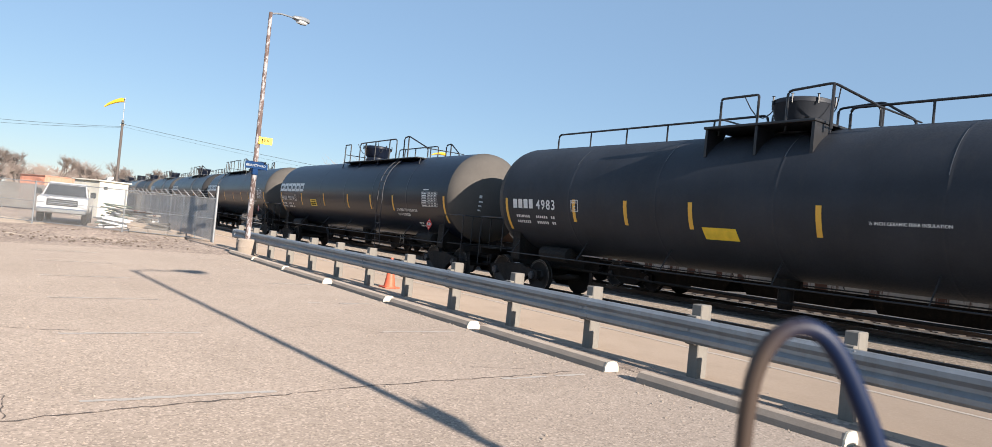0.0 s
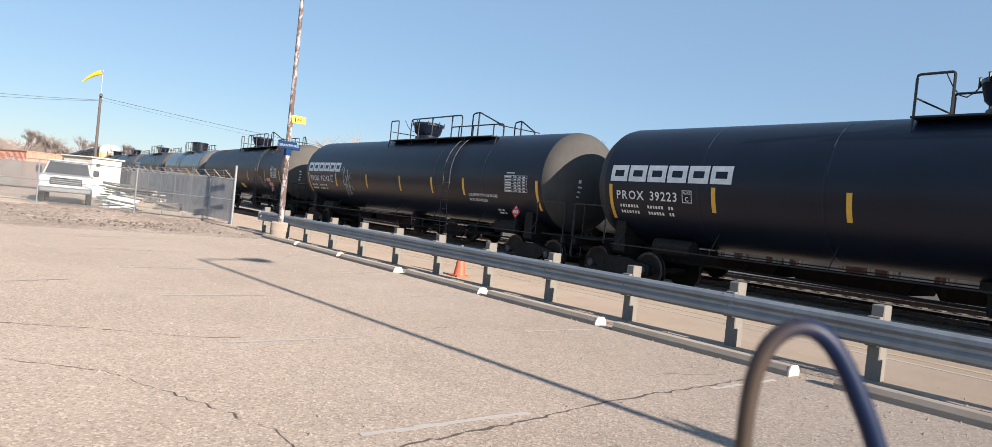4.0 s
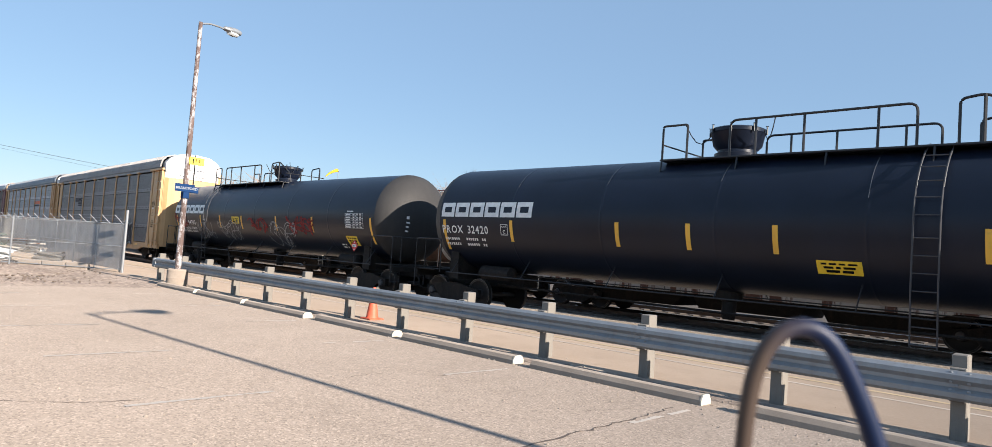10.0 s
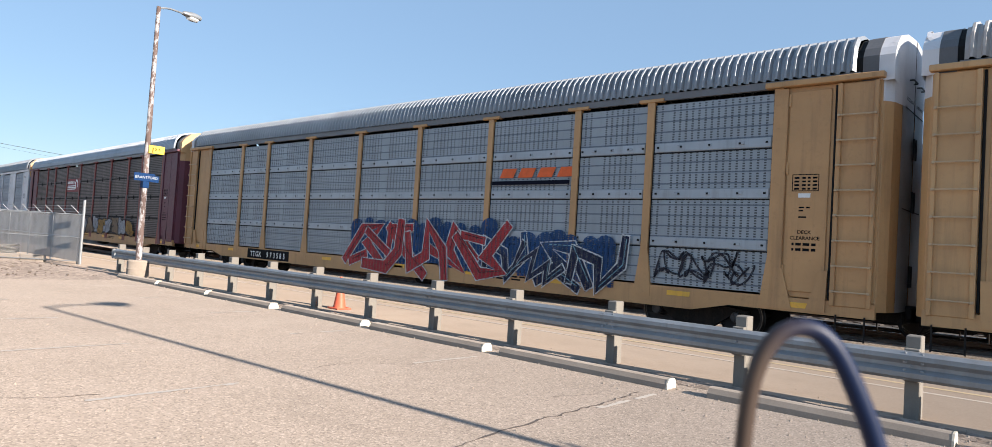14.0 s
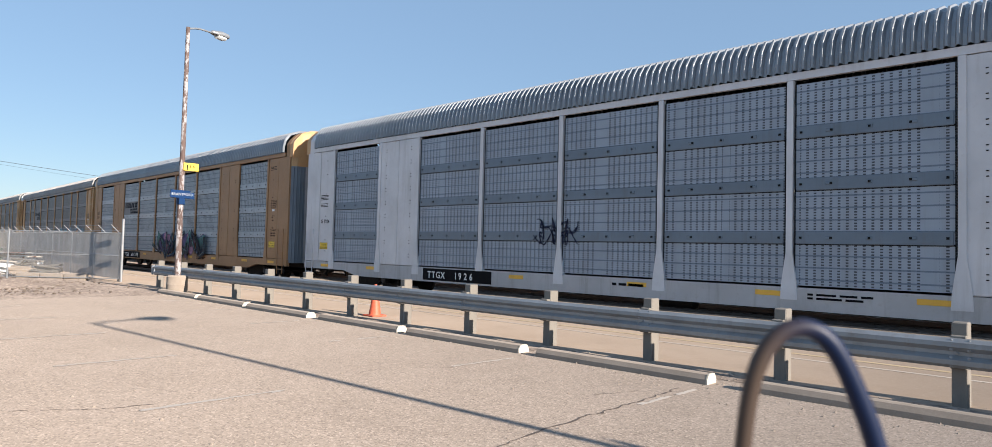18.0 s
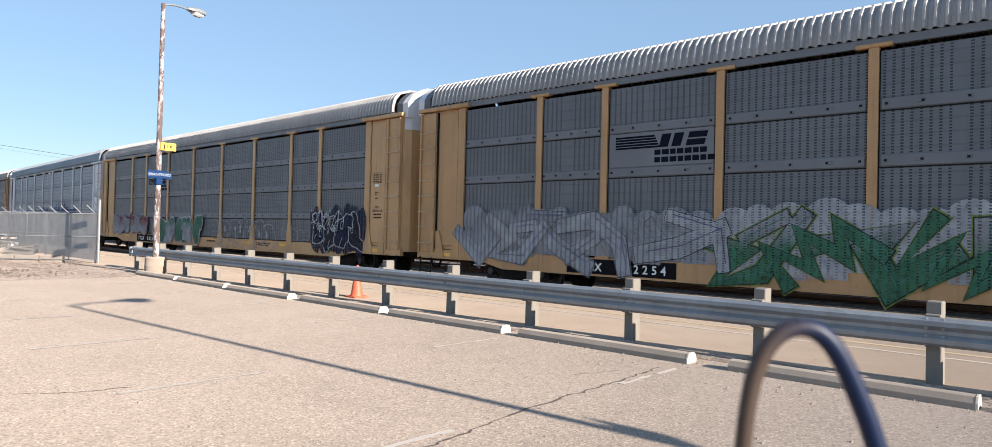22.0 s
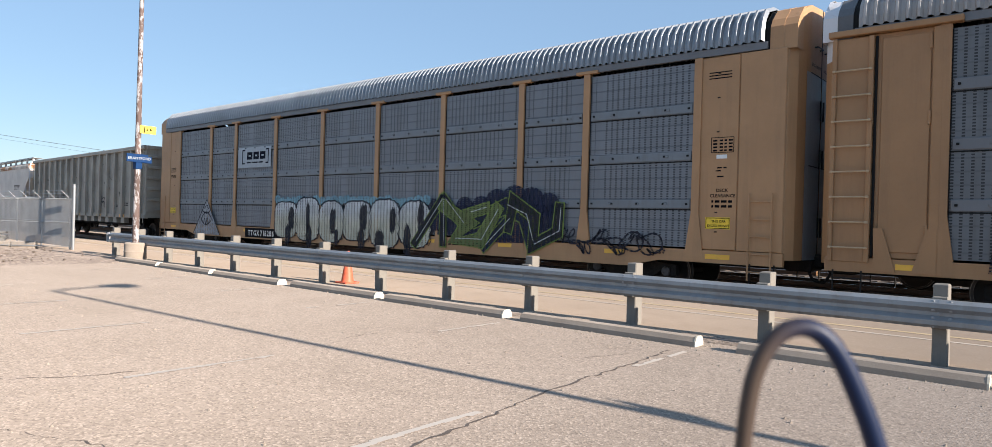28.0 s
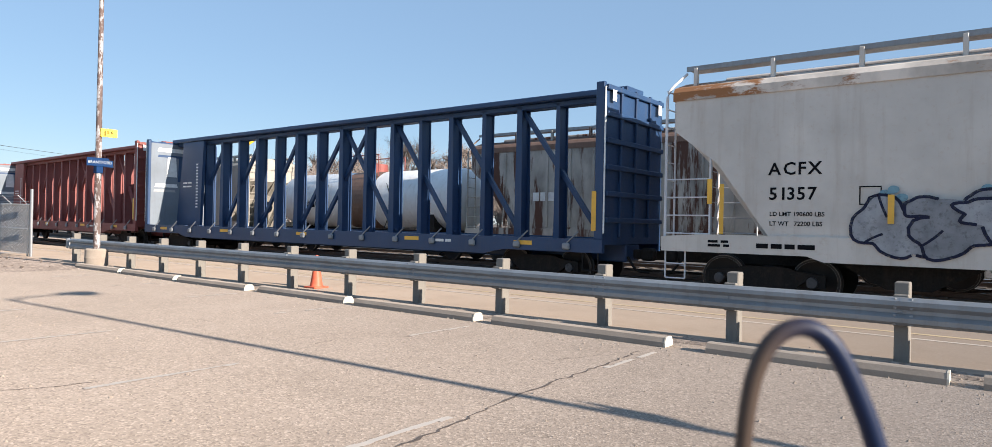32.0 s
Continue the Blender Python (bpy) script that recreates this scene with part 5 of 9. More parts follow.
    for y in (-0.95, 0.95):
        for r in rails:
            bm = bmesh.new()
            if len(r) == 2:
                tube(bm, bent([(r[0], y, top - 0.12), (r[0], y, H), (r[1], y, H), (r[1], y, top - 0.12)], 0.16 if r[1] - r[0] > 1 else 0.06), 0.026)
                if r[1] - r[0] > 1.5:
                    for k in (0.16, 0.44, 0.82):
                        x = r[0] + (r[1] - r[0]) * k
                        tube(bm, [(x, y, top - 0.12), (x, y, H)], 0.026)
            elif len(r) == 3:
                tube(bm, bent([(r[0], y, top - 0.12), (r[0], y, H), (r[1], y, H + 0.05), (r[2], y * 0.72, top + 0.24), (r[2], y * 0.72, top - 0.10)], 0.10), 0.026)
                tube(bm, [(r[1], y, top - 0.14), (r[1], y, H + 0.05)], 0.03)
            elif y < 0:
                yy = y * 0.45
                tube(bm, bent([(r[0], yy, top - 0.14), (r[0], yy, top + 0.34), (r[1], yy, top + 0.34), (r[1], yy, top - 0.14)], 0.12), 0.026)
                for k in range(1, 5):
                    x = r[0] + (r[1] - r[0]) * k / 5
                    tube(bm, [(x, yy, top - 0.14), (x, yy, top + 0.34)], 0.022)
            if len(r) < 4 or y < 0:
                part("handrail", bm, M["tubeblack"], car)
    for x in (low, high):
        part("cross_rail", tube(bmesh.new(), [(x, -0.9, top + 0.24), (x, 0.9, top + 0.24)], 0.018), M["tubeblack"], car)
    for s in (-1, 1):
        bm = bmesh.new()
        tube(bm, [(dome + s * (0.60 + 0.09 * k), -0.1 * k, top + 0.62 - 0.35 * math.sin(k * 0.63) + 0.03 * k) for k in range(6)], 0.012, 4)
        part("lid_chain", bm, M["tubeblack"], dm)
    if platform:
        p0, p1 = platform
        part("platform", bbox(bmesh.new(), p0, p1, -1.28, 1.28, top - 0.03, top + 0.02, 0.008), M["tubeblack"], car)
        for x in (p0 + 0.06, (p0 + p1) / 2, p1 - 0.06):
            for y in (-1, 1):
                part("platform_bracket", extrude_x(bmesh.new(), [(y * 1.24, top - 0.03), (y * 1.24, top - 0.62), (y * 0.72, top - 0.22), (y * 0.62, top - 0.03)], x - 0.03, x + 0.03), M["tubeblack"], car)
    for x in seams[1:-1]:
        bm = bmesh.new()
        rect(bm, put, x - 0.007, x + 0.007, 3.10 if x > 0 else 3.5, 3.92, 0.008, 8)
        part("weld_seam", bm, M["weld"], car)
    if ladder is not None:
        bm = bmesh.new()
        for x in (ladder - 0.2, ladder + 0.2):
            tube(bm, [Vector(put(x, ZC + R * math.sin(radians(a)), 0.10)) for a in range(66, -1, -6)] + [(x, -R - 0.10, 1.6), (x, -R - 0.02, 0.55)], 0.016)
        for a in (60, 48, 37, 26, 15, 4):
            z = ZC + R * math.sin(radians(a))
            tube(bm, [put(ladder - 0.2, z, 0.10), put(ladder + 0.2, z, 0.10)], 0.012)
        for z in (2.4, 2.1, 1.8, 1.5, 1.2, 0.9, 0.6):
            tube(bm, [(ladder - 0.2, -R - 0.08, z), (ladder + 0.2, -R - 0.08, z)], 0.012)
        part("ladder", bm, M["ladder"], car)
    # markings
    if logo:
        for k in range(6):
            bm = bmesh.new()
            x = (number_x - 0.2 if logo_x is None else logo_x) + k * 0.60
            outline_rect(bm, put, x, x + 0.55, 2.66, 3.07, 0.125)
            part("company_mark", bm, M["white"], car, "white block shape")
    if number:
        k = numsize / 0.30
        if mark:
            digits = lettering(car, put, mark, number_x, numz, numsize, M["white"], name="reporting_mark") + 0.15 * k
        else:
            bm = bmesh.new()
            bars(bm, put, number_x, numz + 0.01, (0.15 * k, 0.15 * k, 0.15 * k, 0.14 * k), 0.21 * k, gap=0.05 * k)
            part("reporting_mark", bm, M["white"], car)
            digits = number_x + 0.86 * k
        lettering(car, put, number, digits, numz, numsize, M["white"], label="white stencilled car number")
        for q in range(2):
            z = numz - 0.20 * k - 0.145 * q
            if weights:
                lettering(car, put, weights[q], number_x + 0.05, z, 0.14, M["white"])
            else:
                bm = bmesh.new()
                bars(bm, put, number_x + 0.1, z, (0.05, 0.06, 0.04, 0.07, 0.05, 0.05, 0.06), 0.07, gap=0.035)
                bars(bm, put, number_x + 0.98, z, (0.06, 0.05, 0.05, 0.06, 0.05, 0.06), 0.07, gap=0.03)
                bars(bm, put, number_x + 1.62, z, (0.05, 0.06), 0.07, gap=0.03)
                part("weight_stencil", bm, M["white"], car)
        bx = number_x + 2.05 * k if box_x is None else box_x
        bm = bmesh.new()
        outline_rect(bm, put, bx, bx + 0.27, numz - 0.02, numz + 0.27, 0.018)
        part("plate_box", bm, M["white"], car)
        lettering(car, put, "C", bx + 0.08, numz + 0.02, 0.14, M["white"])
        lettering(car, put, "PLATE", bx + 0.03, numz + 0.18, 0.07, M["white"])
    if texts:
        lettering(car, put, "LIQUEFIED PETROLEUM GAS", half - 3.75, 2.02, 0.125, M["white"])
        lettering(car, put, "NON-ODORIZED", half - 3.75, 1.86, 0.125, M["white"])
    bm = bmesh.new()
    x0 = half - 1.75
    outline_rect(bm, put, x0, x0 + 1.1, 2.22, 2.72, 0.012, 0.007)
    for k in range(1, 6):
        rect(bm, put, x0, x0 + 1.1, 2.22 + 0.083 * k, 2.228 + 0.083 * k, 0.007, 1)
    for k in (0.45, 0.66, 0.88):
        rect(bm, put, x0 + k, x0 + k + 0.01, 2.22, 2.72, 0.007)
    for k in range(6):
        bars(bm, put, x0 + 0.05, 2.242 + 0.083 * k, (0.3,), 0.035, 0.007)
        bars(bm, put, x0 + 0.5, 2.242 + 0.083 * k, (0.1, 0.1, 0.1), 0.035, 0.007, 0.1)
    part("data_table", bm, M["white"], car, "white ruled inspection table")
    bm = bmesh.new()
    bars(bm, put, x0 + 0.1, 2.78, (0.4,), 0.035)
    bars(bm, put, half - 2.4, 1.62, (0.16, 0.1), 0.05)
    bars(bm, put, half - 2.4, 1.53, (0.22, 0.08), 0.05)
    part("stencil", bm, M["white"], car)
    # hazard placard
    hz = new("placard")
    hz.parent = car
    hz["label"] = "red diamond hazard placard"
    bm = bmesh.new()
    px0, pz = half - 1.05, 1.62
    q = -1.50
    v = [bm.verts.new(p) for p in ((px0 - 0.2, q, pz), (px0, q, pz - 0.2), (px0 + 0.2, q, pz), (px0, q, pz + 0.2), (px0 - 0.2, q + 0.012, pz), (px0, q + 0.012, pz - 0.2), (px0 + 0.2, q + 0.012, pz), (px0, q + 0.012, pz + 0.2))]
    for f in ((0, 1, 2, 3), (7, 6, 5, 4), (0, 4, 5, 1), (1, 5, 6, 2), (2, 6, 7, 3), (3, 7, 4, 0)):
        bm.faces.new([v[i] for i in f])
    part("plate", bm, M["red"], hz)
    bm = bmesh.new()
    rect(bm, flat(1.50), px0 - 0.115, px0 + 0.115, pz - 0.045, pz + 0.045, 0.003, 1)
    for k in (0, 1):
        rect(bm, flat(1.50), px0 - 0.03, px0 + 0.03, pz - 0.135 + k * 0.24, pz - 0.105 + k * 0.24, 0.003, 1)
    part("white_band", bm, M["white"], hz)
    lettering(hz, flat(1.50), "1075", px0 - 0.105, pz - 0.033, 0.095, M["ink"], 0.005)
    bm = bmesh.new()
    tube(bm, [(px0, q + 0.02, pz - 0.2), (px0, q + 0.02, 1.0)], 0.015)
    part("holder", bm, M["tubeblack"], hz)
    # marks on the lit end
    bm = bmesh.new()
    for k, (w, h) in enumerate(((0.7, 0.10), (0.4, 0.05), (0.55, 0.05), (0.5, 0.05))):
        z = 2.62 - k * 0.14
        xx = half + 0.80 * math.sqrt(max(0, 1 - ((z - ZC) ** 2 + 0.5) / R ** 2)) + 0.015
        v = [bm.verts.new(p) for p in ((xx, -0.72, z), (xx + 0.05, -0.72 + w, z), (xx + 0.05, -0.72 + w, z + h), (xx, -0.72, z + h))]
        bm.faces.new(v)
    part("end_marks", bm, M["white"], car)
    return car


# ---- autoracks ----
POSTS = (-13.35, -11.75, -9.0, -7.05, -4.25, -1.42, 1.42, 4.25, 7.05, 9.0, 11.75, 13.35)


def roof_profile(hw=1.50):
    return [(-hw, 5.13), (-hw, 5.30), (-hw + 0.07, 5.55), (-hw + 0.24, 5.76), (-0.85, 5.90), (0, 5.97), (0.85, 5.90), (hw - 0.24, 5.76), (hw - 0.07, 5.55), (hw, 5.30), (hw, 5.13)]


def corrugated_roof(x0, x1, pitch=0.166, depth=0.062):
    bm = bmesh.new()
    prof = roof_profile()
    n = int((x1 - x0) / pitch)
    step = (x1 - x0) / n
    rings = []
    for i in range(n):
        a = x0 + i * step
        for dx, d in ((0.0, 0.0), (0.34, 0.0), (0.52, depth), (0.74, depth)):
            rings.append([bm.verts.new((a + dx * step, y * (1 + d / 1.5), z + (d if 1 < j < 9 else d * 0.3))) for j, (y, z) in enumerate(prof)])
    rings.append([bm.verts.new((x1, y, z)) for y, z in prof])
    for a, b in zip(rings, rings[1:]):
        for j in range(len(prof) - 1):
            bm.faces.new((a[j], a[j + 1], b[j + 1], b[j]))
    return bm


def side_ladder(car, x, y, z0, z1, w, material, s=1, rungs=9):
    bm = bmesh.new()
    for d in (-w / 2, w / 2):
        tube(bm, [(x + d, y, z0), (x + d, y, z1)], 0.018)
    for k in range(rungs):
        z = z0 + (z1 - z0) * (k + 0.5) / rungs
        tube(bm, [(x - w / 2, y - 0.02 * s, z), (x + w / 2, y - 0.02 * s, z)], 0.013)
    part("ladder", bm, M[material], car)


def autorack(label, frame="tan", screen="screen_dark", band="band_dark", roof="roof_old", sill=None, caps=True, solid_bays=(), endcol=None, endtop="carwhite", clam=None, louvre=False, number="", plate=True, plate_x=-7.9, newer=False, plainends=False, bare=False, tight=False, lead=0.0, trail=0.0):
    L, HW = 13.55, 1.50
    car = thing("autorack_car", label, "autorack", group="cars of the passing train")
    sill, endcol = sill or frame, endcol or frame
    bm = bmesh.new()
    for y in (-1, 1):
        a, b = sorted((y * (HW - 0.12), y * HW))
        prism(bm, [(-L - trail, 0.72), (-L + 2.6, 0.72), (-L + 3.4, 0.55), (L - 3.4, 0.55), (L - 2.6, 0.72), (L + lead, 0.72), (L + lead, 0.98), (-L - trail, 0.98)], a, b)
    box(bm, -L + 0.1, L - 0.1, -HW + 0.13, HW - 0.13, 0.86, 0.97)
    part("side_sill", bm, M[sill], car)
    bm = bmesh.new()
    bbox(bm, -L + 0.2, L - 0.2, -0.35, 0.35, 0.62, 0.85, 0.03)
    for x in (-8, -4, 0, 4, 8):
        bbox(bm, x - 0.08, x + 0.08, -1.35, 1.35, 0.62, 0.85, 0.02)
    tube(bm, [(-9, -0.9, 0.52), (9, -0.9, 0.52)], 0.03)
    lathe(bm, [(0.05, -0.5), (0.2, -0.45), (0.2, 0.45), (0.05, 0.5)], "x", 12, (1.5, -0.8, 0.55))
    part("underframe", bm, M["gear"], car)
    bm = bmesh.new()
    box(bm, -L + 0.25, L - 0.25, -HW + 0.12, HW - 0.12, 2.75, 2.83)
    part("deck", bm, M["gear"], car)
    rise = 1.12 if newer else 0.95 if roof == "roof_old" else 1.0
    bm = corrugated_roof(-L - trail + 0.46, L + lead - 0.46)
    for v in bm.verts:
        v.co.z = 5.13 + (v.co.z - 5.13) * rise
    part("roof", bm, M[roof], car, "ribbed steel roof")
    # top rail under the eaves
    bm = bmesh.new()
    for y in (-1, 1):
        a, b = sorted((y * (HW - 0.10), y * (HW - 0.005)))
        box(bm, -L + 0.4, L - 0.4, a, b, 4.98, 5.125)
    part("top_rail", bm, M["band_dark" if not newer else frame], car)
    # bays
    for i in range(1, 10):
        x0, x1 = POSTS[i], POSTS[i + 1]
        w = x1 - x0 - 0.2
        for y in (-1, 1):
            is_solid = i in solid_bays
            bm = bmesh.new()
            a, b = sorted((y * (HW - 0.09), y * (HW - 0.045)))
            if is_solid:
                bbox(bm, x0 + 0.02, x1 - 0.02, *sorted((y * (HW - 0.09), y * (HW - 0.012))), 0.99, 4.97, 0.02)
                box(bm, (x0 + x1) / 2 - 0.012, (x0 + x1) / 2 + 0.012, *sorted((y * (HW - 0.012), y * (HW - 0.002))), 1.0, 4.96)
                sp = part("solid_panel", bm, M[frame], car)
                for xx in (x0 + 0.34, x1 - 0.34):
                    bm = bmesh.new()
                    for k in range(9):
                        z = 1.25 + 0.42 * k
                        for d in (0.0, 0.09):
                            bbox(bm, xx - 0.022, xx + 0.022, *sorted((y * (HW - 0.012), y * (HW - 0.002))), z + d, z + d + 0.02, 0.004)
                    tagged(part("bolt_row", bm, M["gear"], sp), kind="stuff")
                continue
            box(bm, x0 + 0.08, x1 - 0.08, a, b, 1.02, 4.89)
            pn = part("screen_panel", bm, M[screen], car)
            for z in () if louvre else (1.93, 2.95, 3.95):
                bm = bmesh.new()
                h = 0.10 if not newer else 0.12
                bbox(bm, x0 + 0.12, x1 - 0.12, *sorted((y * (HW - 0.05), y * (HW - 0.022))), z - h, z + h, 0.015)
                for k in (0.25, 0.5, 0.75):
                    bbox(bm, x0 + (x1 - x0) * k - 0.05, x0 + (x1 - x0) * k + 0.05, *sorted((y * (HW - 0.05), y * (HW - 0.008))), z - 0.03, z + 0.03, 0.01)
                part("rib", bm, M[band], pn)
            for z in (1.93, 2.95, 3.95) if louvre else ():
                bm = bmesh.new()
                box(bm, x0 + 0.1, x1 - 0.1, *sorted((y * (HW - 0.05), y * (HW - 0.035))), z - 0.025, z + 0.025)
                bbox(bm, (x0 + x1) / 2 - 0.04, (x0 + x1) / 2 + 0.04, *sorted((y * (HW - 0.05), y * (HW - 0.015))), z - 0.09, z + 0.09, 0.01)
                part("rib", bm, M[band], pn)
            if louvre:
                for z in (1.93, 2.95, 3.95):
                    for xx in (x0 + 0.125, x1 - 0.125):
                        part("hinge_eye", bbox(bmesh.new(), xx - 0.028, xx + 0.028, *sorted((y * (HW - 0.05), y * (HW + 0.0))), z - 0.11, z + 0.11, 0.012), M["weld"], pn)
            if y < 0 and not louvre:
                # dark hinge dots and panel edges, plus painted shade strips under each rib
                bm = bmesh.new()
                for z in (1.93, 2.95, 3.95):
                    box(bm, x0 + 0.09, x1 - 0.09, -HW + 0.036, -HW + 0.05, z - 0.135, z - 0.112)
                    for k in (0.04, 0.25, 0.5, 0.75, 0.96):
                        xx = x0 + 0.1 + (x1 - x0 - 0.2) * k
                        box(bm, xx - 0.022, xx + 0.022, -HW + 0.005, -HW + 0.03, z - 0.02, z + 0.02)
                box(bm, x0 + 0.085, x0 + 0.105, -HW + 0.036, -HW + 0.05, 1.03, 4.89)
                box(bm, x1 - 0.105, x1 - 0.085, -HW + 0.036, -HW + 0.05, 1.03, 4.89)
                part("hinge_and_shade_line", bm, M["gap"], pn)
    for i in range(1, 11):
        x = POSTS[i]
        for y in (-1, 1):
            bm = bmesh.new()
            a, b = sorted((y * (HW - 0.1), y * (HW + 0.01)))
            w0, w1 = (0.085, 0.20) if not newer else (0.06, 0.16)
            zb = 1.75 if not newer else 1.65
            prism(bm, [(x - w1, 0.74), (x + w1, 0.74), (x + w1 * 0.92, 1.0), (x + w0, zb), (x + w0, 4.97), (x - w0, 4.97), (x - w0, zb), (x - w1 * 0.92, 1.0)], a, b)
            if caps and 1 < i < 10:
                bbox(bm, x - 0.30, x + 0.30, *sorted((y * (HW - 0.1), y * (HW + 0.03))), 4.955, 5.03, 0.01)
            part("side_post", bm, M[frame], car)
    # end bays, doors and ladders
    for s in (-1, 1):
        L = 13.55 + (lead if s > 0 else trail)
        for y in (-1, 1):
            ys = lambda a, b: sorted((y * (HW + a), y * (HW + b)))
            xs = sorted((s * 11.77, s * (L - 0.02)))
            part("end_panel", bbox(bmesh.new(), *xs, *ys(-0.10, -0.045), 0.99, 4.97, 0.015), M[endcol], car)
            if newer or plainends:
                leaf = part("access_panel", bbox(bmesh.new(), *sorted((s * 11.80, s * 12.62)), *ys(-0.045, -0.02), 1.0, 4.95, 0.01), M[endcol], car)
                part("corner_panel", bbox(bmesh.new(), *sorted((s * 12.64, s * (L - 0.02))), *ys(-0.045, -0.012), 0.99, 4.96, 0.012), M[endcol], car)
                bm = bmesh.new()
                for z in (1.35, 1.75, 2.6, 3.4, 4.1, 4.6):
                    bbox(bm, s * 12.2 - 0.03, s * 12.2 + 0.03, *ys(-0.02, -0.012), z, z + 0.022, 0.004)
                part("panel_bolts", bm, M["gear"], leaf)
                side_ladder(car, s * (L - 0.43), y * (HW + 0.06), 0.42, 2.15, 0.44, endcol, y, 5)
            else:
                part("end_post", bbox(bmesh.new(), *sorted((s * 11.77, s * 11.93)), *ys(-0.045, 0.012), 0.99, 4.96, 0.015), M[endcol], car)
                leaf = part("access_door", bbox(bmesh.new(), *sorted((s * 11.955, s * 12.70)), *ys(-0.045, -0.02), 1.10, 4.88, 0.012), M[endcol], car)
                for z in (1.35, 3.3, 4.6):
                    part("hinge", bbox(bmesh.new(), *sorted((s * 11.94, s * 11.985)), *ys(-0.02, 0.008), z, z + 0.24, 0.008), M[endcol], leaf)
                for xa, xb, ta, tb in ((11.80, 12.16, 11.80, 11.93), (12.40, 12.74, 12.62, 12.74)):
                    part("foot_gusset", prism(bmesh.new(), [(s * xa, 0.76), (s * xb, 0.76), (s * (tb + 0.02), 1.52), (s * ta, 1.52)], *ys(-0.02, 0.022)), M[endcol], car)
                part("seal_strip", bbox(bmesh.new(), *sorted((s * (L - 0.785), s * (L - 0.745))), *ys(-0.045, 0.0), 1.0, 4.93, 0.005), M["gap"], car)
                back = part("ladder_panel", bbox(bmesh.new(), *sorted((s * (L - 0.73), s * (L - 0.06))), *ys(-0.045, 0.018), 0.90, 4.94, 0.012), M[endcol], car)
                if not bare:
                    for xa, xb in ((L - 0.73, L - 0.65), (L - 0.13, L - 0.06)):
                        part("stile", bbox(bmesh.new(), *sorted((s * xa, s * xb)), *ys(0.018, 0.065), 0.90, 4.94, 0.008), M[endcol], back)
                    for k in range(8):
                        z = 1.16 + 0.455 * k
                        rung = part("rung", tube(bmesh.new(), [(s * (L - 0.72), y * (HW + 0.10), z), (s * (L - 0.07), y * (HW + 0.10), z)], 0.016, 6), M["rung"], back)
                        for xa in (L - 0.69, L - 0.095):
                            part("bolt", bbox(bmesh.new(), s * xa - 0.022, s * xa + 0.022, *ys(0.065, 0.12), z - 0.022, z + 0.022, 0.006), M["rung"], rung)
            if caps and not plainends:
                part("header_beam", bbox(bmesh.new(), *sorted((s * 11.50, s * (L + 0.02))), *ys(-0.10, 0.085), 4.975, 5.085, 0.012), M[endcol], car)
            bm = bmesh.new()
            for k in (0.33, 0.6):
                tube(bm, [(s * (L - 0.62), y * (HW + 0.02), k), (s * (L - 0.15), y * (HW + 0.02), k)], 0.016)
            for d in (0.62, 0.15):
                tube(bm, [(s * (L - d), y * (HW + 0.02), 0.30), (s * (L - d), y * (HW + 0.02), 0.75)], 0.016)
            part("stirrup_step", bm, M["gear"], car)
        # gabled hood over the end doors, with a dark seal towards the roof
        gable = [(-1.46, 4.94), (-1.46, 5.40), (-1.36, 5.56), (-1.10, 5.80), (-0.75, 5.92), (0.0, 5.99), (0.75, 5.92), (1.10, 5.80), (1.36, 5.56), (1.46, 5.40), (1.46, 4.94)]
        top = frame if newer or plainends else "hood"
        for nm, xa, xb, k, mt in (("seal_strip", -0.47, -0.33, 0.985, "gap"), ("end_hood", -0.36, -0.10, 1.0, top), ("hood_edge", -0.10, 0.15, 0.995, endtop)):
            bm = bmesh.new()
            rr = [[bm.verts.new((s * (L + d), py * k, 4.94 + (pz - 4.94) * k * (1 + (rise - 1) * 0.8))) for py, pz in gable] for d in (xa, xb)]
            for g in range(len(gable) - 1):
                bm.faces.new((rr[0][g], rr[0][g + 1], rr[1][g + 1], rr[1][g]))
            bm.faces.new(rr[0])
            bm.faces.new(rr[1][::-1])
            part(nm, bm, M[mt], car)
        for y in (-1, 1):
            # two-leaf end doors: a flat inner leaf and a corner leaf that bows round to the side
            pts = [(0.035, 0.20, 5.98), (0.75, 0.195, 5.91), (0.92, 0.18, 5.85), (1.25, 0.12, 5.66), (1.41, 0.0, 5.45), (1.46, -0.10, 5.38)]
            for nm, lo, hi, z0, z1, mt in (("corner_leaf", 2, 6, 0.85, 4.58, "lining" if newer else clam or endcol), ("end_door", 0, 3, 0.85, 4.58, "dirtywhite" if newer else clam or "enddoor"), ("corner_top", 2, 6, 4.58, None, endtop), ("door_top", 0, 3, 4.58, None, endtop)):
                bm = bmesh.new()
                lip = 0.004 if nm.endswith("door") else 0.0
                f = [bm.verts.new((s * (L + d + lip), y * yy, z0)) for yy, d, zt in pts[lo:hi]]
                g = [bm.verts.new((s * (L + d + lip), y * yy, z1 or zt)) for yy, d, zt in pts[lo:hi]]
                h = [bm.verts.new((s * (L + d - 0.06), y * yy, z1 or zt)) for yy, d, zt in pts[lo:hi]]
                for q in range(len(f) - 1):
                    bm.faces.new((f[q], f[q + 1], g[q + 1], g[q]))
                    bm.faces.new((g[q], g[q + 1], h[q + 1], h[q]))
                dr = part(nm, bm, M[mt], car)
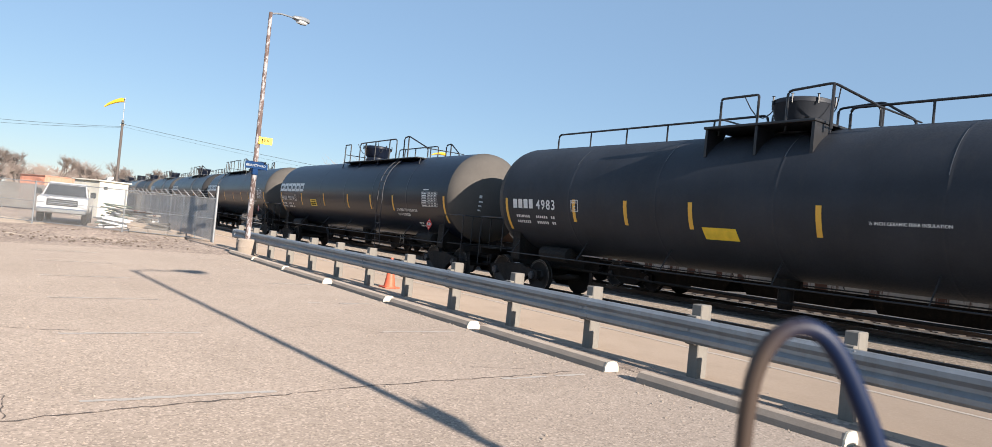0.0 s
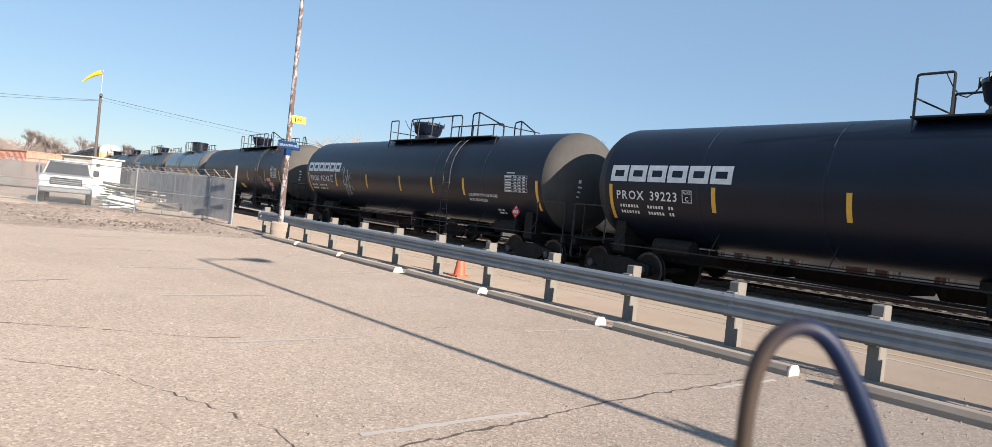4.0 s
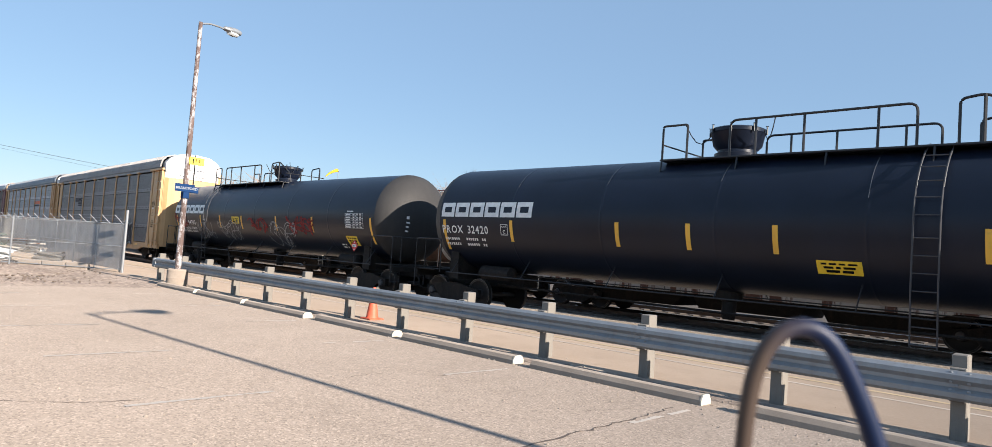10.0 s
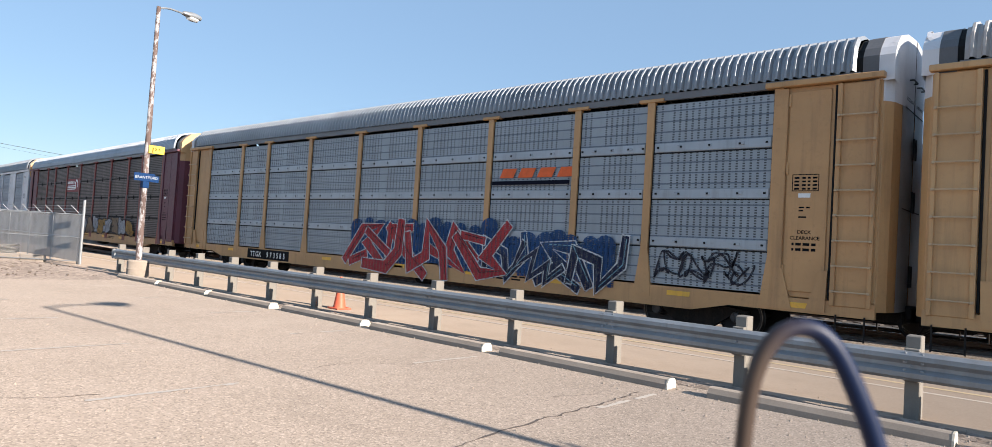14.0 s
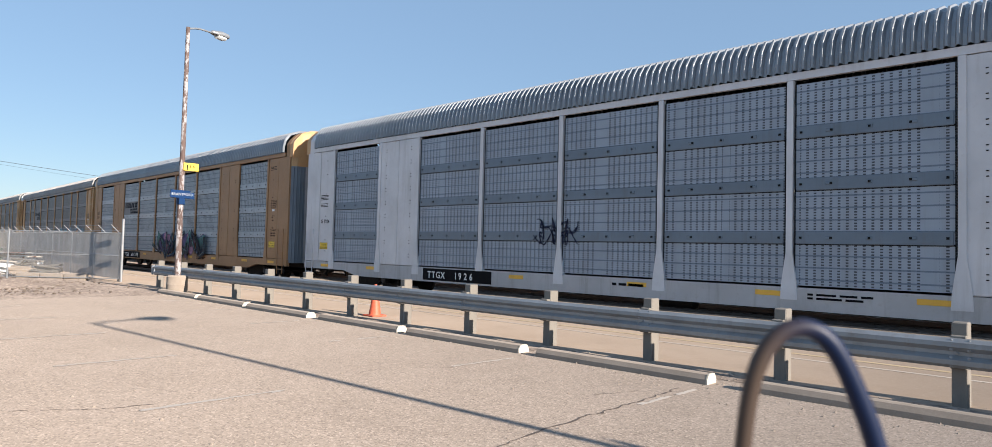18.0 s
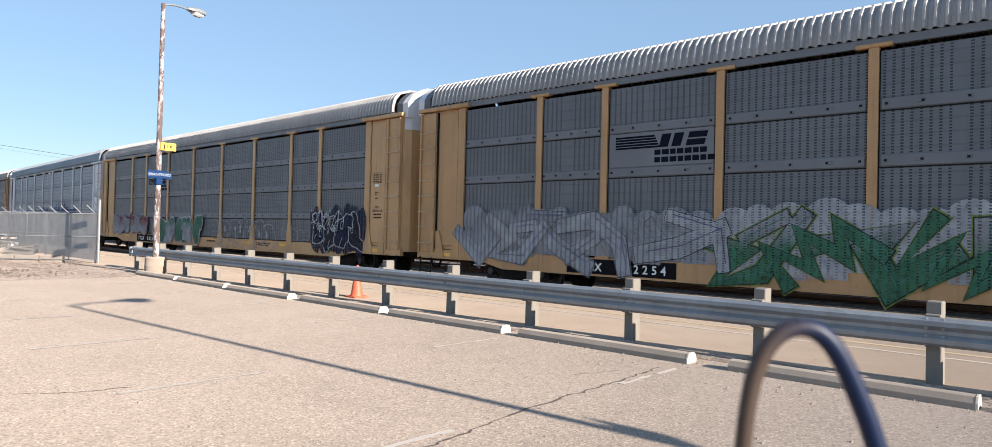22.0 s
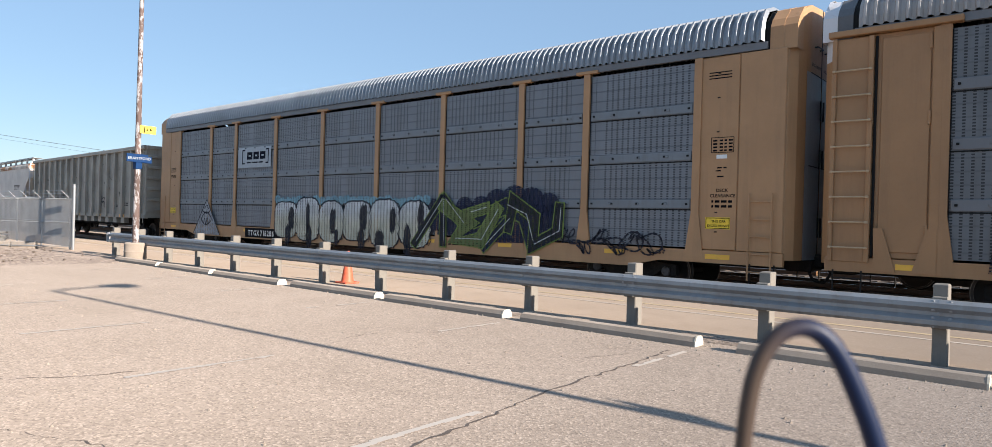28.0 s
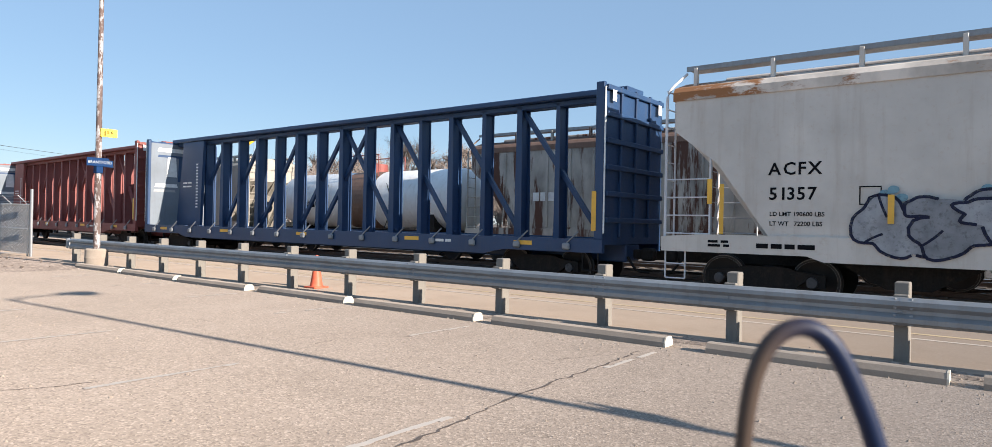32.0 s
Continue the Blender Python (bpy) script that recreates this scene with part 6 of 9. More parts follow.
                if nm == "corner_leaf" and newer:
                    for yy, d in ((1.0, 0.165), (1.12, 0.145), (1.25, 0.12), (1.35, 0.05)):
                        part("rib", bbox(bmesh.new(), *sorted((s * (L + d - 0.03), s * (L + d + 0.022))), *sorted((y * (yy - 0.02), y * (yy + 0.02))), 0.9, 4.52, 0.006), M["lining"], dr)
                if nm == "end_door":
                    for z in (1.5, 2.9, 3.9):
                        part("lock_bar", tube(bmesh.new(), [(s * (L + 0.23), y * 0.09, z - 0.2), (s * (L + 0.23), y * 0.09, z + 0.2)], 0.02), M["tubeblack"], dr)
                    for z in (2.72, 4.57):
                        part("lap_line", bbox(bmesh.new(), *sorted((s * (L + 0.203), s * (L + 0.209))), *sorted((y * 0.05, y * 0.74)), z, z + 0.02, 0.002), M["gear"], dr)
                if nm == "door_top":
                    part("grab_bar", tube(bmesh.new(), bent([(s * (L + 0.20), y * 0.16, 5.12), (s * (L + 0.27), y * 0.16, 5.12), (s * (L + 0.27), y * 0.52, 5.12), (s * (L + 0.20), y * 0.52, 5.12)], 0.05), 0.014), M["tubeblack"], dr)
                    if s > 0 and not newer:
                        lettering(dr, (lambda u, z, off: (L + 0.205 + off, u, z)) if y < 0 else (lambda u, z, off: (L + 0.205 + off, u, z)), "EXCESS HEIGHT", -0.72 if y < 0 else 0.10, 4.72, 0.085, M["ink"])
        part("door_gap", bbox(bmesh.new(), *sorted((s * (L + 0.10), s * (L + 0.196))), -0.034, 0.034, 0.85, 5.96, 0.004), M["gap"], car)
        bm = bmesh.new()
        bbox(bm, *sorted((s * (L - 0.3), s * (L + 0.22))), -0.4, 0.4, 0.60, 0.84, 0.03)
        part("draft_sill", bm, M["gear"], car)
        coupler(car, s * (L + 0.1), s, 0.32)
        running_gear(car, s * 10.05)
    put = flat(HW)
    for x in (-12.4, -9.6, -6.3, -3.1, 0.6, 3.6, 6.4, 9.6, 12.0):
        bm = bmesh.new()
        rect(bm, put, x, x + 0.52, 0.80, 0.90, 0.006, 1)
        part("reflector", bm, M["stripe"], car)
    if plate:
        bm = bmesh.new()
        bbox(bm, plate_x - 0.15, plate_x + (2.25 if tight else 2.75), -HW - 0.012, -HW - 0.001, 0.60, 0.95, 0.004)
        pl = part("number_board", bm, M["ink"], car, "black board with white numbers")
        lettering(pl, flat(HW + 0.012), "TTGX", plate_x + 0.07, 0.675, 0.27, M["white"], 0.003, name="reporting_mark")
        if number:
            lettering(pl, flat(HW + 0.012), number if tight else " ".join(number), plate_x + (0.92 if tight else 1.25), 0.675, 0.28 if tight else 0.27, M["white"], 0.003)
    bm = bmesh.new()
    bars(bm, put, 0.2, 0.80, (0.12, 0.2, 0.4), 0.06)
    bars(bm, put, 4.6, 0.84, (0.1, 0.35, 0.3, 0.2), 0.04)
    bars(bm, put, 4.6, 0.77, (0.1, 0.45, 0.3), 0.04)
    tagged(part("stencil", bm, M["ink"], car), kind="stuff")
    e = flat(HW - 0.02)
    bm = bmesh.new()
    outline_rect(bm, e, 12.06, 12.54, 2.98, 3.30, 0.014, 0.004)
    part("stencil_box", bm, M["ink"], car)
    for k in range(4):
        for x, v in ((12.10, 0.09), (12.24, 0.07), (12.34, 0.05), (12.43, 0.08)):
            bm = bmesh.new()
            bars(bm, e, x, 3.01 + k * 0.068, (v,), 0.035, 0.004)
            part("door_stencil", bm, M["ink"], car)
    bm = bmesh.new()
    rect(bm, e, 12.18, 12.40, 2.86, 2.94, 0.004, 1)
    part("label_plate", bm, M["white"], car)
    for z, row in ((2.66, (0.10, 0.07)), (2.60, (0.08,)), (2.48, (0.14,))):
        bm = bmesh.new()
        bars(bm, e, 12.2, z, row, 0.028, 0.004, 0.03)
        part("door_stencil", bm, M["ink"], car)
    lettering(car, e, "DECK", 12.19, 2.18, 0.095, M["ink"], 0.004)
    lettering(car, e, "CLEARANCE", 12.06, 2.07, 0.095, M["ink"], 0.004)
    for z in (1.96, 1.86):
        bm = bmesh.new()
        bars(bm, e, 12.10, z, (0.04, 0.10, 0.12, 0.08), 0.05, 0.004, 0.03)
        part("door_stencil", bm, M["ink"], car)
    if newer or plainends:
        for sx in (-1, 1):
            x = 11.98 if sx > 0 else -12.55
            bm = bmesh.new()
            rect(bm, e, x, x + 0.52, 1.42, 1.66, 0.004, 1)
            nt = part("height_notice", bm, M["signyellow"], car, "yellow notice with black lettering")
            bm = bmesh.new()
            outline_rect(bm, e, x + 0.01, x + 0.51, 1.43, 1.65, 0.012, 0.006)
            part("border", bm, M["ink"], nt)
            lettering(nt, e, "THIS CAR", x + 0.13, 1.555, 0.07, M["ink"], 0.006)
            lettering(nt, e, "EXCESS HEIGHT", x + 0.04, 1.465, 0.065, M["ink"], 0.006)
            for z in (2.95, 3.0, 3.05, 3.2, 3.25, 3.3, 3.35) if sx < 0 else (4.5, 4.56, 4.62):
                bm = bmesh.new()
                rect(bm, e, x, x + 0.48, z, z + 0.022, 0.004, 1)
                part("stencil_line", bm, M["ink"], car)
    return car


def rail_logo(car, x0, z0, material="navy"):
    """Five speed bars, leaning blocks and two rows of short bars on a plain sheet between two ribs."""
    put = flat(1.476)
    part("plain_sheet", bbox(bmesh.new(), -6.92, -4.38, -1.475, -1.45, 3.07, 3.83, 0.004), M["sheet"], car, "plain grey sheet")
    for k in range(5):
        bm = bmesh.new()
        rect(bm, put, x0, x0 + 1.12 - 0.03 * k, z0 + 0.06 * k, z0 + 0.042 + 0.06 * k, 0.004, 1)
        part("speed_bar", bm, M[material], car, "dark horizontal bar")
    for a, b, d in ((1.10, 1.32, 0.30), (1.40, 1.62, 0.30)):
        bm = bmesh.new()
        rect(bm, put, x0 + a, x0 + b, z0, z0 + 0.285, 0.0045 if d > 0 else 0.005, 3, d)
        part("company_mark", bm, M[material], car, "dark leaning block")
    bm = bmesh.new()
    rect(bm, put, x0 + 1.74, x0 + 2.16, z0, z0 + 0.125, 0.004, 2, 0.3)
    rect(bm, put, x0 + 1.79, x0 + 2.21, z0 + 0.16, z0 + 0.285, 0.004, 2, 0.3)
    part("company_mark", bm, M[material], car, "dark leaning block")
    for z, widths in ((z0 - 0.165, (0.15, 0.17, 0.13, 0.15, 0.16, 0.13, 0.15)), (z0 - 0.33, (0.14, 0.17, 0.16, 0.13, 0.15, 0.15, 0.13, 0.16))):
        for k, v in enumerate(widths):
            bm = bmesh.new()
            bars(bm, put, x0 + 1.0 + sum(widths[:k]) + 0.03 * k, z, (v,), 0.115, 0.004)
            part("lettering_bar", bm, M[material], car)


# ---- other freight cars ----
def gondola(label, number=""):
    L, HW = 9.35, 1.55
    car = thing("gondola_car", label, "gondola", group="cars of the passing train")
    bm = bmesh.new()
    for y in (-1, 1):
        box(bm, -L, L, *sorted((y * (HW - 0.06), y * (HW - 0.02))), 1.22, 4.36)
        part("side_wall", bm, M["gondola"], car)
        bm = bmesh.new()
    for s in (-1, 1):
        box(bm, *sorted((s * (L - 0.05), s * L)), -HW + 0.06, HW - 0.06, 1.22, 4.36)
        part("end_wall", bm, M["gondola"], car)
        bm = bmesh.new()
    box(bm, -L, L, -HW + 0.06, HW - 0.06, 1.15, 1.22)
    part("floor_pan", bm, M["gondola"], car)
    bm = bmesh.new()
    for y in (-1, 1):
        bbox(bm, -L - 0.02, L + 0.02, *sorted((y * (HW - 0.10), y * (HW + 0.125))), 4.34, 4.52, 0.02)
    for s in (-1, 1):
        bbox(bm, *sorted((s * (L - 0.1), s * (L + 0.06))), -HW, HW, 4.345, 4.515, 0.02)
    part("top_chord", bm, M["gondola"], car)
    n = 17
    for y in (-1, 1):
        for i in range(n):
            x = -L + 0.55 + (2 * L - 1.1) * i / (n - 1)
            bm = bmesh.new()
            prism(bm, [(x - 0.10, 1.14), (x + 0.10, 1.14), (x + 0.085, 4.34), (x - 0.085, 4.34)], *sorted((y * (HW - 0.02), y * (HW + 0.12))))
            if 2 <= i < n - 2:
                prism(bm, [(x - 0.27, 0.86), (x + 0.27, 0.86), (x + 0.16, 1.26), (x - 0.16, 1.26)], *sorted((y * (HW - 0.18), y * (HW + 0.03))))
            part("side_stake", bm, M["gondola"], car)
        bm = bmesh.new()
        bbox(bm, -L, L, *sorted((y * (HW - 0.14), y * (HW + 0.04))), 1.12, 1.30, 0.015)
        part("side_sill", bm, M["gondola"], car)
    for s in (-1, 1):
        for z in (1.5, 2.0, 2.5, 3.0, 3.5, 4.0):
            bm = bmesh.new()
            bbox(bm, *sorted((s * L, s * (L + 0.10))), -HW + 0.06, HW - 0.06, z - 0.07, z + 0.07, 0.02)
            part("end_rib", bm, M["gondola"], car)
        side_ladder(car, s * (L - 0.28), -HW - 0.07, 0.9, 4.2, 0.42, "gondola", -1, 7)
        bm = bmesh.new()
        for d in (0.05, 0.5):
            tube(bm, [(s * (L - d), -HW - 0.02, 1.2), (s * (L - d + 0.04), -HW - 0.02, 0.45)], 0.02)
        for z in (0.45, 0.8):
            tube(bm, [(s * (L - 0.03), -HW - 0.02, z), (s * (L - 0.48), -HW - 0.02, z)], 0.018)
        bbox(bm, *sorted((s * (L - 2.0), s * (L + 0.25))), -0.4, 0.4, 0.65, 1.15, 0.03)
        part("end_sill", bm, M["gear"], car)
        coupler(car, s * (L + 0.2), s, 0.45)
        running_gear(car, s * (L - 1.9))
    bm = bmesh.new()
    bbox(bm, -L + 2.9, L - 2.9, -0.9, 0.9, 0.72, 1.12, 0.05)
    part("hopper_door", bm, M["gear"], car)
    put = flat(HW - 0.02)
    lettering(car, put, "AIMX", -8.66, 3.48, 0.27, M["ink"], name="reporting_mark")
    lettering(car, put, number, -8.68, 3.03, 0.28, M["ink"], label="black stencilled car number")
    lettering(car, put, "LD LMT", -8.25, 1.74, 0.125, M["ink"])
    lettering(car, put, "LT WT", -8.25, 1.55, 0.125, M["ink"])
    lettering(car, put, "213600", -7.45, 1.74, 0.125, M["ink"])
    lettering(car, put, "72400", -7.40, 1.55, 0.125, M["ink"])
    bm = bmesh.new()
    outline_rect(bm, put, -7.10, -6.78, 3.35, 3.68, 0.018)
    part("plate_box", bm, M["ink"], car)
    lettering(car, put, "C", -7.0, 3.39, 0.15, M["ink"])
    lettering(car, put, "PLATE", -7.07, 3.56, 0.08, M["ink"])
    bm = bmesh.new()
    for x, z in ((5.2, 1.7), (5.2, 1.62), (6.6, 1.8), (6.6, 1.7), (-6.6, 3.2)):
        bars(bm, put, x, z, (0.2, 0.3), 0.05)
    part("stencil", bm, M["ink"], car)
    for x in (-7.7, -4.2, -0.4, 2.9, 6.2, 8.2):
        bm = bmesh.new()
        rect(bm, flat(HW + 0.04), x, x + 0.6, 1.14, 1.27, 0.006, 1)
        part("reflector", bm, M["stripe"], car)
    rng = random.Random(7)
    bm = bmesh.new()
    for k in range(70):
        x, z = rng.uniform(-6.4, 8.6), rng.uniform(1.9, 4.2)
        ribbon(bm, put, [(x, z), (x + rng.uniform(-0.12, 0.12), z + rng.uniform(-0.1, 0.1)), (x + rng.uniform(-0.2, 0.2), z + rng.uniform(-0.18, 0.18))], 0.012, 0.004 + 0.0001 * k)
    part("scrape_marks", bm, M["ink"], car, "dark scuffs and scratches")
    scrawl(car, put, -6.6, -2.6, 1.65, 2.35, "flat_black", 7, 0.022, 31, "thin black scrawled tags")
    scrawl(car, put, 3.1, 3.9, 1.6, 2.2, "flat_black", 2, 0.03, 32, "small black tag")
    return car


def covered_hopper(label, number, m="hopper", passing=True, edge="hoprust", detail=True, L=8.05):
    HW, Z0, ZE = 1.55, 1.30, 4.10
    car = thing("covered_hopper_car", label, "covered hopper", group="cars of the passing train" if passing else "cars standing in the yard")
    # sides with ends that slope in below
    for y in (-1, 1):
        vs = [(-L + 2.1, 1.05), (L - 2.1, 1.05), (L - 0.9, 2.75), (L, 3.45), (L, ZE), (-L, ZE), (-L, 3.45), (-L + 0.9, 2.75)]
        part("side_sheet", prism(bmesh.new(), vs, *sorted((y * (HW - 0.05), y * HW))), M[m], car)
    for s in (-1, 1):
        bm = bmesh.new()
        pts = [(s * (L - 2.1), 1.05), (s * (L - 0.9), 2.75), (s * L, 3.45), (s * L, ZE)]
        for (xa, za), (xb, zb) in zip(pts, pts[1:]):
            bm.faces.new([bm.verts.new(p) for p in ((xa, -HW + 0.05, za), (xb, -HW + 0.05, zb), (xb, HW - 0.05, zb), (xa, HW - 0.05, za))])
        es = part("end_slope", bm, M[m], car)
        for q in (-1.0, -0.5, 0.0, 0.5, 1.0):
            bm = prism(bmesh.new(), [(s * (L - 2.0), 1.08), (s * (L - 0.8), 2.72), (s * L, 3.5), (s * (L + 0.10), 3.5), (s * (L - 0.68), 2.68), (s * (L - 1.86), 1.08)], q - 0.02, q + 0.02)
            part("rib", bm, M[m], es)
    bm = bmesh.new()
    extrude_x(bm, [(-HW - 0.03, ZE - 0.02), (-HW - 0.03, ZE + 0.16), (-HW + 0.05, ZE + 0.26), (-0.9, 4.55), (0, 4.62), (0.9, 4.55), (HW - 0.05, ZE + 0.26), (HW + 0.03, ZE + 0.16), (HW + 0.03, ZE - 0.02)], -L - 0.05, L + 0.05)
    part("roof", bm, M[edge], car, "rust-stained roof and eave")
    bm = bmesh.new()
    for y in (-1, 1):
        bbox(bm, -L + 0.1, L - 0.1, *sorted((y * 0.72, y * 1.25)), 4.78, 4.81, 0.008)
        box(bm, -L + 0.1, L - 0.1, *sorted((y * 1.25, y * 1.27)), 4.74, 4.84)
    part("roof_walk", bm, M["galv"], car, "open grating walkway")
    for k in range(11):
        x = -L + 0.3 + (2 * L - 0.6) * k / 10
        for y in (-1, 1):
            part("walk_bracket", bbox(bmesh.new(), x - 0.04, x + 0.04, *sorted((y * 1.18, y * 1.29)), 4.40, 4.80, 0.008), M[m], car)
    bm = bmesh.new()
    bbox(bm, -L + 0.6, L - 0.6, -0.38, 0.38, 4.60, 4.72, 0.03)
    part("trough_hatch", bm, M[m], car)
    bm = bmesh.new()
    for y in (-1, 1):
        prism(bm, [(-L - 0.25, 0.98), (-L - 0.25, 1.28), (-L + 0.6, 1.34), (L - 0.6, 1.34), (L + 0.25, 1.28), (L + 0.25, 0.98), (L - 2.6, 0.98), (L - 2.9, 0.88), (-L + 2.9, 0.88), (-L + 2.6, 0.98)], *sorted((y * (HW - 0.02), y * (HW + 0.05))))
    part("side_sill", bm, M[m], car)
    for k in (-1, 0, 1):
        bm = bmesh.new()
        x = k * 3.9
        mouth = 0.35 if passing else 1.55
        prism(bm, [(x - (1.6 if passing else 1.94), 1.1), (x + (1.6 if passing else 1.94), 1.1), (x + mouth, 0.42), (x - mouth, 0.42)], -0.95, 0.95)
        part("discharge_hopper", bm, M["gear"], car)
    for s in (-1, 1):
        bm = bmesh.new()
        bbox(bm, *sorted((s * (L - 2.4), s * (L + 0.35))), -0.36, 0.36, 0.70, 1.05, 0.03)
        bbox(bm, *sorted((s * (L - 0.4), s * (L + 0.3))), -HW, HW, 1.0, 1.06, 0.01)
        part("end_sill", bm, M["gear"], car)
        coupler(car, s * (L + 0.3), s, 0.5)
        running_gear(car, s * (L - 1.7))
        for y in (-1, 1):
            bm = bmesh.new()
            yy = y * (HW - 0.02)
            tube(bm, bent([(s * (L + 0.2), yy, 1.1), (s * (L + 0.2), yy, 4.3), (s * (L - 0.1), yy * 0.8, 4.7)], 0.2), 0.03)
            tube(bm, [(s * (L - 0.75), yy, 1.1), (s * (L - 0.75), yy, 2.9)], 0.022)
            for q in range(9):
                z = 1.35 + q * 0.37
                tube(bm, [(s * (L + 0.2), yy, z), (s * (L + 0.2), yy - y * 0.45, z)], 0.014)
                if q < 4:
                    tube(bm, [(s * (L + 0.2), yy, z), (s * (L - 0.75), yy, z)], 0.016)
            tube(bm, [(s * (L + 0.2), yy - y * 0.45, 1.1), (s * (L + 0.2), yy - y * 0.45, 4.4)], 0.022)
            for d in (0.18, -0.25):
                tube(bm, [(s * (L + d), yy, 1.0), (s * (L + d), yy, 0.42)], 0.018)
            for z in (0.42, 0.72):
                tube(bm, [(s * (L + 0.18), yy, z), (s * (L - 0.25), yy, z)], 0.016)
            part("end_ladder", bm, M["carwhite" if passing else m], car)
    bm = bmesh.new()
    lathe(bm, [(0.30, -0.015), (0.30, 0.015)], "x", 18, (L + 0.28, -0.55, 2.1))
    part("brake_wheel", bm, M["tubeblack"], car)
    put = flat(HW)
    if passing:
        bm = bmesh.new()
        for z0, z1, x0 in ((1.35, 2.35, -L + 0.95), (1.35, 2.35, L - 1.05), (1.42, 1.95, -2.3), (1.42, 1.95, 2.2)):
            rect(bm, put, x0, x0 + 0.09, z0, z1)
        part("reflective_stripe", bm, M["stripe"], car)
        bm = bmesh.new()
        for q, row in enumerate(((0.3, 0.12, 0.2, 0.25, 0.1, 0.3), (0.25, 0.2, 0.12, 0.3, 0.15, 0.2), (0.2, 0.3, 0.1, 0.2, 0.3), (0.3, 0.15, 0.2, 0.1, 0.22, 0.15))):
            bars(bm, put, 4.3, 2.95 - 0.085 * q, row, 0.045, 0.006, 0.04)
        part("roof_notice", bm, M["ink"], car)
        lettering(car, put, "ACFX", -6.16, 2.50, 0.33, M["ink"], name="reporting_mark")
        lettering(car, put, number, -6.15, 2.03, 0.33, M["ink"], label="black stencilled car number")
        lettering(car, put, "LD LMT 190600 LBS", -6.13, 1.72, 0.115, M["ink"])
        lettering(car, put, "LT WT   72200 LBS", -6.13, 1.54, 0.115, M["ink"])
        bm = bmesh.new()
        outline_rect(bm, put, -4.60, -4.25, 1.93, 2.26, 0.02)
        part("plate_box", bm, M["ink"], car)
        lettering(car, put, "C", -4.48, 1.97, 0.17, M["ink"])
        bm = bmesh.new()
        bars(bm, flat(HW + 0.05), -6.35, 1.10, (0.22, 0.2, 0.18, 0.3), 0.09, 0.006, 0.05)
        bars(bm, flat(HW + 0.05), -7.3, 1.18, (0.2, 0.15), 0.05)
        bars(bm, flat(HW + 0.05), -7.3, 1.10, (0.25, 0.12), 0.05)
        part("sill_stencils", bm, M["ink"], car)
        for x0, x1, seed in ((-4.6, 0.95, 41), (1.65, 6.6, 43)):
            bubbles(car, flat(HW + 0.055), x0, x1, 0.92, 2.15, ("flat_grey", "flat_pewter", "flat_grey"), "flat_navy", 6, seed=seed, label="grey graffiti with black edges", lw=0.026, squeeze=0.68)
            for k in range(4):
                x = x0 + (x1 - x0) * (0.1 + 0.26 * k)
                bm = bmesh.new()
                for q in range(3):
                    disc(bm, flat(HW + 0.05), x + 0.13 * q - 0.15, 2.12 + 0.08 * math.sin(q * 2.1 + k), 0.09, 0.07, 0.001 + 0.0005 * q)
                part("sprayed_patch", bm, SPRAY["flat_sky"], car)
        for x, z in ((-7.26, 2.2), (-4.09, 1.85), (-1.23, 1.8), (1.2, 1.78), (4.55, 1.76)):
            part("reflector", bbox(bmesh.new(), x - 0.05, x + 0.05, -HW - 0.115, -HW - 0.105, z - 0.25, z + 0.25, 0.003), M["stripe"], car)
    else:
        bm = bmesh.new()
        bars(bm, put, -5.2, 2.3, (0.25, 0.25, 0.25, 0.25), 0.3)
        part("reporting_mark", bm, M["white"], car)
        for k in range(15):
            x = -L + 1.6 + (2 * L - 3.2) * k / 14
            part("side_stake", bbox(bmesh.new(), x - 0.05, x + 0.05, -HW - 0.06, -HW, 1.4, 4.05, 0.012), M[m], car)
    return car


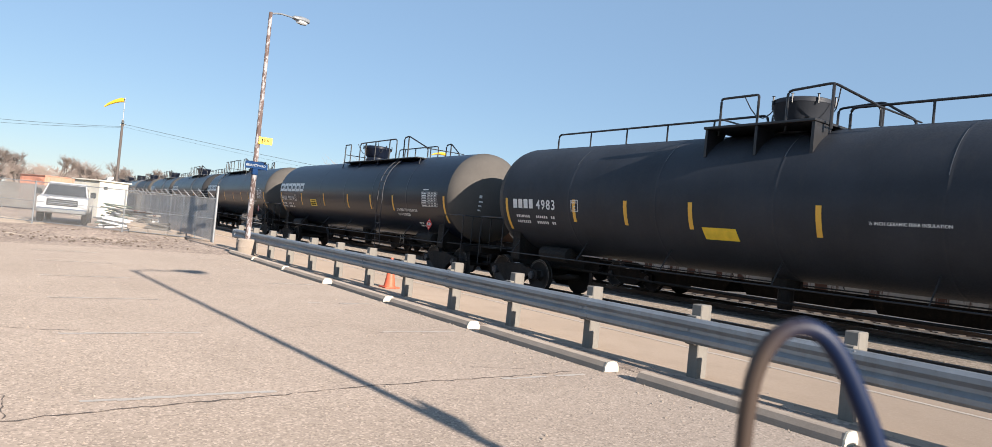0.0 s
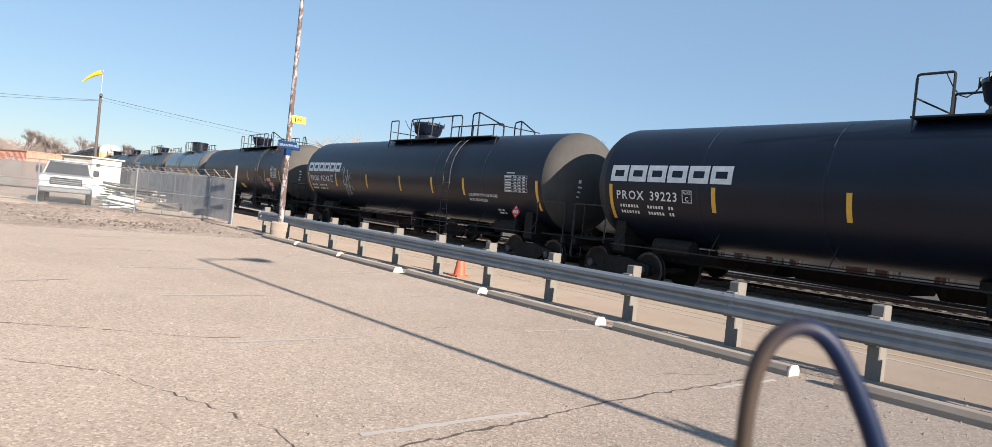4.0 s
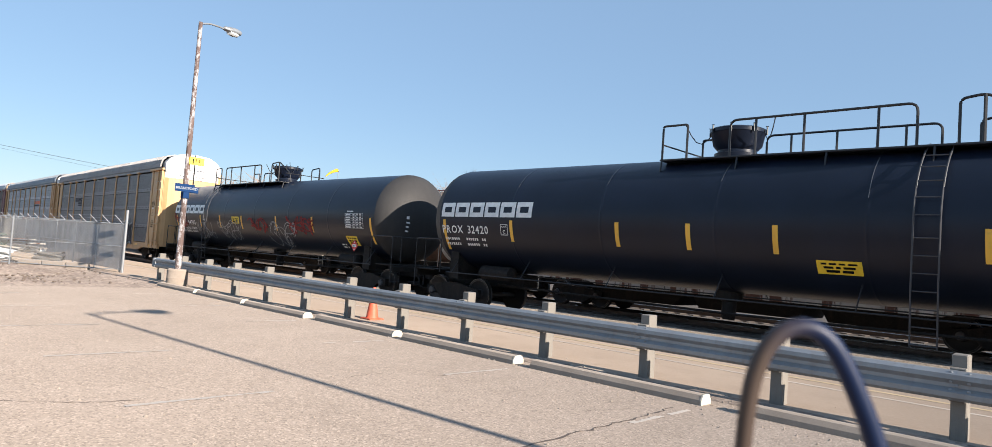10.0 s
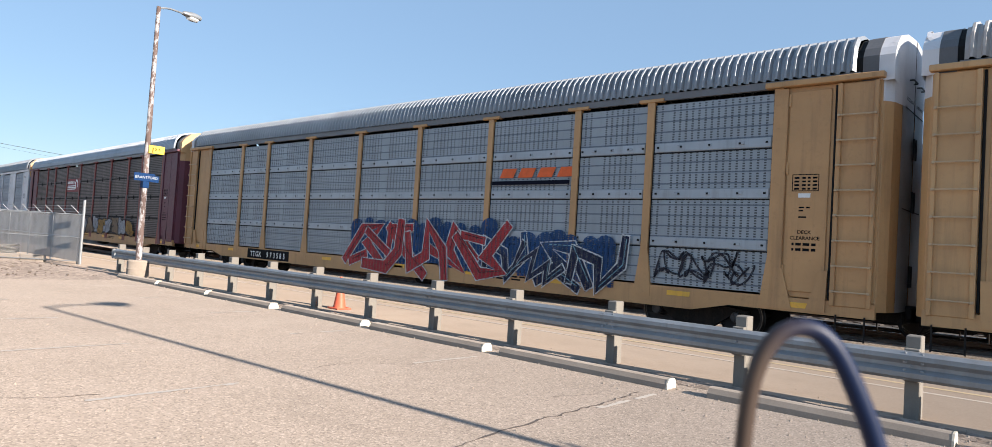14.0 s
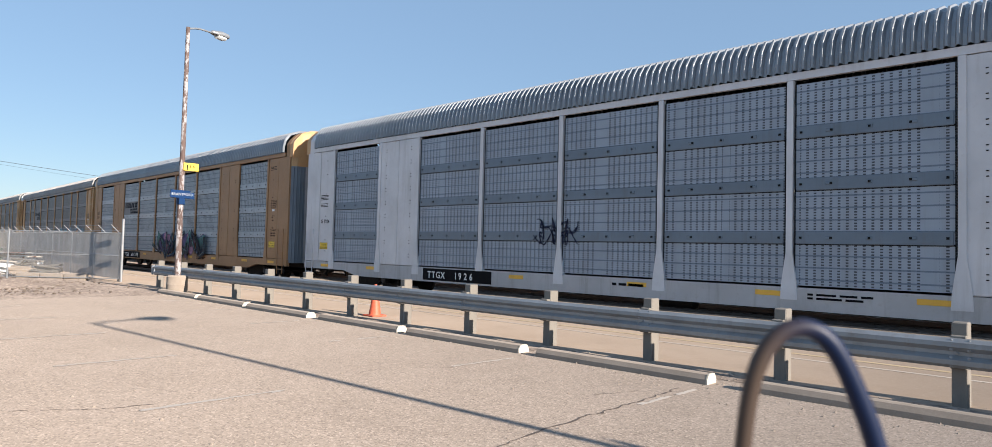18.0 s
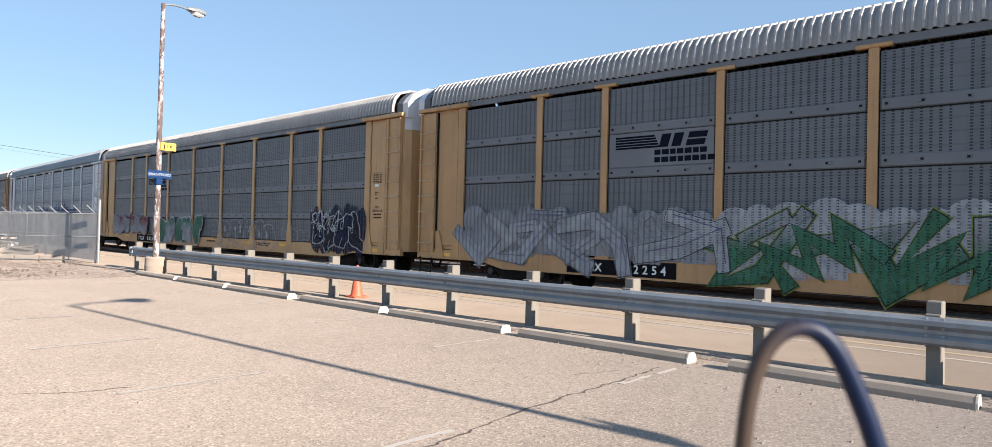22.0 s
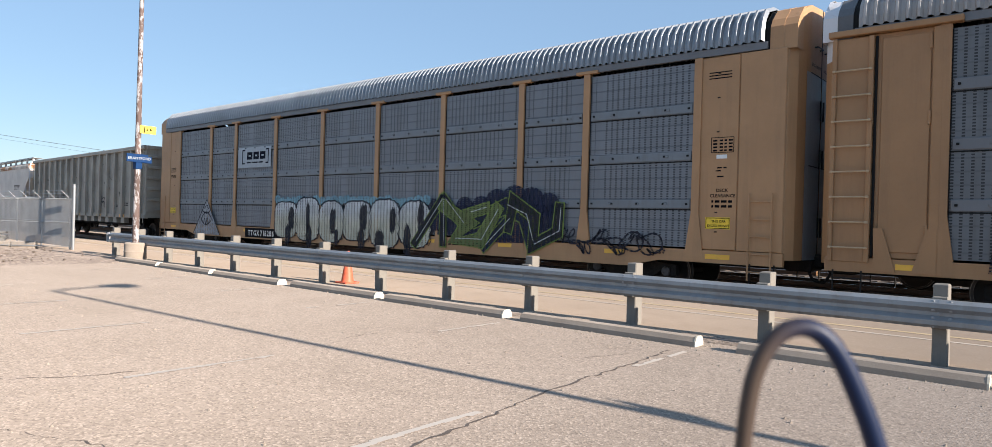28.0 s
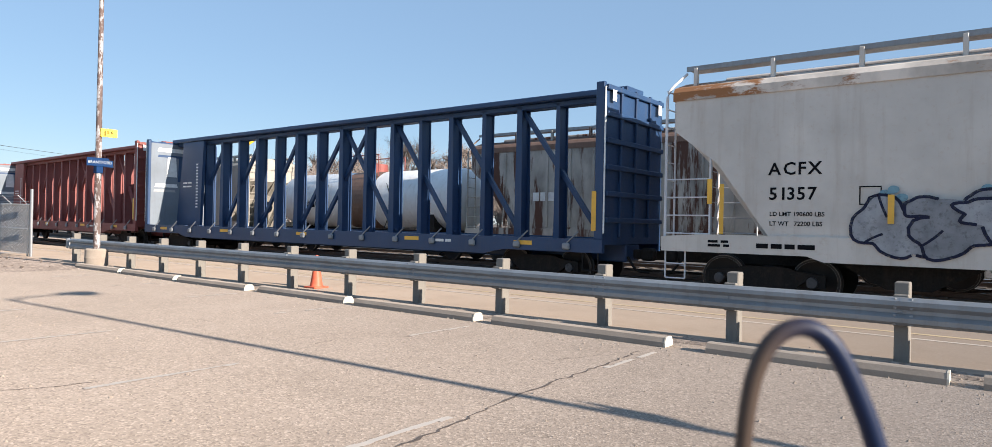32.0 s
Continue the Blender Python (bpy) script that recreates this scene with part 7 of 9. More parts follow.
def centrebeam(label, m, panels=True):
    L, Z = 10.85, 1.10
    car = thing("centerbeam_flatcar", label, "centerbeam car", group="cars of the passing train")
    bm = bmesh.new()
    for y in (-1, 1):
        prism(bm, [(-L, 0.85), (-L + 2.8, 0.85), (-L + 3.4, 0.72), (L - 3.4, 0.72), (L - 2.8, 0.85), (L, 0.85), (L, 1.16), (-L, 1.16)], *sorted((y * 1.40, y * 1.52)))
    box(bm, -L, L, -1.40, 1.40, 1.04, 1.12)
    bbox(bm, -L, L, -0.35, 0.35, 0.62, 1.04, 0.03)
    part("deck", bm, M[m], car)
    bm = bmesh.new()
    bbox(bm, -L, L, -0.42, 0.42, 4.66, 4.80, 0.02)
    bbox(bm, -L, L, -0.20, 0.20, 4.52, 4.66, 0.02)
    part("top_chord", bm, M[m], car)
    xs = [-L + 1.15 + (2 * L - 2.0) * i / 16 for i in range(17)]
    for i, x in enumerate(xs):
        bm = bmesh.new()
        w = 0.058 if i % 2 else 0.08
        for y in (-1, 1):
            prism(bm, [(x - w, 4.62), (x + w, 4.62), (x + w * 1.5, 1.12), (x - w * 1.5, 1.12)], *sorted((y * 0.16, y * 0.20)))
        prism(bm, [(x - 0.03, 4.6), (x + 0.03, 4.6), (x + 0.03, 1.12), (x - 0.03, 1.12)], -0.16, 0.16)
        part("upright", bm, M[m], car)
    for i in list(range(0, 8, 2)) + list(range(8, 16, 2)) + [7]:
        a, b = (xs[i], xs[min(i + 2, 16)]) if i < 8 else (xs[min(i + 2, 16)], xs[i])
        bm = bmesh.new()
        k = 0.075
        prism(bm, [(a - k, 1.2), (a + k, 1.2), (b + k, 4.55), (b - k, 4.55)], -0.05, 0.05)
        part("brace", bm, M[m], car)
    for s in (-1, 1):
        bm = bmesh.new()
        bbox(bm, *sorted((s * (L - 0.10), s * L)), -1.50, 1.50, 1.10, 4.66, 0.02)
        bbox(bm, *sorted((s * (L - 0.22), s * L)), -1.52, -1.40, 1.16, 4.72, 0.02)
        bbox(bm, *sorted((s * (L - 0.22), s * L)), 1.40, 1.52, 1.16, 4.72, 0.02)
        bh = part("bulkhead", bm, M[m], car)
        for z in (1.6, 2.2, 2.8, 3.4, 4.0, 4.6):
            part("rib", bbox(bmesh.new(), *sorted((s * L, s * (L + 0.08))), -1.45, 1.45, z - 0.06, z + 0.06, 0.015), M[m], bh)
        for y in (-0.75, 0, 0.75):
            part("rib", bbox(bmesh.new(), *sorted((s * L, s * (L + 0.06))), y - 0.05, y + 0.05, 1.2, 4.7, 0.012), M[m], bh)
        # pale inner lining with a worn emblem
        xi = s * (L - 0.10)
        part("lining", bbox(bmesh.new(), *sorted((xi, xi - s * 0.015)), -1.38, 1.38, 1.14, 4.60, 0.003), M["lining" if panels else m], bh, "pale grey lining")
        if panels:
            xe = xi - s * 0.019
            for y0, y1, z0, z1, mt in ((-1.1, 1.1, 4.25, 4.42, "white"), (-0.7, -0.25, 3.2, 4.05, "white"), (0.25, 0.7, 3.2, 4.05, "white"), (-0.22, 0.22, 3.0, 4.1, "beamblue"), (-1.2, -0.2, 2.75, 2.9, "white"), (-1.1, 1.0, 4.02, 4.12, "beamblue"), (-1.25, -0.3, 2.55, 2.65, "tableink")):
                bm = bmesh.new()
                bm.faces.new([bm.verts.new(p) for p in ((xe, y0, z0), (xe, y1, z0), (xe, y1 - 0.05, z1), (xe, y0 + 0.05, z1))])
                part("emblem_shape", bm, M[mt], bh)
            for y in (-1.2, 1.2):
                part("corner_patch", bbox(bmesh.new(), *sorted((s * (L + 0.081), s * (L + 0.088))), y - 0.09, y + 0.09, 4.3, 4.55, 0.002), M["white"], bh)
        if panels:
            bm = bmesh.new()
            prism(bm, [(s * (L - 0.45), 1.16), (s * (L - 0.95), 4.62), (s * (L - 2.55), 4.62), (s * (L - 2.35), 1.16)] if s < 0 else [(s * (L - 0.55), 1.16), (s * (L - 0.55), 2.2), (s * (L - 0.8), 1.16)], -0.40, -0.28)
            part("gusset", bm, M[m], car)
        bm = bmesh.new()
        tube(bm, [(s * (L + 0.02), -1.50, 1.3), (s * (L + 0.02), -1.50, 4.6)], 0.02)
        part("corner_grab", bm, M["white"], car)
        coupler(car, s * (L + 0.05), s, 0.5)
        running_gear(car, s * (L - 2.0))
        bm = bmesh.new()
        for d in (0.1, 0.5):
            tube(bm, [(s * (L - d), -1.5, 0.9), (s * (L - d), -1.5, 0.45)], 0.018)
        tube(bm, [(s * (L - 0.1), -1.5, 0.45), (s * (L - 0.5), -1.5, 0.45)], 0.018)
        part("stirrup_step", bm, M["gear"], car)
    for i in range(15):
        x = -L + 0.9 + i * 1.42
        bm = bmesh.new()
        bbox(bm, x - 0.10, x + 0.10, -1.60, -1.52, 0.90, 1.06, 0.03)
        tube(bm, [(x, -1.55, 1.05), (x + 0.28, -1.48, 1.32)], 0.02)
        part("tie_down_winch", bm, M["galv"], car)
    for x in (-9.5, -5.0, -0.4, 4.6, 8.4):
        bm = bmesh.new()
        rect(bm, flat(1.52), x, x + 0.55, 0.98, 1.08, 0.006, 1)
        part("reflector", bm, M["stripe"], car)
    bm = bmesh.new()
    rect(bm, flat(1.525), L - 0.28, L - 0.16, 1.35, 2.25, 0.006)
    part("reflective_stripe", bm, M["stripe"], car)
    bm = bmesh.new()
    bars(bm, flat(1.52), 5.6, 0.97, (0.12, 0.3, 0.2), 0.07)
    for k in range(15):
        rect(bm, flat(0.40), -L + 2.0, -L + 2.16, 1.9 + k * 0.125, 1.96 + k * 0.125, 0.006, 1)
    bars(bm, flat(0.40), -L + 0.95, 2.9, (0.35, 0.3), 0.06)
    bars(bm, flat(0.40), -L + 0.95, 2.75, (0.3, 0.35), 0.06)
    part("stencil", bm, M["white"], car)
    return car


def white_tank(label, m="tankwhite"):
    """A short white tank car standing in the yard."""
    R, ZC, half = 1.28, 2.45, 5.35
    car = thing("tank_car", label, "tank car", group="cars standing in the yard")
    bm = bmesh.new()
    prof = [((R * math.sin(math.pi / 2 * i / 6)) if i else 0.02, -half - 0.6 * math.cos(math.pi / 2 * i / 6)) for i in range(7)]
    prof += [(r, -h) for r, h in prof[::-1]]
    lathe(bm, prof, "x", 40, (0, 0, ZC))
    part("tank", bm, M[m], car, "", True)
    bm = bmesh.new()
    lathe(bm, [(R + 0.006, -1.0), (R + 0.006, 1.05)], "x", 40, (0, 0, ZC), False)
    part("stained_band", bm, M["browncar"], car, "dark brown stain below the dome")
    bm = bmesh.new()
    bbox(bm, -half - 1.0, half + 1.0, -0.35, 0.35, 0.75, 1.15, 0.03)
    for s in (-1, 1):
        prism(bm, [(s * (half - 0.9) - 0.3, 0.85), (s * (half - 0.9) + 0.3, 0.85), (s * (half - 0.9) + 0.2, 1.8), (s * (half - 0.9) - 0.2, 1.8)], -1.1, 1.1)
    part("underframe", bm, M["gear"], car)
    bm = bmesh.new()
    lathe(bm, [(0.5, 0.0), (0.5, 0.4), (0.1, 0.45)], "z", 16, (0, 0, ZC + R - 0.05))
    for x in (-1.0, 1.0):
        for y in (-0.8, 0.8):
            tube(bm, [(x, y, ZC + R - 0.25), (x, y, ZC + R + 0.7)], 0.025)
    for y in (-0.8, 0.8):
        tube(bm, [(-1.0, y, ZC + R + 0.7), (1.0, y, ZC + R + 0.7)], 0.025)
    part("top_fitting", bm, M["beamred"], car)
    bm = bmesh.new()
    for x in (-2.8, 2.0):
        tube(bm, [(x, -R + 0.05, 3.1), (x + 0.9, -R - 0.05, 1.2)], 0.02)
        tube(bm, [(x + 0.9, -R + 0.05, 3.1), (x, -R - 0.05, 1.2)], 0.02)
    part("side_braces", bm, M["tubeblack"], car)
    for s in (-1, 1):
        running_gear(car, s * (half - 0.8))
        coupler(car, s * (half + 0.9), s, 0.6)
    bm = bmesh.new()
    bars(bm, curved(R, ZC), -3.6, 2.1, (0.2, 0.2, 0.2, 0.2), 0.25)
    part("reporting_mark", bm, M["ink"], car)
    return car


# ---- the train ----
SPEED = 15.84
TRAIN = []


def couple(car, front, nose):
    """front: where the body's leading end stands at 0 s; nose: from the car's middle to that end."""
    TRAIN.append((car, front - nose))
    return car


def notice(car, put, x0, x1, z0, z1, label):
    """A yellow plate with rows of unreadable dark writing as bars."""
    bm = bmesh.new()
    rect(bm, put, x0, x1, z0, z1)
    plate = part("notice", bm, M["signyellow"], car, label)
    w, h = x1 - x0, z1 - z0
    for k, row in enumerate(((0.12, 0.16, 0.14, 0.20), (0.22, 0.10, 0.26), (0.30, 0.24))):
        x = x0 + w * (0.5 - sum(row) / 2 - 0.03 * (len(row) - 1))
        for q in row:
            bm = bmesh.new()
            z = z0 + h * (0.70 - 0.28 * k)
            rect(bm, put, x, x + q * w, z, z + h * (0.13 + 0.03 * k), 0.009, 1)
            part("writing_bar", bm, M["ink"], plate)
            x += (q + 0.06) * w


std = dict(ladder=3.85, dome=-0.3)
rev = dict(rails=((-5.5, -4.9), (-4.4, -0.83), (0.12, 0.77, 1.27)), ladder=-4.75, dome=-0.27)
c = couple(tank_car("dusty black tank car with white numbers and yellow stripes", paintm="dusty", mark="", numsize=0.36, numz=2.30, number="4983", number_x=-8.17, logo=False, texts=False, dome=-0.5, rails=((-1.8, -0.9), (-0.26, 0.66, 1.42), (-7.7, -1.0, 0, 0), (0.74, 7.9, 0, 0)), platform=(-1.95, 0.55), ladder=None, stripes=(-8.5, -5.6, -3.81, -1.93, 0.89, 4.2, 8.4)), 4.7, 8.7)
lettering(c, curved(1.52, 2.68), "\u00bd INCH CERAMIC FIBER INSULATION", 1.76, 2.28, 0.075, M["white"])
bm = bmesh.new()
rect(bm, curved(1.52, 2.68), -1.62, -0.8, 1.84, 2.08, slant=-0.2)
part("notice", bm, M["signyellow"], c, "yellow notice with black lines")
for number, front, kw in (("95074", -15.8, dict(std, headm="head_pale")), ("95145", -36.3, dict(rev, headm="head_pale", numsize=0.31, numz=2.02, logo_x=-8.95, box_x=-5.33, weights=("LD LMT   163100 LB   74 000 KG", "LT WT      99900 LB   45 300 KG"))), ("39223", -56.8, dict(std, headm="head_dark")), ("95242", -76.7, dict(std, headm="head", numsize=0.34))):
    c = couple(tank_car("black tank car with white block marks and yellow stripes", number=number, number_x=-8.3 if number != "95074" else -8.5, **kw), front, 8.7)
    if number == "95074":
        notice(c, curved(1.52, 2.68), -4.2, -3.4, 2.0, 2.3, "yellow notice")
    if number == "95242":
        scrawl(c, curved(1.52, 2.68), -4.6, -3.9, 1.6, 2.9, "flat_white", 2, 0.02, 20, "thin white scrawl")
    if number == "95145":
        scrawl(c, curved(1.52, 2.68), -8.9, -8.3, 2.2, 3.1, "flat_white", 1, 0.03, 21, "thin white scrawl")
c = couple(tank_car("dull black tank car streaked with rust along the top", paintm="rusty", headm="head_pale", mark="SHPX", number="224439", number_x=-7.81, numsize=0.36, numz=1.79, logo=False, texts=False, dome=-0.2, rails=((-1.6, -1.0), (0.0, 4.1), (4.75, 5.1, 6.2)), ladder=4.7, stripes=(-8.9, -5.95, -3.25, -0.3, 2.4, 5.85, 8.5)), -97.9, 8.7)
put = curved(1.52, 2.68)
for x0, x1, z0 in ((4.4, 7.2, 3.35), (5.9, 8.5, 3.5), (-8.0, -4.5, 3.6), (-3.4, 0.5, 3.8)):
    bm = bmesh.new()
    rect(bm, put, x0, x1, z0, 4.196, 0.006, 12)
    part("rust_patch", bm, M["bloom"], c, "soft orange rust along the top")
bm = bmesh.new()
rect(bm, put, 0.35, 1.05, 1.55, 1.8, slant=-0.4)
part("notice", bm, M["signyellow"], c, "faded yellow notice")
bm = bmesh.new()
rect(bm, put, 6.1, 6.75, 2.0, 2.18)
rect(bm, put, 6.3, 7.0, 1.78, 1.95)
part("notice", bm, plain("pale_pink_notice", (0.72, 0.42, 0.34), 0.6), c, "pale notices with red lines")
scrawl(c, put, -5.0, -0.6, 1.5, 2.2, "flat_grey", 6, 0.011, 22, "thin white scrawl")
scrawl(c, put, 4.9, 5.9, 1.6, 2.3, "flat_grey", 2, 0.018, 23, "thin grey scrawl")
c = couple(tank_car("glossy black short tank car with a tall housing", half=7.05, paintm="gloss", headm="head_gloss", mark="TILX", number="728041", number_x=-5.88, numz=2.10, logo=False, texts=False, tall=True, dome=0.0, rails=((-1.3, 1.5),), numsize=0.33, ladder=-0.85, stripes=(-6.8, -3.5, -1.7, 1.1, 3.65, 6.85)), -118.05, 7.05)
bm = bmesh.new()
rect(bm, curved(1.52, 2.68), -0.35, 0.35, 1.5, 1.95, slant=-0.25)
part("notice", bm, M["signyellow"], c, "yellow notice with black lines")
c = couple(tank_car("black tank car with white block marks and a yellow notice", number="32023", number_x=-7.95, logo_x=-8.37, numz=2.17, **dict(std, headm="head_pale")), -134.5, 8.7)
bm = bmesh.new()
rect(bm, curved(1.52, 2.68), -0.2, 2.4, 1.75, 2.02, slant=-0.1)
part("notice", bm, M["white"], c, "long white notice with black lettering")
bm = bmesh.new()
bars(bm, curved(1.52, 2.68), 0.0, 1.90, (0.5, 0.6, 0.25), 0.07, 0.008)
bars(bm, curved(1.52, 2.68), 0.6, 1.79, (0.2, 0.6), 0.07, 0.008)
part("notice_lines", bm, M["ink"], c)
notice(c, curved(1.52, 2.68), 5.75, 6.62, 2.25, 2.55, "yellow notice with black lines")
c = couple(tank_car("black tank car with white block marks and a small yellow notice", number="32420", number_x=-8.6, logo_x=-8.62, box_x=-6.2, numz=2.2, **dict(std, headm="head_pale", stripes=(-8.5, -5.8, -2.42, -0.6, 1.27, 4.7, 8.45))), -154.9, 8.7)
notice(c, curved(1.52, 2.68), 2.0, 2.8, 1.70, 1.95, "yellow notice with black lines")
c = couple(tank_car("black tank car covered with red and white scrawls", texts=False, number="94703", number_x=-8.25, logo_x=-8.75, numsize=0.31, numz=2.12, box_x=-5.3, weights=("LD LMT   162900 LB   73 850 KG", "LT WT   100100 LB   45 450 KG"), **dict(rev, headm="head_dark", stripes=(-8.8, -5.6, -3.4, -1.2, 1.9, 4.7, 8.4))), -175.6, 8.7)
put = curved(1.52, 2.68)
scrawl(c, put, -8.6, -7.2, 1.9, 2.7, "redline", 3, 0.04, 24, "red scrawl")
scrawl(c, put, -6.2, -4.5, 1.5, 2.3, "faint", 3, 0.022, 25, "white looping scrawl")
scrawl(c, put, -3.6, -1.5, 1.5, 2.4, "faint", 3, 0.022, 26, "white looping scrawl")
scrawl(c, put, -0.4, 1.2, 1.9, 2.5, "redline", 3, 0.04, 27, "red scrawl")
scrawl(c, put, 1.3, 3.4, 1.4, 2.4, "faint", 3, 0.022, 28, "white looping scrawl")
scrawl(c, put, 2.9, 4.8, 1.9, 2.6, "redline", 4, 0.04, 29, "red scrawl")
notice(c, put, 6.82, 7.49, 1.63, 1.95, "yellow notice with black lines")
notice(c, put, -2.14, -1.43, 2.24, 2.54, "yellow notice with black lines")

side = flat(1.475)
TX = -9.2
low = flat(1.52)
a = couple(autorack("weathered grey autorack with yellow posts and bubble graffiti", "yellow", "screen_dark", "band_dark", "roof_old", clam="yellow", number="700850", plate_x=-7.2, lead=0.1), -195.4, 13.55)
rail_logo(a, -6.75, 3.47)
bubbles(a, side, 1.5, 3.7, 1.08, 2.1, ("white", "grey"), "black", 4, hollow="black", seed=51, label="white bubble graffiti edged in black", lw=0.022)
bubbles(a, flat(1.50), 3.6, 6.9, 0.78, 2.15, ("white", "grey"), "black", 6, hollow="black", seed=84, label="white bubble graffiti edged in black", lw=0.022, squeeze=0.68)
bubbles(a, flat(1.53), 6.95, 9.0, 0.70, 2.25, ("navy", "black"), "white", 2, outer="black", seed=52, label="black bubble graffiti edged in white", lw=0.028, squeeze=0.6)
scrawl(a, side, 9.3, 11.4, 1.1, 2.0, "black", 3, 0.016, 85, "faint dark outline graffiti")
scrawl(a, side, -8.9, -7.3, 1.15, 2.15, "faint", 3, 0.024, 53, "faint white outline graffiti")
scrawl(a, side, -6.7, -4.6, 1.15, 2.25, "faint", 3, 0.026, 81, "faint white outline graffiti")
scrawl(a, side, -4.1, -2.3, 1.15, 2.2, "faint", 2, 0.026, 82, "faint white outline graffiti")
a = couple(autorack("galvanised autorack with tan posts and red and blue graffiti", "tan", "screen_light", "band_light", "roof", number="973585"), -223.2, 13.55)
bm = bmesh.new()
for k in range(4):
    rect(bm, side, 4.65 + k * 0.62, 5.12 + k * 0.62, 3.38, 3.62, 0.02, 2, 0.5)
part("company_mark", bm, plain("orange_mark", (0.75, 0.12, 0.02), 0.6), a, "slanting orange block shapes")
bm = bmesh.new()
rect(bm, side, 4.4, 6.9, 3.20, 3.30, 0.02, 1)
part("swoosh", bm, M["navy"], a)
shards(a, low, -1.4, 4.6, 0.72, 2.1, ("red",), "white", "blue", 6, None, "black", 54, "large red graffiti with white edges and blue clouds", 1.15)
shards(a, low, 4.6, 8.3, 0.72, 1.9, ("navy_blue", "navy"), "white", "blue", 4, None, "sky", 55, "dark blue graffiti with white edges", 1.0)
scrawl(a, side, 9.3, 11.3, 1.1, 1.8, "black", 5, 0.03, 56, "black hand-drawn tag")
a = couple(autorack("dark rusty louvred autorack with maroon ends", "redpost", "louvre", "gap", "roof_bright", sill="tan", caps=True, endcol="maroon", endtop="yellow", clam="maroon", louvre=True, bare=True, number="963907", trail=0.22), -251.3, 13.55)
bm = bmesh.new()
rect(bm, side, -4.05, -1.6, 3.35, 4.15, 0.012)
part("company_panel", bm, plain("red_panel", (0.22, 0.02, 0.03), 0.6), a, "red panel with white shapes")
bm = bmesh.new()
for z in (3.52, 3.62, 3.72):
    rect(bm, side, -4.0, -2.2, z - 0.03, z + 0.03, 0.016, 1)
bars(bm, side, -4.0, 3.85, (0.16, 0.16, 0.16, 0.16, 0.16, 0.1, 0.16), 0.15, 0.016, 0.06)
ribbon(bm, side, [(-2.25, 3.62), (-2.35, 3.85), (-2.1, 4.05), (-1.85, 3.85), (-1.9, 3.62)], 0.06, 0.017)
part("company_mark", bm, M["white"], a)
scrawl(a, flat(1.48), -12.45, -11.95, 1.62, 2.05, "flat_white", 2, 0.018, 88, "small white hand-drawn tag")
bubbles(a, low, -4.2, -1.6, 0.9, 1.95, ("grey", "tan"), "black", 3, seed=57, label="grey and ochre graffiti")
bubbles(a, low, -1.4, 8.5, 0.9, 1.9, ("gold", "grey", "tan", "grey"), "black", 9, seed=58, label="ochre and grey bubble graffiti")
a = couple(autorack("clean white autorack with pale perforated screens", "carwhite", "screen_white", "band_blue", "roof", sill="dirtywhite", caps=False, solid_bays=(2, 8), endtop="yellow", newer=True, number="1926", lead=-0.2, plate_x=-6.5), -279.4, 13.55)
lettering(a, flat(1.48), "G 1926", -12.52, 2.36, 0.19, M["ink"], 0.004, label="black car number")
scrawl(a, side, -2.2, -0.95, 1.7, 2.4, "navy", 4, 0.028, 59, "dark blue hand-drawn tag")
a = couple(autorack("tan autorack with pale screens and purple graffiti", "ochre", "screen_light", "band_light", "roof", caps=False, solid_bays=(2, 8), endtop="yellow", newer=True, number="698149", trail=-0.32, plate_x=-6.4), -307.5, 13.55)
rail_logo(a, -6.75, 3.47)
lettering(a, flat(1.48), "30310", -12.24, 2.36, 0.19, M["ink"], 0.004, label="black car number")
lettering(a, flat(1.48), "NS", -12.24, 2.54, 0.19, M["ink"], 0.004, name="reporting_mark")
bubbles(a, low, -0.7, 5.6, 0.85, 2.05, ("purple", "pink", "black_teal"), "purple", 6, seed=80, label="pink and purple sprayed shapes", lw=0.018, squeeze=0.5)
shards(a, flat(1.57), -0.9, 5.5, 0.8, 2.0, ("black_teal", "black", "navy", "black"), "black", None, 6, None, "sky", 60, "black and teal graffiti on purple", 0.8, 0.016)
a = couple(autorack("weathered grey autorack with tan ends and gold graffiti", "tan", "screen_dark", "band_dark", "roof_old", number="992254", lead=0.3), -335.3, 13.55)
rail_logo(a, -6.75, 3.47)
shards(a, low, -11.4, -4.4, 0.8, 1.95, ("grey_pewter", "grey"), "black", "pewter", 6, "grey", "purple", 62, "silver grey graffiti with thin dark edges", 1.25, 0.018)
shards(a, low, -4.2, 1.6, 0.62, 2.0, ("green_pewter", "green"), "black", "grey", 5, "lime", "teal", 63, "green graffiti on a pale green ground", 1.2, 0.025)
shards(a, low, 1.5, 3.9, 0.85, 1.85, ("grey", "pewter"), "black", "teal", 3, None, "white", 83, "silver graffiti with black edges", 1.0, 0.02)
shards(a, low, 4.0, 11.3, 0.62, 2.15, ("gold_orange",), "navy", "sky", 6, "purple", "white", 64, "gold and orange graffiti edged in purple", 1.15, 0.03)
scrawl(a, side, 11.0, 11.6, 1.5, 1.9, "black", 2, 0.03, 65, "small black tag")
a = couple(autorack("dark grey autorack with yellow posts and several graffiti", "yellow", "screen_dark", "band_dark", "roof_old", number="985640"), -363.1, 13.55)
rail_logo(a, -6.75, 3.47)
bubbles(a, low, -11.5, -6.6, 0.85, 2.0, ("grey_pewter", "grey_maroon"), "grey", 6, outer="maroon", seed=66, label="grey and dull red outline graffiti", lw=0.016)
bubbles(a, low, -6.0, -0.4, 0.55, 1.95, ("grey_green", "green"), "grey", 6, outer="white", seed=67, label="green graffiti with pale edges", lw=0.018)
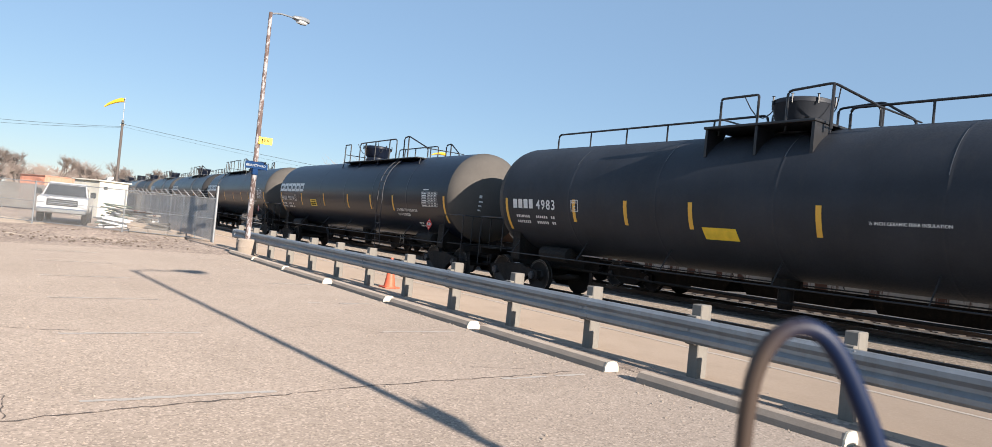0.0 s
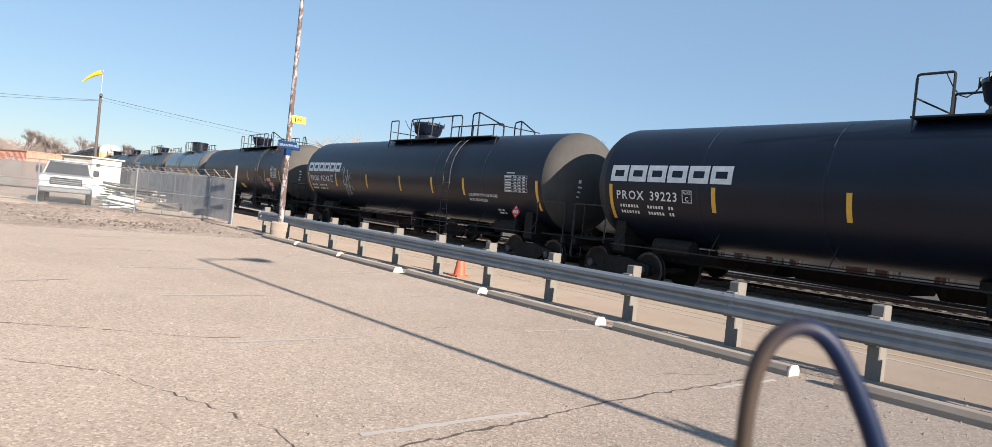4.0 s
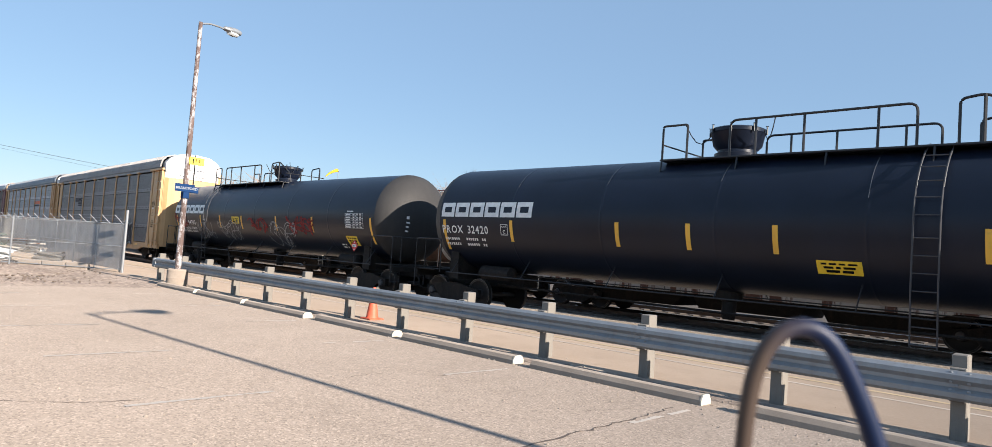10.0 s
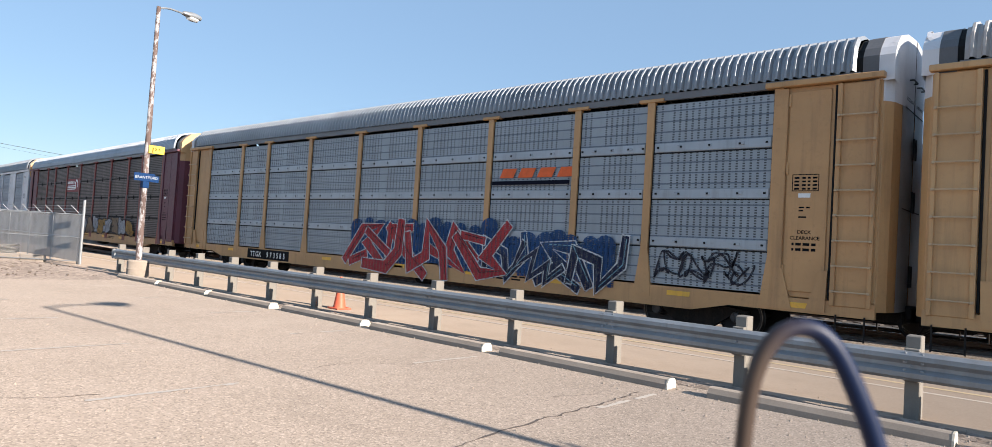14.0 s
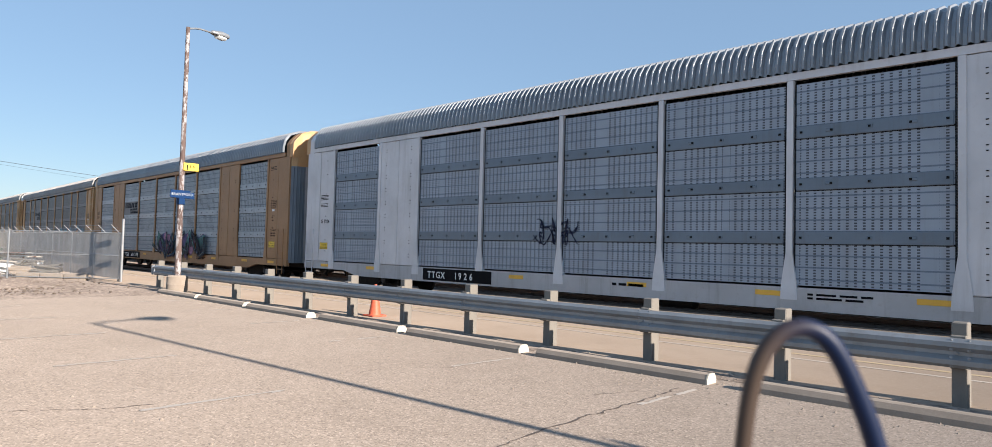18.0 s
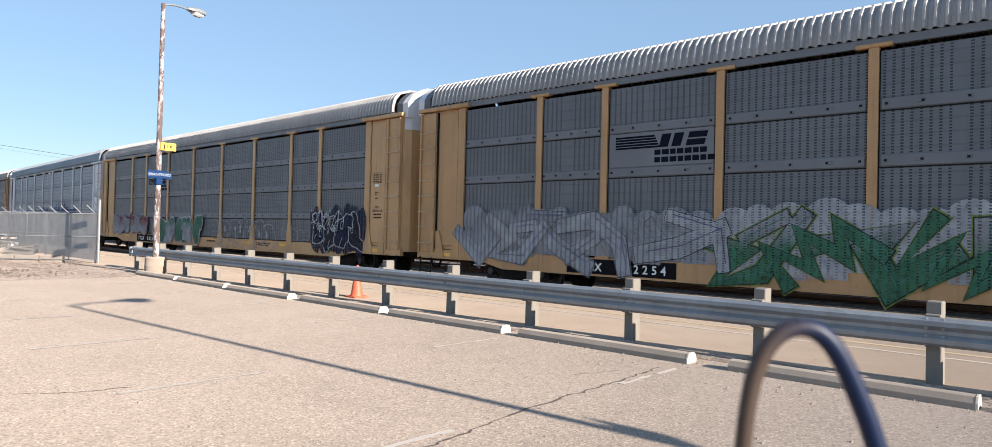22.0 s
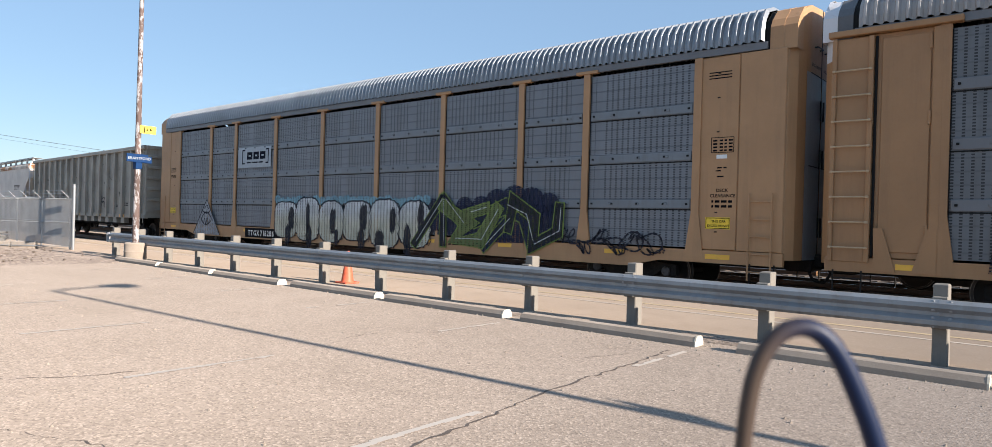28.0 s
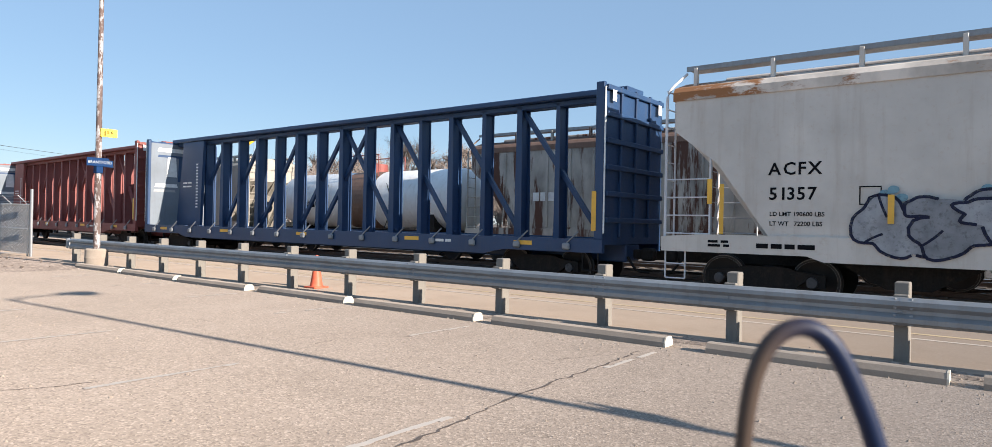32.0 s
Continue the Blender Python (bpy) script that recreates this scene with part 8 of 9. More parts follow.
bubbles(a, low, 0.9, 6.0, 0.6, 1.85, None, "grey", 7, hollow="grey", seed=68, label="outline graffiti sprayed in pale grey", lw=0.018)
bubbles(a, side, 6.5, 8.4, 1.0, 1.45, None, "grey", 5, seed=86, label="small white outline graffiti", lw=0.012)
bubbles(a, low, 8.7, 11.6, 0.72, 2.1, ("navy", "black"), "white", 4, back="navy", hollow="navy", seed=69, label="dark blue graffiti with white outlines", lw=0.016, squeeze=0.58)
scrawl(a, flat(1.56), 8.8, 10.4, 1.3, 2.2, "white", 4, 0.015, 87, "white hand-drawn strokes")
a = couple(autorack("pale grey autorack with white posts and green graffiti", "carwhite", "screen_light", "band_blue", "roof", endtop="yellow", number="852740", plate=False), -391.0, 13.55)
lettering(a, flat(1.50), "SPECIAL NO. 36", -10.55, 0.86, 0.11, M["ink"], 0.004)
lettering(a, flat(1.50), "BRAKE BEAM REQUIRED", -10.75, 0.76, 0.11, M["ink"], 0.004)
bubbles(a, low, -8.2, -2.6, 0.52, 2.0, ("olive", "olive_teal", "teal", "tan", "tan_olive"), "black", 6, back="blue", outer="sky", hollow="red", seed=70, label="teal and green graffiti on blue clouds", lw=0.035, squeeze=0.74)
bubbles(a, low, -1.9, 8.0, 0.48, 2.2, ("tan", "tan", "tan_olive", "olive"), "black", 8, back="blue", outer="sky", hollow="red", seed=71, label="brown and olive graffiti with red hollows on blue clouds", lw=0.035, squeeze=0.74)
a = couple(autorack("dark grey autorack with tan ends and wide graffiti", "ochre", "screen_dark", "band_dark", "roof_old", caps=True, number="160512", plate=False), -418.85, 13.55)
bm = bmesh.new()
rect(bm, side, -8.7, -7.4, 3.5, 4.4, 0.012)
part("company_panel", bm, M["tan"], a, "tan panel with a green shape")
bm = bmesh.new()
rect(bm, side, -8.4, -7.8, 3.6, 4.2, 0.016, slant=0.2)
part("company_mark", bm, SPRAY["green"], a)
shards(a, low, -10.7, -5.6, 1.0, 2.05, ("pewter",), "black", None, 4, None, "black", 72, "grey graffiti with black outlines", 1.0, 0.045)
shards(a, low, -5.5, -1.9, 0.95, 2.15, ("sky", "grey"), "navy", None, 4, None, "white", 73, "pale blue graffiti", 1.1, 0.02)
shards(a, low, -1.8, 3.4, 0.8, 2.05, ("maroon",), "grey", "pewter", 5, None, "white", 74, "dark red graffiti with pale edges", 1.0, 0.02)
shards(a, low, 3.3, 11.2, 0.62, 2.3, ("navy_maroon", "navy", "navy_maroon", "pewter"), "black", "pewter", 6, "grey", "white", 75, "dark blue and red graffiti with pale edges", 1.15, 0.04)
a = couple(autorack("grey autorack with tan posts and white graffiti", "brown", "screen_mid", "band_mid", "roof", endtop="brown", number="716286", plate_x=-6.02, plainends=True, tight=True), -446.7, 13.55)
bm = bmesh.new()
rect(bm, side, -6.85, -4.55, 3.22, 3.98, 0.012)
part("company_panel", bm, plain("pale_panel", (0.36, 0.40, 0.44), 0.5), a, "pale panel with dark shapes")
bm = bmesh.new()
for s, x in ((1, -6.55), (-1, -4.75)):
    rect(bm, side, x, x + 0.05, 3.35, 3.9, 0.016)
    for z in (3.35, 3.85):
        rect(bm, side, min(x, x + s * 0.15), max(x, x + s * 0.15) + 0.05, z, z + 0.05, 0.0165, 1)
for k in range(3):
    outline_rect(bm, side, -6.2 + k * 0.45, -5.82 + k * 0.45, 3.52, 3.8, 0.11, 0.016)
bars(bm, side, -6.2, 3.38, (0.3, 0.4, 0.3), 0.05, 0.016)
part("company_mark", bm, M["navy"], a, "dark bracket and block shapes")
jagged(a, low, -4.1, 3.9, 0.62, 2.0, 6, 76, "large white graffiti with jagged black cores and a pale blue fringe")
shards(a, low, 3.7, 8.3, 0.8, 2.0, ("black", "olive", "navy"), "lime", "navy", 4, None, "white", 77, "dark graffiti with lime edges", 1.1)
tri = new("triangle_graffiti")
tri.parent = a
bm = bmesh.new()
bm.faces.new([bm.verts.new(low(x, z, 0.012)) for x, z in ((TX - 1.05, 0.62), (TX + 1.15, 0.60), (TX + 0.05, 2.02))])
part("fill", bm, SPRAY["grey"], tri, "pale triangle")
for pts in (((TX - 1.05, 0.62), (TX - 0.5, 1.33), (TX + 0.05, 2.02)), ((TX + 0.05, 2.02), (TX + 0.6, 1.3), (TX + 1.15, 0.60)), ((TX - 0.42, 1.2), (TX, 1.5), (TX + 0.45, 1.22), (TX, 0.98), (TX - 0.42, 1.2)), ((TX - 0.3, 1.55), (TX + 0.05, 1.45), (TX + 0.35, 1.55)), ((TX - 0.2, 1.0), (TX - 0.12, 1.25), (TX, 1.02), (TX + 0.1, 1.28), (TX + 0.22, 1.02), (TX + 0.3, 1.2)), ((TX - 0.15, 1.62), (TX + 0.05, 1.78), (TX + 0.22, 1.62))):
    bm = bmesh.new()
    ribbon(bm, low, list(pts), 0.022, 0.016)
    part("sprayed_line", bm, SPRAY["black"], tri)
scrawl(a, low, 8.4, 11.0, 0.75, 1.35, "black", 6, 0.03, 79, "black hand-drawn tags")
couple(gondola("grey high-sided gondola car with tall ribbed sides", "15370"), -475.2, 9.4)
couple(covered_hopper("pale grey covered hopper with a rusty roof and grey graffiti", "51357"), -495.5, 8.05)
couple(centrebeam("dark blue centerbeam flatcar with an open truss", "beamblue"), -513.3, 10.85)
couple(centrebeam("oxide red centerbeam flatcar with an open truss", "beamred"), -535.7, 10.85)

# ---- cars standing in the yard ----
def stand(car, s, off):
    x, y, h = track(s, off)
    car.matrix_basis = pose(x, y, 0, 0, 0, math.degrees(h))


stand(covered_hopper("pale hopper car streaked with rust standing in the yard", "", "rustcar", False, "browncar"), -7.5, OFFS[1])
stand(white_tank("white tank car with a brown stained band in the yard"), -22.55, OFFS[1])
stand(covered_hopper("grey hopper car standing in the yard", "", "gondola", False, "gondola"), -38.8, OFFS[1])
stand(covered_hopper("brown hopper car standing in the yard", "", "browncar", False, "browncar"), -56.5, OFFS[1])
stand(covered_hopper("brown hopper car with rust streaks standing in the yard", "", "browncar", False, "browncar"), 10.6, OFFS[1])


# ---- lamp posts, signs, cone ----
def lamp_post(x, y, label, turn=0, k=1.0):
    ob = thing("lamp_post", label, "street lamp", group="lamp posts", m=pose(x, y, 0, 0, 0, turn))
    bm = bmesh.new()
    lathe(bm, [(0.30, 0.0), (0.31, 0.05), (0.30, 0.22), (0.31, 0.25), (0.30, 0.28), (0.30, 0.48), (0.27, 0.52)], "z", 20)
    part("concrete_base", bm, M["concrete"], ob, "barrel-shaped concrete foot", True)
    bm = bmesh.new()
    tube(bm, [(0, 0, 0.5 + 7.75 * q / 10) for q in range(11)], [(0.095 - 0.0035 * q) * k for q in range(11)], 12)
    part("pole", bm, M["pole"], ob, "pole with flaking rust-spotted paint")
    bm = bmesh.new()
    tube(bm, bent([(0, 0.0, 8.2), (0, 0.35, 8.32), (0, 0.95, 8.34)], 0.2), 0.03, 8)
    part("arm", bm, M["galv"], ob)
    bm = bmesh.new()
    lathe(bm, [(0.03, 0.85), (0.09, 0.90), (0.13, 1.05), (0.17, 1.25), (0.15, 1.48), (0.05, 1.55)], "y", 14)
    for v in bm.verts:
        v.co.z = max(v.co.z, -0.05) * 0.8 + 8.35
    hd = part("lamp_head", bm, M["galv"], ob, "cobra-head lamp housing", True)
    bm = bmesh.new()
    lathe(bm, [(0.11, 1.08), (0.13, 1.25), (0.10, 1.42)], "y", 12)
    for v in bm.verts:
        v.co.z = min(v.co.z, 0.02) * 0.9 + 8.30
    part("lens", bm, M["lens_grey"], hd)
    return ob


lamp_post(-20.15, -0.4, "tall rusty lamp post with a cobra-head lamp", 17)
lamp_post(9.95, -3.35, "tall rusty lamp post standing in the parking lot", 0, 0.72)


def plate_x(bm, x, y0, y1, z0, z1, t=0.02):
    return bbox(bm, x - t / 2, x + t / 2, y0, y1, z0, z1, 0.006)


def face_x(x):
    """Lettering that faces +x, read from there."""
    return lambda u, z, off: (x + off, u, z)


sg = thing("station_sign", "blue station name sign with white lettering", "sign", m=pose(-20.15, -0.4, 0))
part("plate", plate_x(bmesh.new(), 0.12, -0.36, 0.24, 2.90, 3.14), M["signblue"], sg)
part("bracket", bbox(bmesh.new(), -0.1, 0.11, -0.09, 0.09, 2.70, 3.08, 0.01), M["signblue"], sg)
part("rear_plate", plate_x(bmesh.new(), -0.14, 0.12, 0.46, 2.90, 3.10), M["signblue"], sg)
lettering(sg, face_x(0.132), "BRANTFORD", -0.335, 2.975, 0.112, M["signtext"])
sg = thing("clearance_sign", "small yellow sign with black marks on the lamp post", "sign", m=pose(-20.15, -0.4, 0))
part("plate", plate_x(bmesh.new(), 0.11, 0.0, 0.46, 3.76, 4.00), M["signyellow"], sg)
lettering(sg, face_x(0.122), "1", 0.06, 3.79, 0.22, M["ink"], name="numeral")
lettering(sg, face_x(0.122), "5 6", 0.17, 3.855, 0.13, M["ink"], name="numeral")

sg = thing("lot_sign", "small sign plate on the lamp post in the lot", "sign", m=pose(9.95, -3.35, 0, 0, 0, 76))
part("plate", plate_x(bmesh.new(), 0.03, 0.06, 0.46, 3.86, 4.14), M["signyellow"], sg)

cone = thing("traffic_cone", "orange plastic traffic cone on the paving", "traffic cone", m=pose(-11.09, 0.45, 0))
part("base", bbox(bmesh.new(), -0.19, 0.19, -0.19, 0.19, 0.0, 0.035, 0.01), M["cone"], cone)
part("cone", lathe(bmesh.new(), [(0.145, 0.035), (0.135, 0.06), (0.035, 0.68), (0.03, 0.71)], "z", 20), M["cone"], cone, "", True)

# ---- chain-link fence ----
fence = thing("chain_link_fence", "galvanised chain-link fence with barbed wire arms and grey screening", "fence")
FA, FD = Vector((-26.4, -0.05, 0)), Vector((-5.2, -5.7, 0)).normalized()
FN = Vector((FD.y, -FD.x, 0))
LENGTH = 44.0
pm = finish("post", tube(bmesh.new(), [(0, 0, 0), (0, 0, 1.86)], 0.03, 8), M["galv"])
am = finish("barbed_arm", tube(bmesh.new(), [(0, 0, 1.80), (0.02, -0.34, 2.14)], 0.017, 5), M["galv"])
ends = [0.0, 4.1, 8.3, 11.3, 13.7, 16.7, 19.7, 22.7, 25.7, 28.7, 31.7, 34.7, 37.7, 40.7, 43.7]
for d in ends:
    p = FA + FD * d
    if d == 0:
        part("corner_post", tube(bmesh.new(), [(p.x, p.y, 0), (p.x, p.y, 2.36)], 0.05, 10), M["galv"], fence, "stout galvanised corner post")
        continue
    shared("post", pm, fence, pose(p.x, p.y, 0))
for z in (0.12, 0.98, 1.82):
    part("rail", tube(bmesh.new(), [FA + Vector((0, 0, z)), FA + FD * LENGTH + Vector((0, 0, z))], 0.021 if z > 1.5 else 0.015, 6), M["galv"], fence)
SD, SLEN = Vector((-1.0, -0.012, 0)), 27.0
for k in range(10):
    p = FA + SD * (0.3 + 3.0 * k)
    shared("post", pm, fence, pose(p.x, p.y, 0))
for k in range(18):
    p = FA + SD * (0.3 + 1.5 * k)
    shared("barbed_arm", am, fence, pose(p.x, p.y, 0))
for z in (0.98, 1.82):
    part("rail", tube(bmesh.new(), [FA + Vector((0, -0.03, z)), FA + SD * SLEN + Vector((0, -0.03, z))], 0.022, 6), M["galv"], fence)
for k in range(3):
    o = Vector((0.0, -0.10 * (k + 1), 1.82 + 0.10 * (k + 1)))
    part("barbed_wire", tube(bmesh.new(), [FA + o, FA + SD * SLEN + o], 0.006, 4), M["wirem"], fence)


def mesh_fabric(name, a, b, z0, z1, pitch, r, material, label):
    bm = bmesh.new()
    d = (b - a)
    n = int(d.length / pitch)
    h = z1 - z0
    m = int(h / pitch)
    u = d.normalized()
    for i in range(-m, n):
        for s in (1, -1):
            i0, i1 = (i, i + m) if s > 0 else (i + m, i)
            p0, p1, q0, q1 = i0 * pitch, i1 * pitch, z0, z1
            lo, hi = 0.0, d.length
            pts = []
            for (p, q), (p2, q2) in (((p0, q0), (p1, q1)),):
                for e in (lo, hi):
                    if (p - e) * (p2 - e) < 0:
                        t = (e - p) / (p2 - p)
                        c = (e, q + (q2 - q) * t)
                        if p < lo or p > hi:
                            p, q = c
                        else:
                            p2, q2 = c
                if lo - 1e-6 <= p <= hi + 1e-6 and lo - 1e-6 <= p2 <= hi + 1e-6:
                    A, B = a + u * p + Vector((0, 0, q)), a + u * p2 + Vector((0, 0, q2))
                    w = Vector((0, 0, r))
                    bm.faces.new([bm.verts.new(v) for v in (A - w, B - w, B + w, A + w)])
    return part(name, bm, material, fence, label)


def veil(name, c, amount):
    """Woven windscreen cloth: thin threads with gaps that show what lies behind."""
    m, n, l, b = nodes(name)
    tr = n.new("ShaderNodeBsdfTransparent")
    mx = n.new("ShaderNodeMixShader")
    f = noise_tex(n, l, 1.6, 5)
    a = ramp(n, l, f, [(0.3, (amount * 0.85,) * 3), (0.7, (min(1, amount * 1.12),) * 3)])
    l.new(a, mx.inputs[0])
    l.new(tr.outputs[0], mx.inputs[1])
    l.new(b.outputs[0], mx.inputs[2])
    out = [k for k in n if k.type == "OUTPUT_MATERIAL"][0]
    l.new(mx.outputs[0], out.inputs["Surface"])
    g = noise_tex(n, l, 0.8, 6)
    l.new(ramp(n, l, g, [(0.3, shade(c, 0.8)), (0.7, shade(c, 1.15))]), b.inputs["Base Color"])
    b.inputs["Roughness"].default_value = 0.9
    return m


# sun and shade evened out in the colour: shaded run paler, sunlit run darker
screen = veil("grey_screening", (0.36, 0.355, 0.35), 0.90)
screen_back = veil("screening_darkened_for_sun", (0.14, 0.137, 0.132), 0.95)
thin = veil("chain_link_haze", (0.42, 0.41, 0.40), 0.13)
mesh_fabric("chain_link", FA, FA + FD * 9.0, 0.08, 1.80, 0.12, 0.004, M["wirem"], "woven wire fabric")
BACK = Vector((-53.4, -1.6, 0))
for base, way, d0, d1, mt, nm in ((FA, SD, 0.07, SLEN, screen, "screening"), (FA, FD, 0.07, LENGTH, thin, "wire_fabric"), (BACK, Vector((-0.18, -0.98, 0)), 0.0, 34.0, screen_back, "screening")):
    bm = bmesh.new()
    side_way = Vector((way.y, -way.x, 0))
    a, b = base + way * d0, base + way * d1
    n = 40
    prev = None
    for i in range(n + 1):
        p = a + (b - a) * i / n + side_way * 0.02 * math.sin(i * 2.1)
        row = (bm.verts.new(p + Vector((0, 0, 0.10))), bm.verts.new(p + Vector((0, 0, 1.80))))
        if prev:
            bm.faces.new((prev[0], row[0], row[1], prev[1]))
        prev = row
    part(nm, bm, mt, fence, "dusty grey screening cloth" if nm == "screening" else "dense wire fabric", True)
for k in range(12):
    p = BACK + Vector((-0.18, -0.98, 0)) * (3.0 * k)
    shared("post", pm, fence, pose(p.x - 0.05, p.y, 0))
cb = finish("block", bbox(bmesh.new(), -0.40, 0.40, -0.11, 0.11, 0, 0.26, 0.02), M["concrete"])
for k in range(3):
    p = FA + FD * (1.7 + 0.86 * k) + FN * 0.16
    ob = tagged(new("concrete_block", cb), "pale concrete block at the foot of the fence", "block", "concrete blocks at the fence")
    ob.matrix_basis = pose(p.x, p.y, 0.0, 0, 0, math.degrees(math.atan2(FD.y, FD.x)) + (k % 3 - 1) * 3)

# ---- behind the fence ----
def pickup(m):
    tk = thing("pickup_truck", "white pickup truck parked behind the fence", "truck", m=m)
    bm = bmesh.new()
    prism(bm, [(-2.9, 0.55), (2.85, 0.55), (2.95, 0.75), (2.9, 1.22), (1.55, 1.30), (-0.75, 1.30), (-2.9, 1.28)], -0.98, 0.98)
    bmesh.ops.bevel(bm, geom=bm.edges[:], offset=0.05, segments=2, affect="EDGES")
    part("body", bm, M["truckwhite"], tk, "", True)
    bm = bmesh.new()
    rings = []
    for z, x0, x1, w in ((1.28, -0.85, 1.55, 0.93), (1.85, -0.65, 0.75, 0.78), (1.93, -0.5, 0.55, 0.72)):
        rings.append([bm.verts.new(p) for p in ((x0, -w, z), (x1, -w, z), (x1, w, z), (x0, w, z))])
    for a, b in zip(rings, rings[1:]):
        for j in range(4):
            bm.faces.new((a[j], a[(j + 1) % 4], b[(j + 1) % 4], b[j]))
    bm.faces.new(rings[-1])
    part("cab", bm, M["truckwhite"], tk)
    bm = bmesh.new()
    bm.faces.new([bm.verts.new(p) for p in ((1.54, -0.86, 1.31), (1.54, 0.86, 1.31), (0.80, 0.73, 1.82), (0.80, -0.73, 1.82))])
    for v in bm.verts:
        v.co.x += 0.02
    part("windscreen", bm, M["glass"], tk, "dark windscreen")
    for y in (-1, 1):
        bm = bmesh.new()
        bm.faces.new([bm.verts.new(p) for p in ((1.30, y * 0.94, 1.33), (-0.65, y * 0.94, 1.33), (-0.55, y * 0.80, 1.80), (0.68, y * 0.80, 1.80))])
        part("side_window", bm, M["glass"], tk)
        part("mirror", bbox(bmesh.new(), 1.05, 1.25, *sorted((y * 0.98, y * 1.22)), 1.30, 1.58, 0.03), M["glass"], tk)
        hl = part("headlight", bbox(bmesh.new(), 2.86, 2.95, *sorted((y * 0.62, y * 0.95)), 0.88, 1.12, 0.02), M["lamp_glass"], tk, "clear headlight")
        for x in (-1.85, 1.85):
            wh = new("wheel")
            wh.parent = tk
            part("tyre", lathe(bmesh.new(), [(0.24, y * 0.76), (0.40, y * 0.76), (0.42, y * 0.82), (0.42, y * 0.96), (0.39, y * 1.0), (0.24, y * 1.0)], "y", 20, (x, 0, 0.42)), M["rubber"], wh)
            part("rim", lathe(bmesh.new(), [(0.02, y * 0.98), (0.10, y * 0.99), (0.24, y * 0.97)], "y", 14, (x, 0, 0.42)), M["chrome"], wh)
    bm = bmesh.new()
    bbox(bm, 2.90, 2.97, -0.60, 0.60, 0.84, 1.14, 0.02)
    gr = part("grille", bm, M["glass"], tk, "dark grille")
    for z in (0.90, 0.98, 1.06):
        part("slat", bbox(bmesh.new(), 2.965, 2.985, -0.56, 0.56, z - 0.015, z + 0.015, 0.004), M["chrome"], gr)
    part("bumper", bbox(bmesh.new(), 2.85, 3.05, -0.97, 0.97, 0.50, 0.74, 0.05), M["chrome"], tk)
    return tk


pickup(pose(-35.9, -4.75, 0, 0, 0, -7))

shed = thing("shed", "small cream site shed with a flat roof", "shed", m=pose(-48.2, -1.55, 0, 0, 0, 24))
part("wall", bbox(bmesh.new(), -1.5, 1.5, -1.75, 0.1, 0, 2.35, 0.02), M["shedwhite"], shed)
part("roof", bbox(bmesh.new(), -1.65, 1.65, -1.9, 0.25, 2.355, 2.45, 0.03), M["shedwhite"], shed)
part("vent", bbox(bmesh.new(), 1.5, 1.53, -1.5, -1.25, 1.85, 2.05, 0.01), M["glass"], shed)
part("door", bbox(bmesh.new(), 1.5, 1.53, -0.95, -0.15, 0.05, 2.0, 0.01), M["shedwhite"], shed)

rng = random.Random(21)
for k, (x, y, sx, sy, sz, mt) in enumerate(((-33.5, -2.3, 2.4, 0.5, 0.22, "tankwhite"), (-33.0, -1.8, 1.8, 0.35, 0.35, "timber"), (-31.5, -1.9, 1.5, 0.4, 0.18, "sand"), (-34.5, -3.0, 1.2, 0.7, 0.4, "galv"), (-30.8, -1.4, 1.1, 0.3, 0.25, "timber"), (-36, -1.6, 2.0, 0.9, 0.5, "rustcar"), (-38.5, -2.4, 1.4, 1.0, 0.6, "bin_green"))):
    bm = bmesh.new()
    for q in range(11):
        a, b = rng.uniform(-sx / 2, sx / 2) * 0.4, rng.uniform(-sy / 2, sy / 2)
        sub = bbox(bmesh.new(), -sx / 2, sx / 2, -0.08, 0.08, 0, 0.07, 0.01)
        sub.transform(pose(a * 0.4, b, 0.0 + sz * q / 6, rng.uniform(-8, 8), rng.uniform(-8, 8), rng.uniform(-35, 35)))
        merge(bm, sub)
    solid("salvage_pile", bm, M[mt], "loose stack of salvaged boards and metal on the dirt", "pile", group="salvage behind the fence", m=pose(x, y, 0, 0, 0, rng.uniform(0, 180)))

bx = thing("shipping_container", "faded orange shipping container", "container", m=pose(-64, -4.6, 0, 0, 0, 15))
bm = bmesh.new()
box(bm, -3.0, 3.0, -1.2, 1.2, 0.05, 2.55)
part("body", bm, M["orange_box"], bx)
bm = bmesh.new()
for k in range(24):
    x = -2.9 + k * 0.25
    bbox(bm, x, x + 0.12, -1.235, -1.2, 0.15, 2.45, 0.01)
for k in range(9):
    y = -1.1 + k * 0.26
    bbox(bm, 3.0, 3.035, y, y + 0.13, 0.15, 2.45, 0.01)
part("corrugation", bm, M["orange_box"], bx)
part("top_rail", bbox(bmesh.new(), -3.04, 3.06, -1.25, 1.25, 2.55, 2.62, 0.01), M["orange_box"], bx)
for k, (x, y) in enumerate(((-42.0, -10.6), (-43.2, -8.8))):
    b = thing("waste_bin", "dark green metal waste bin", "bin", group="waste bins", m=pose(x, y, 0, 0, 0, 24))
    part("tub", prism(bmesh.new(), [(-0.8, 0.12), (0.7, 0.12), (0.9, 1.1), (-0.9, 1.25)], -0.9, 0.9), M["bin_green"], b)
    part("lid", bbox(bmesh.new(), -0.95, 0.95, -0.93, 0.93, 1.2, 1.27, 0.01), M["bin_green"], b)
    part("label_plate", bbox(bmesh.new(), 0.80, 0.86, -0.2, 0.2, 0.6, 0.9, 0.004), M["white"], b)

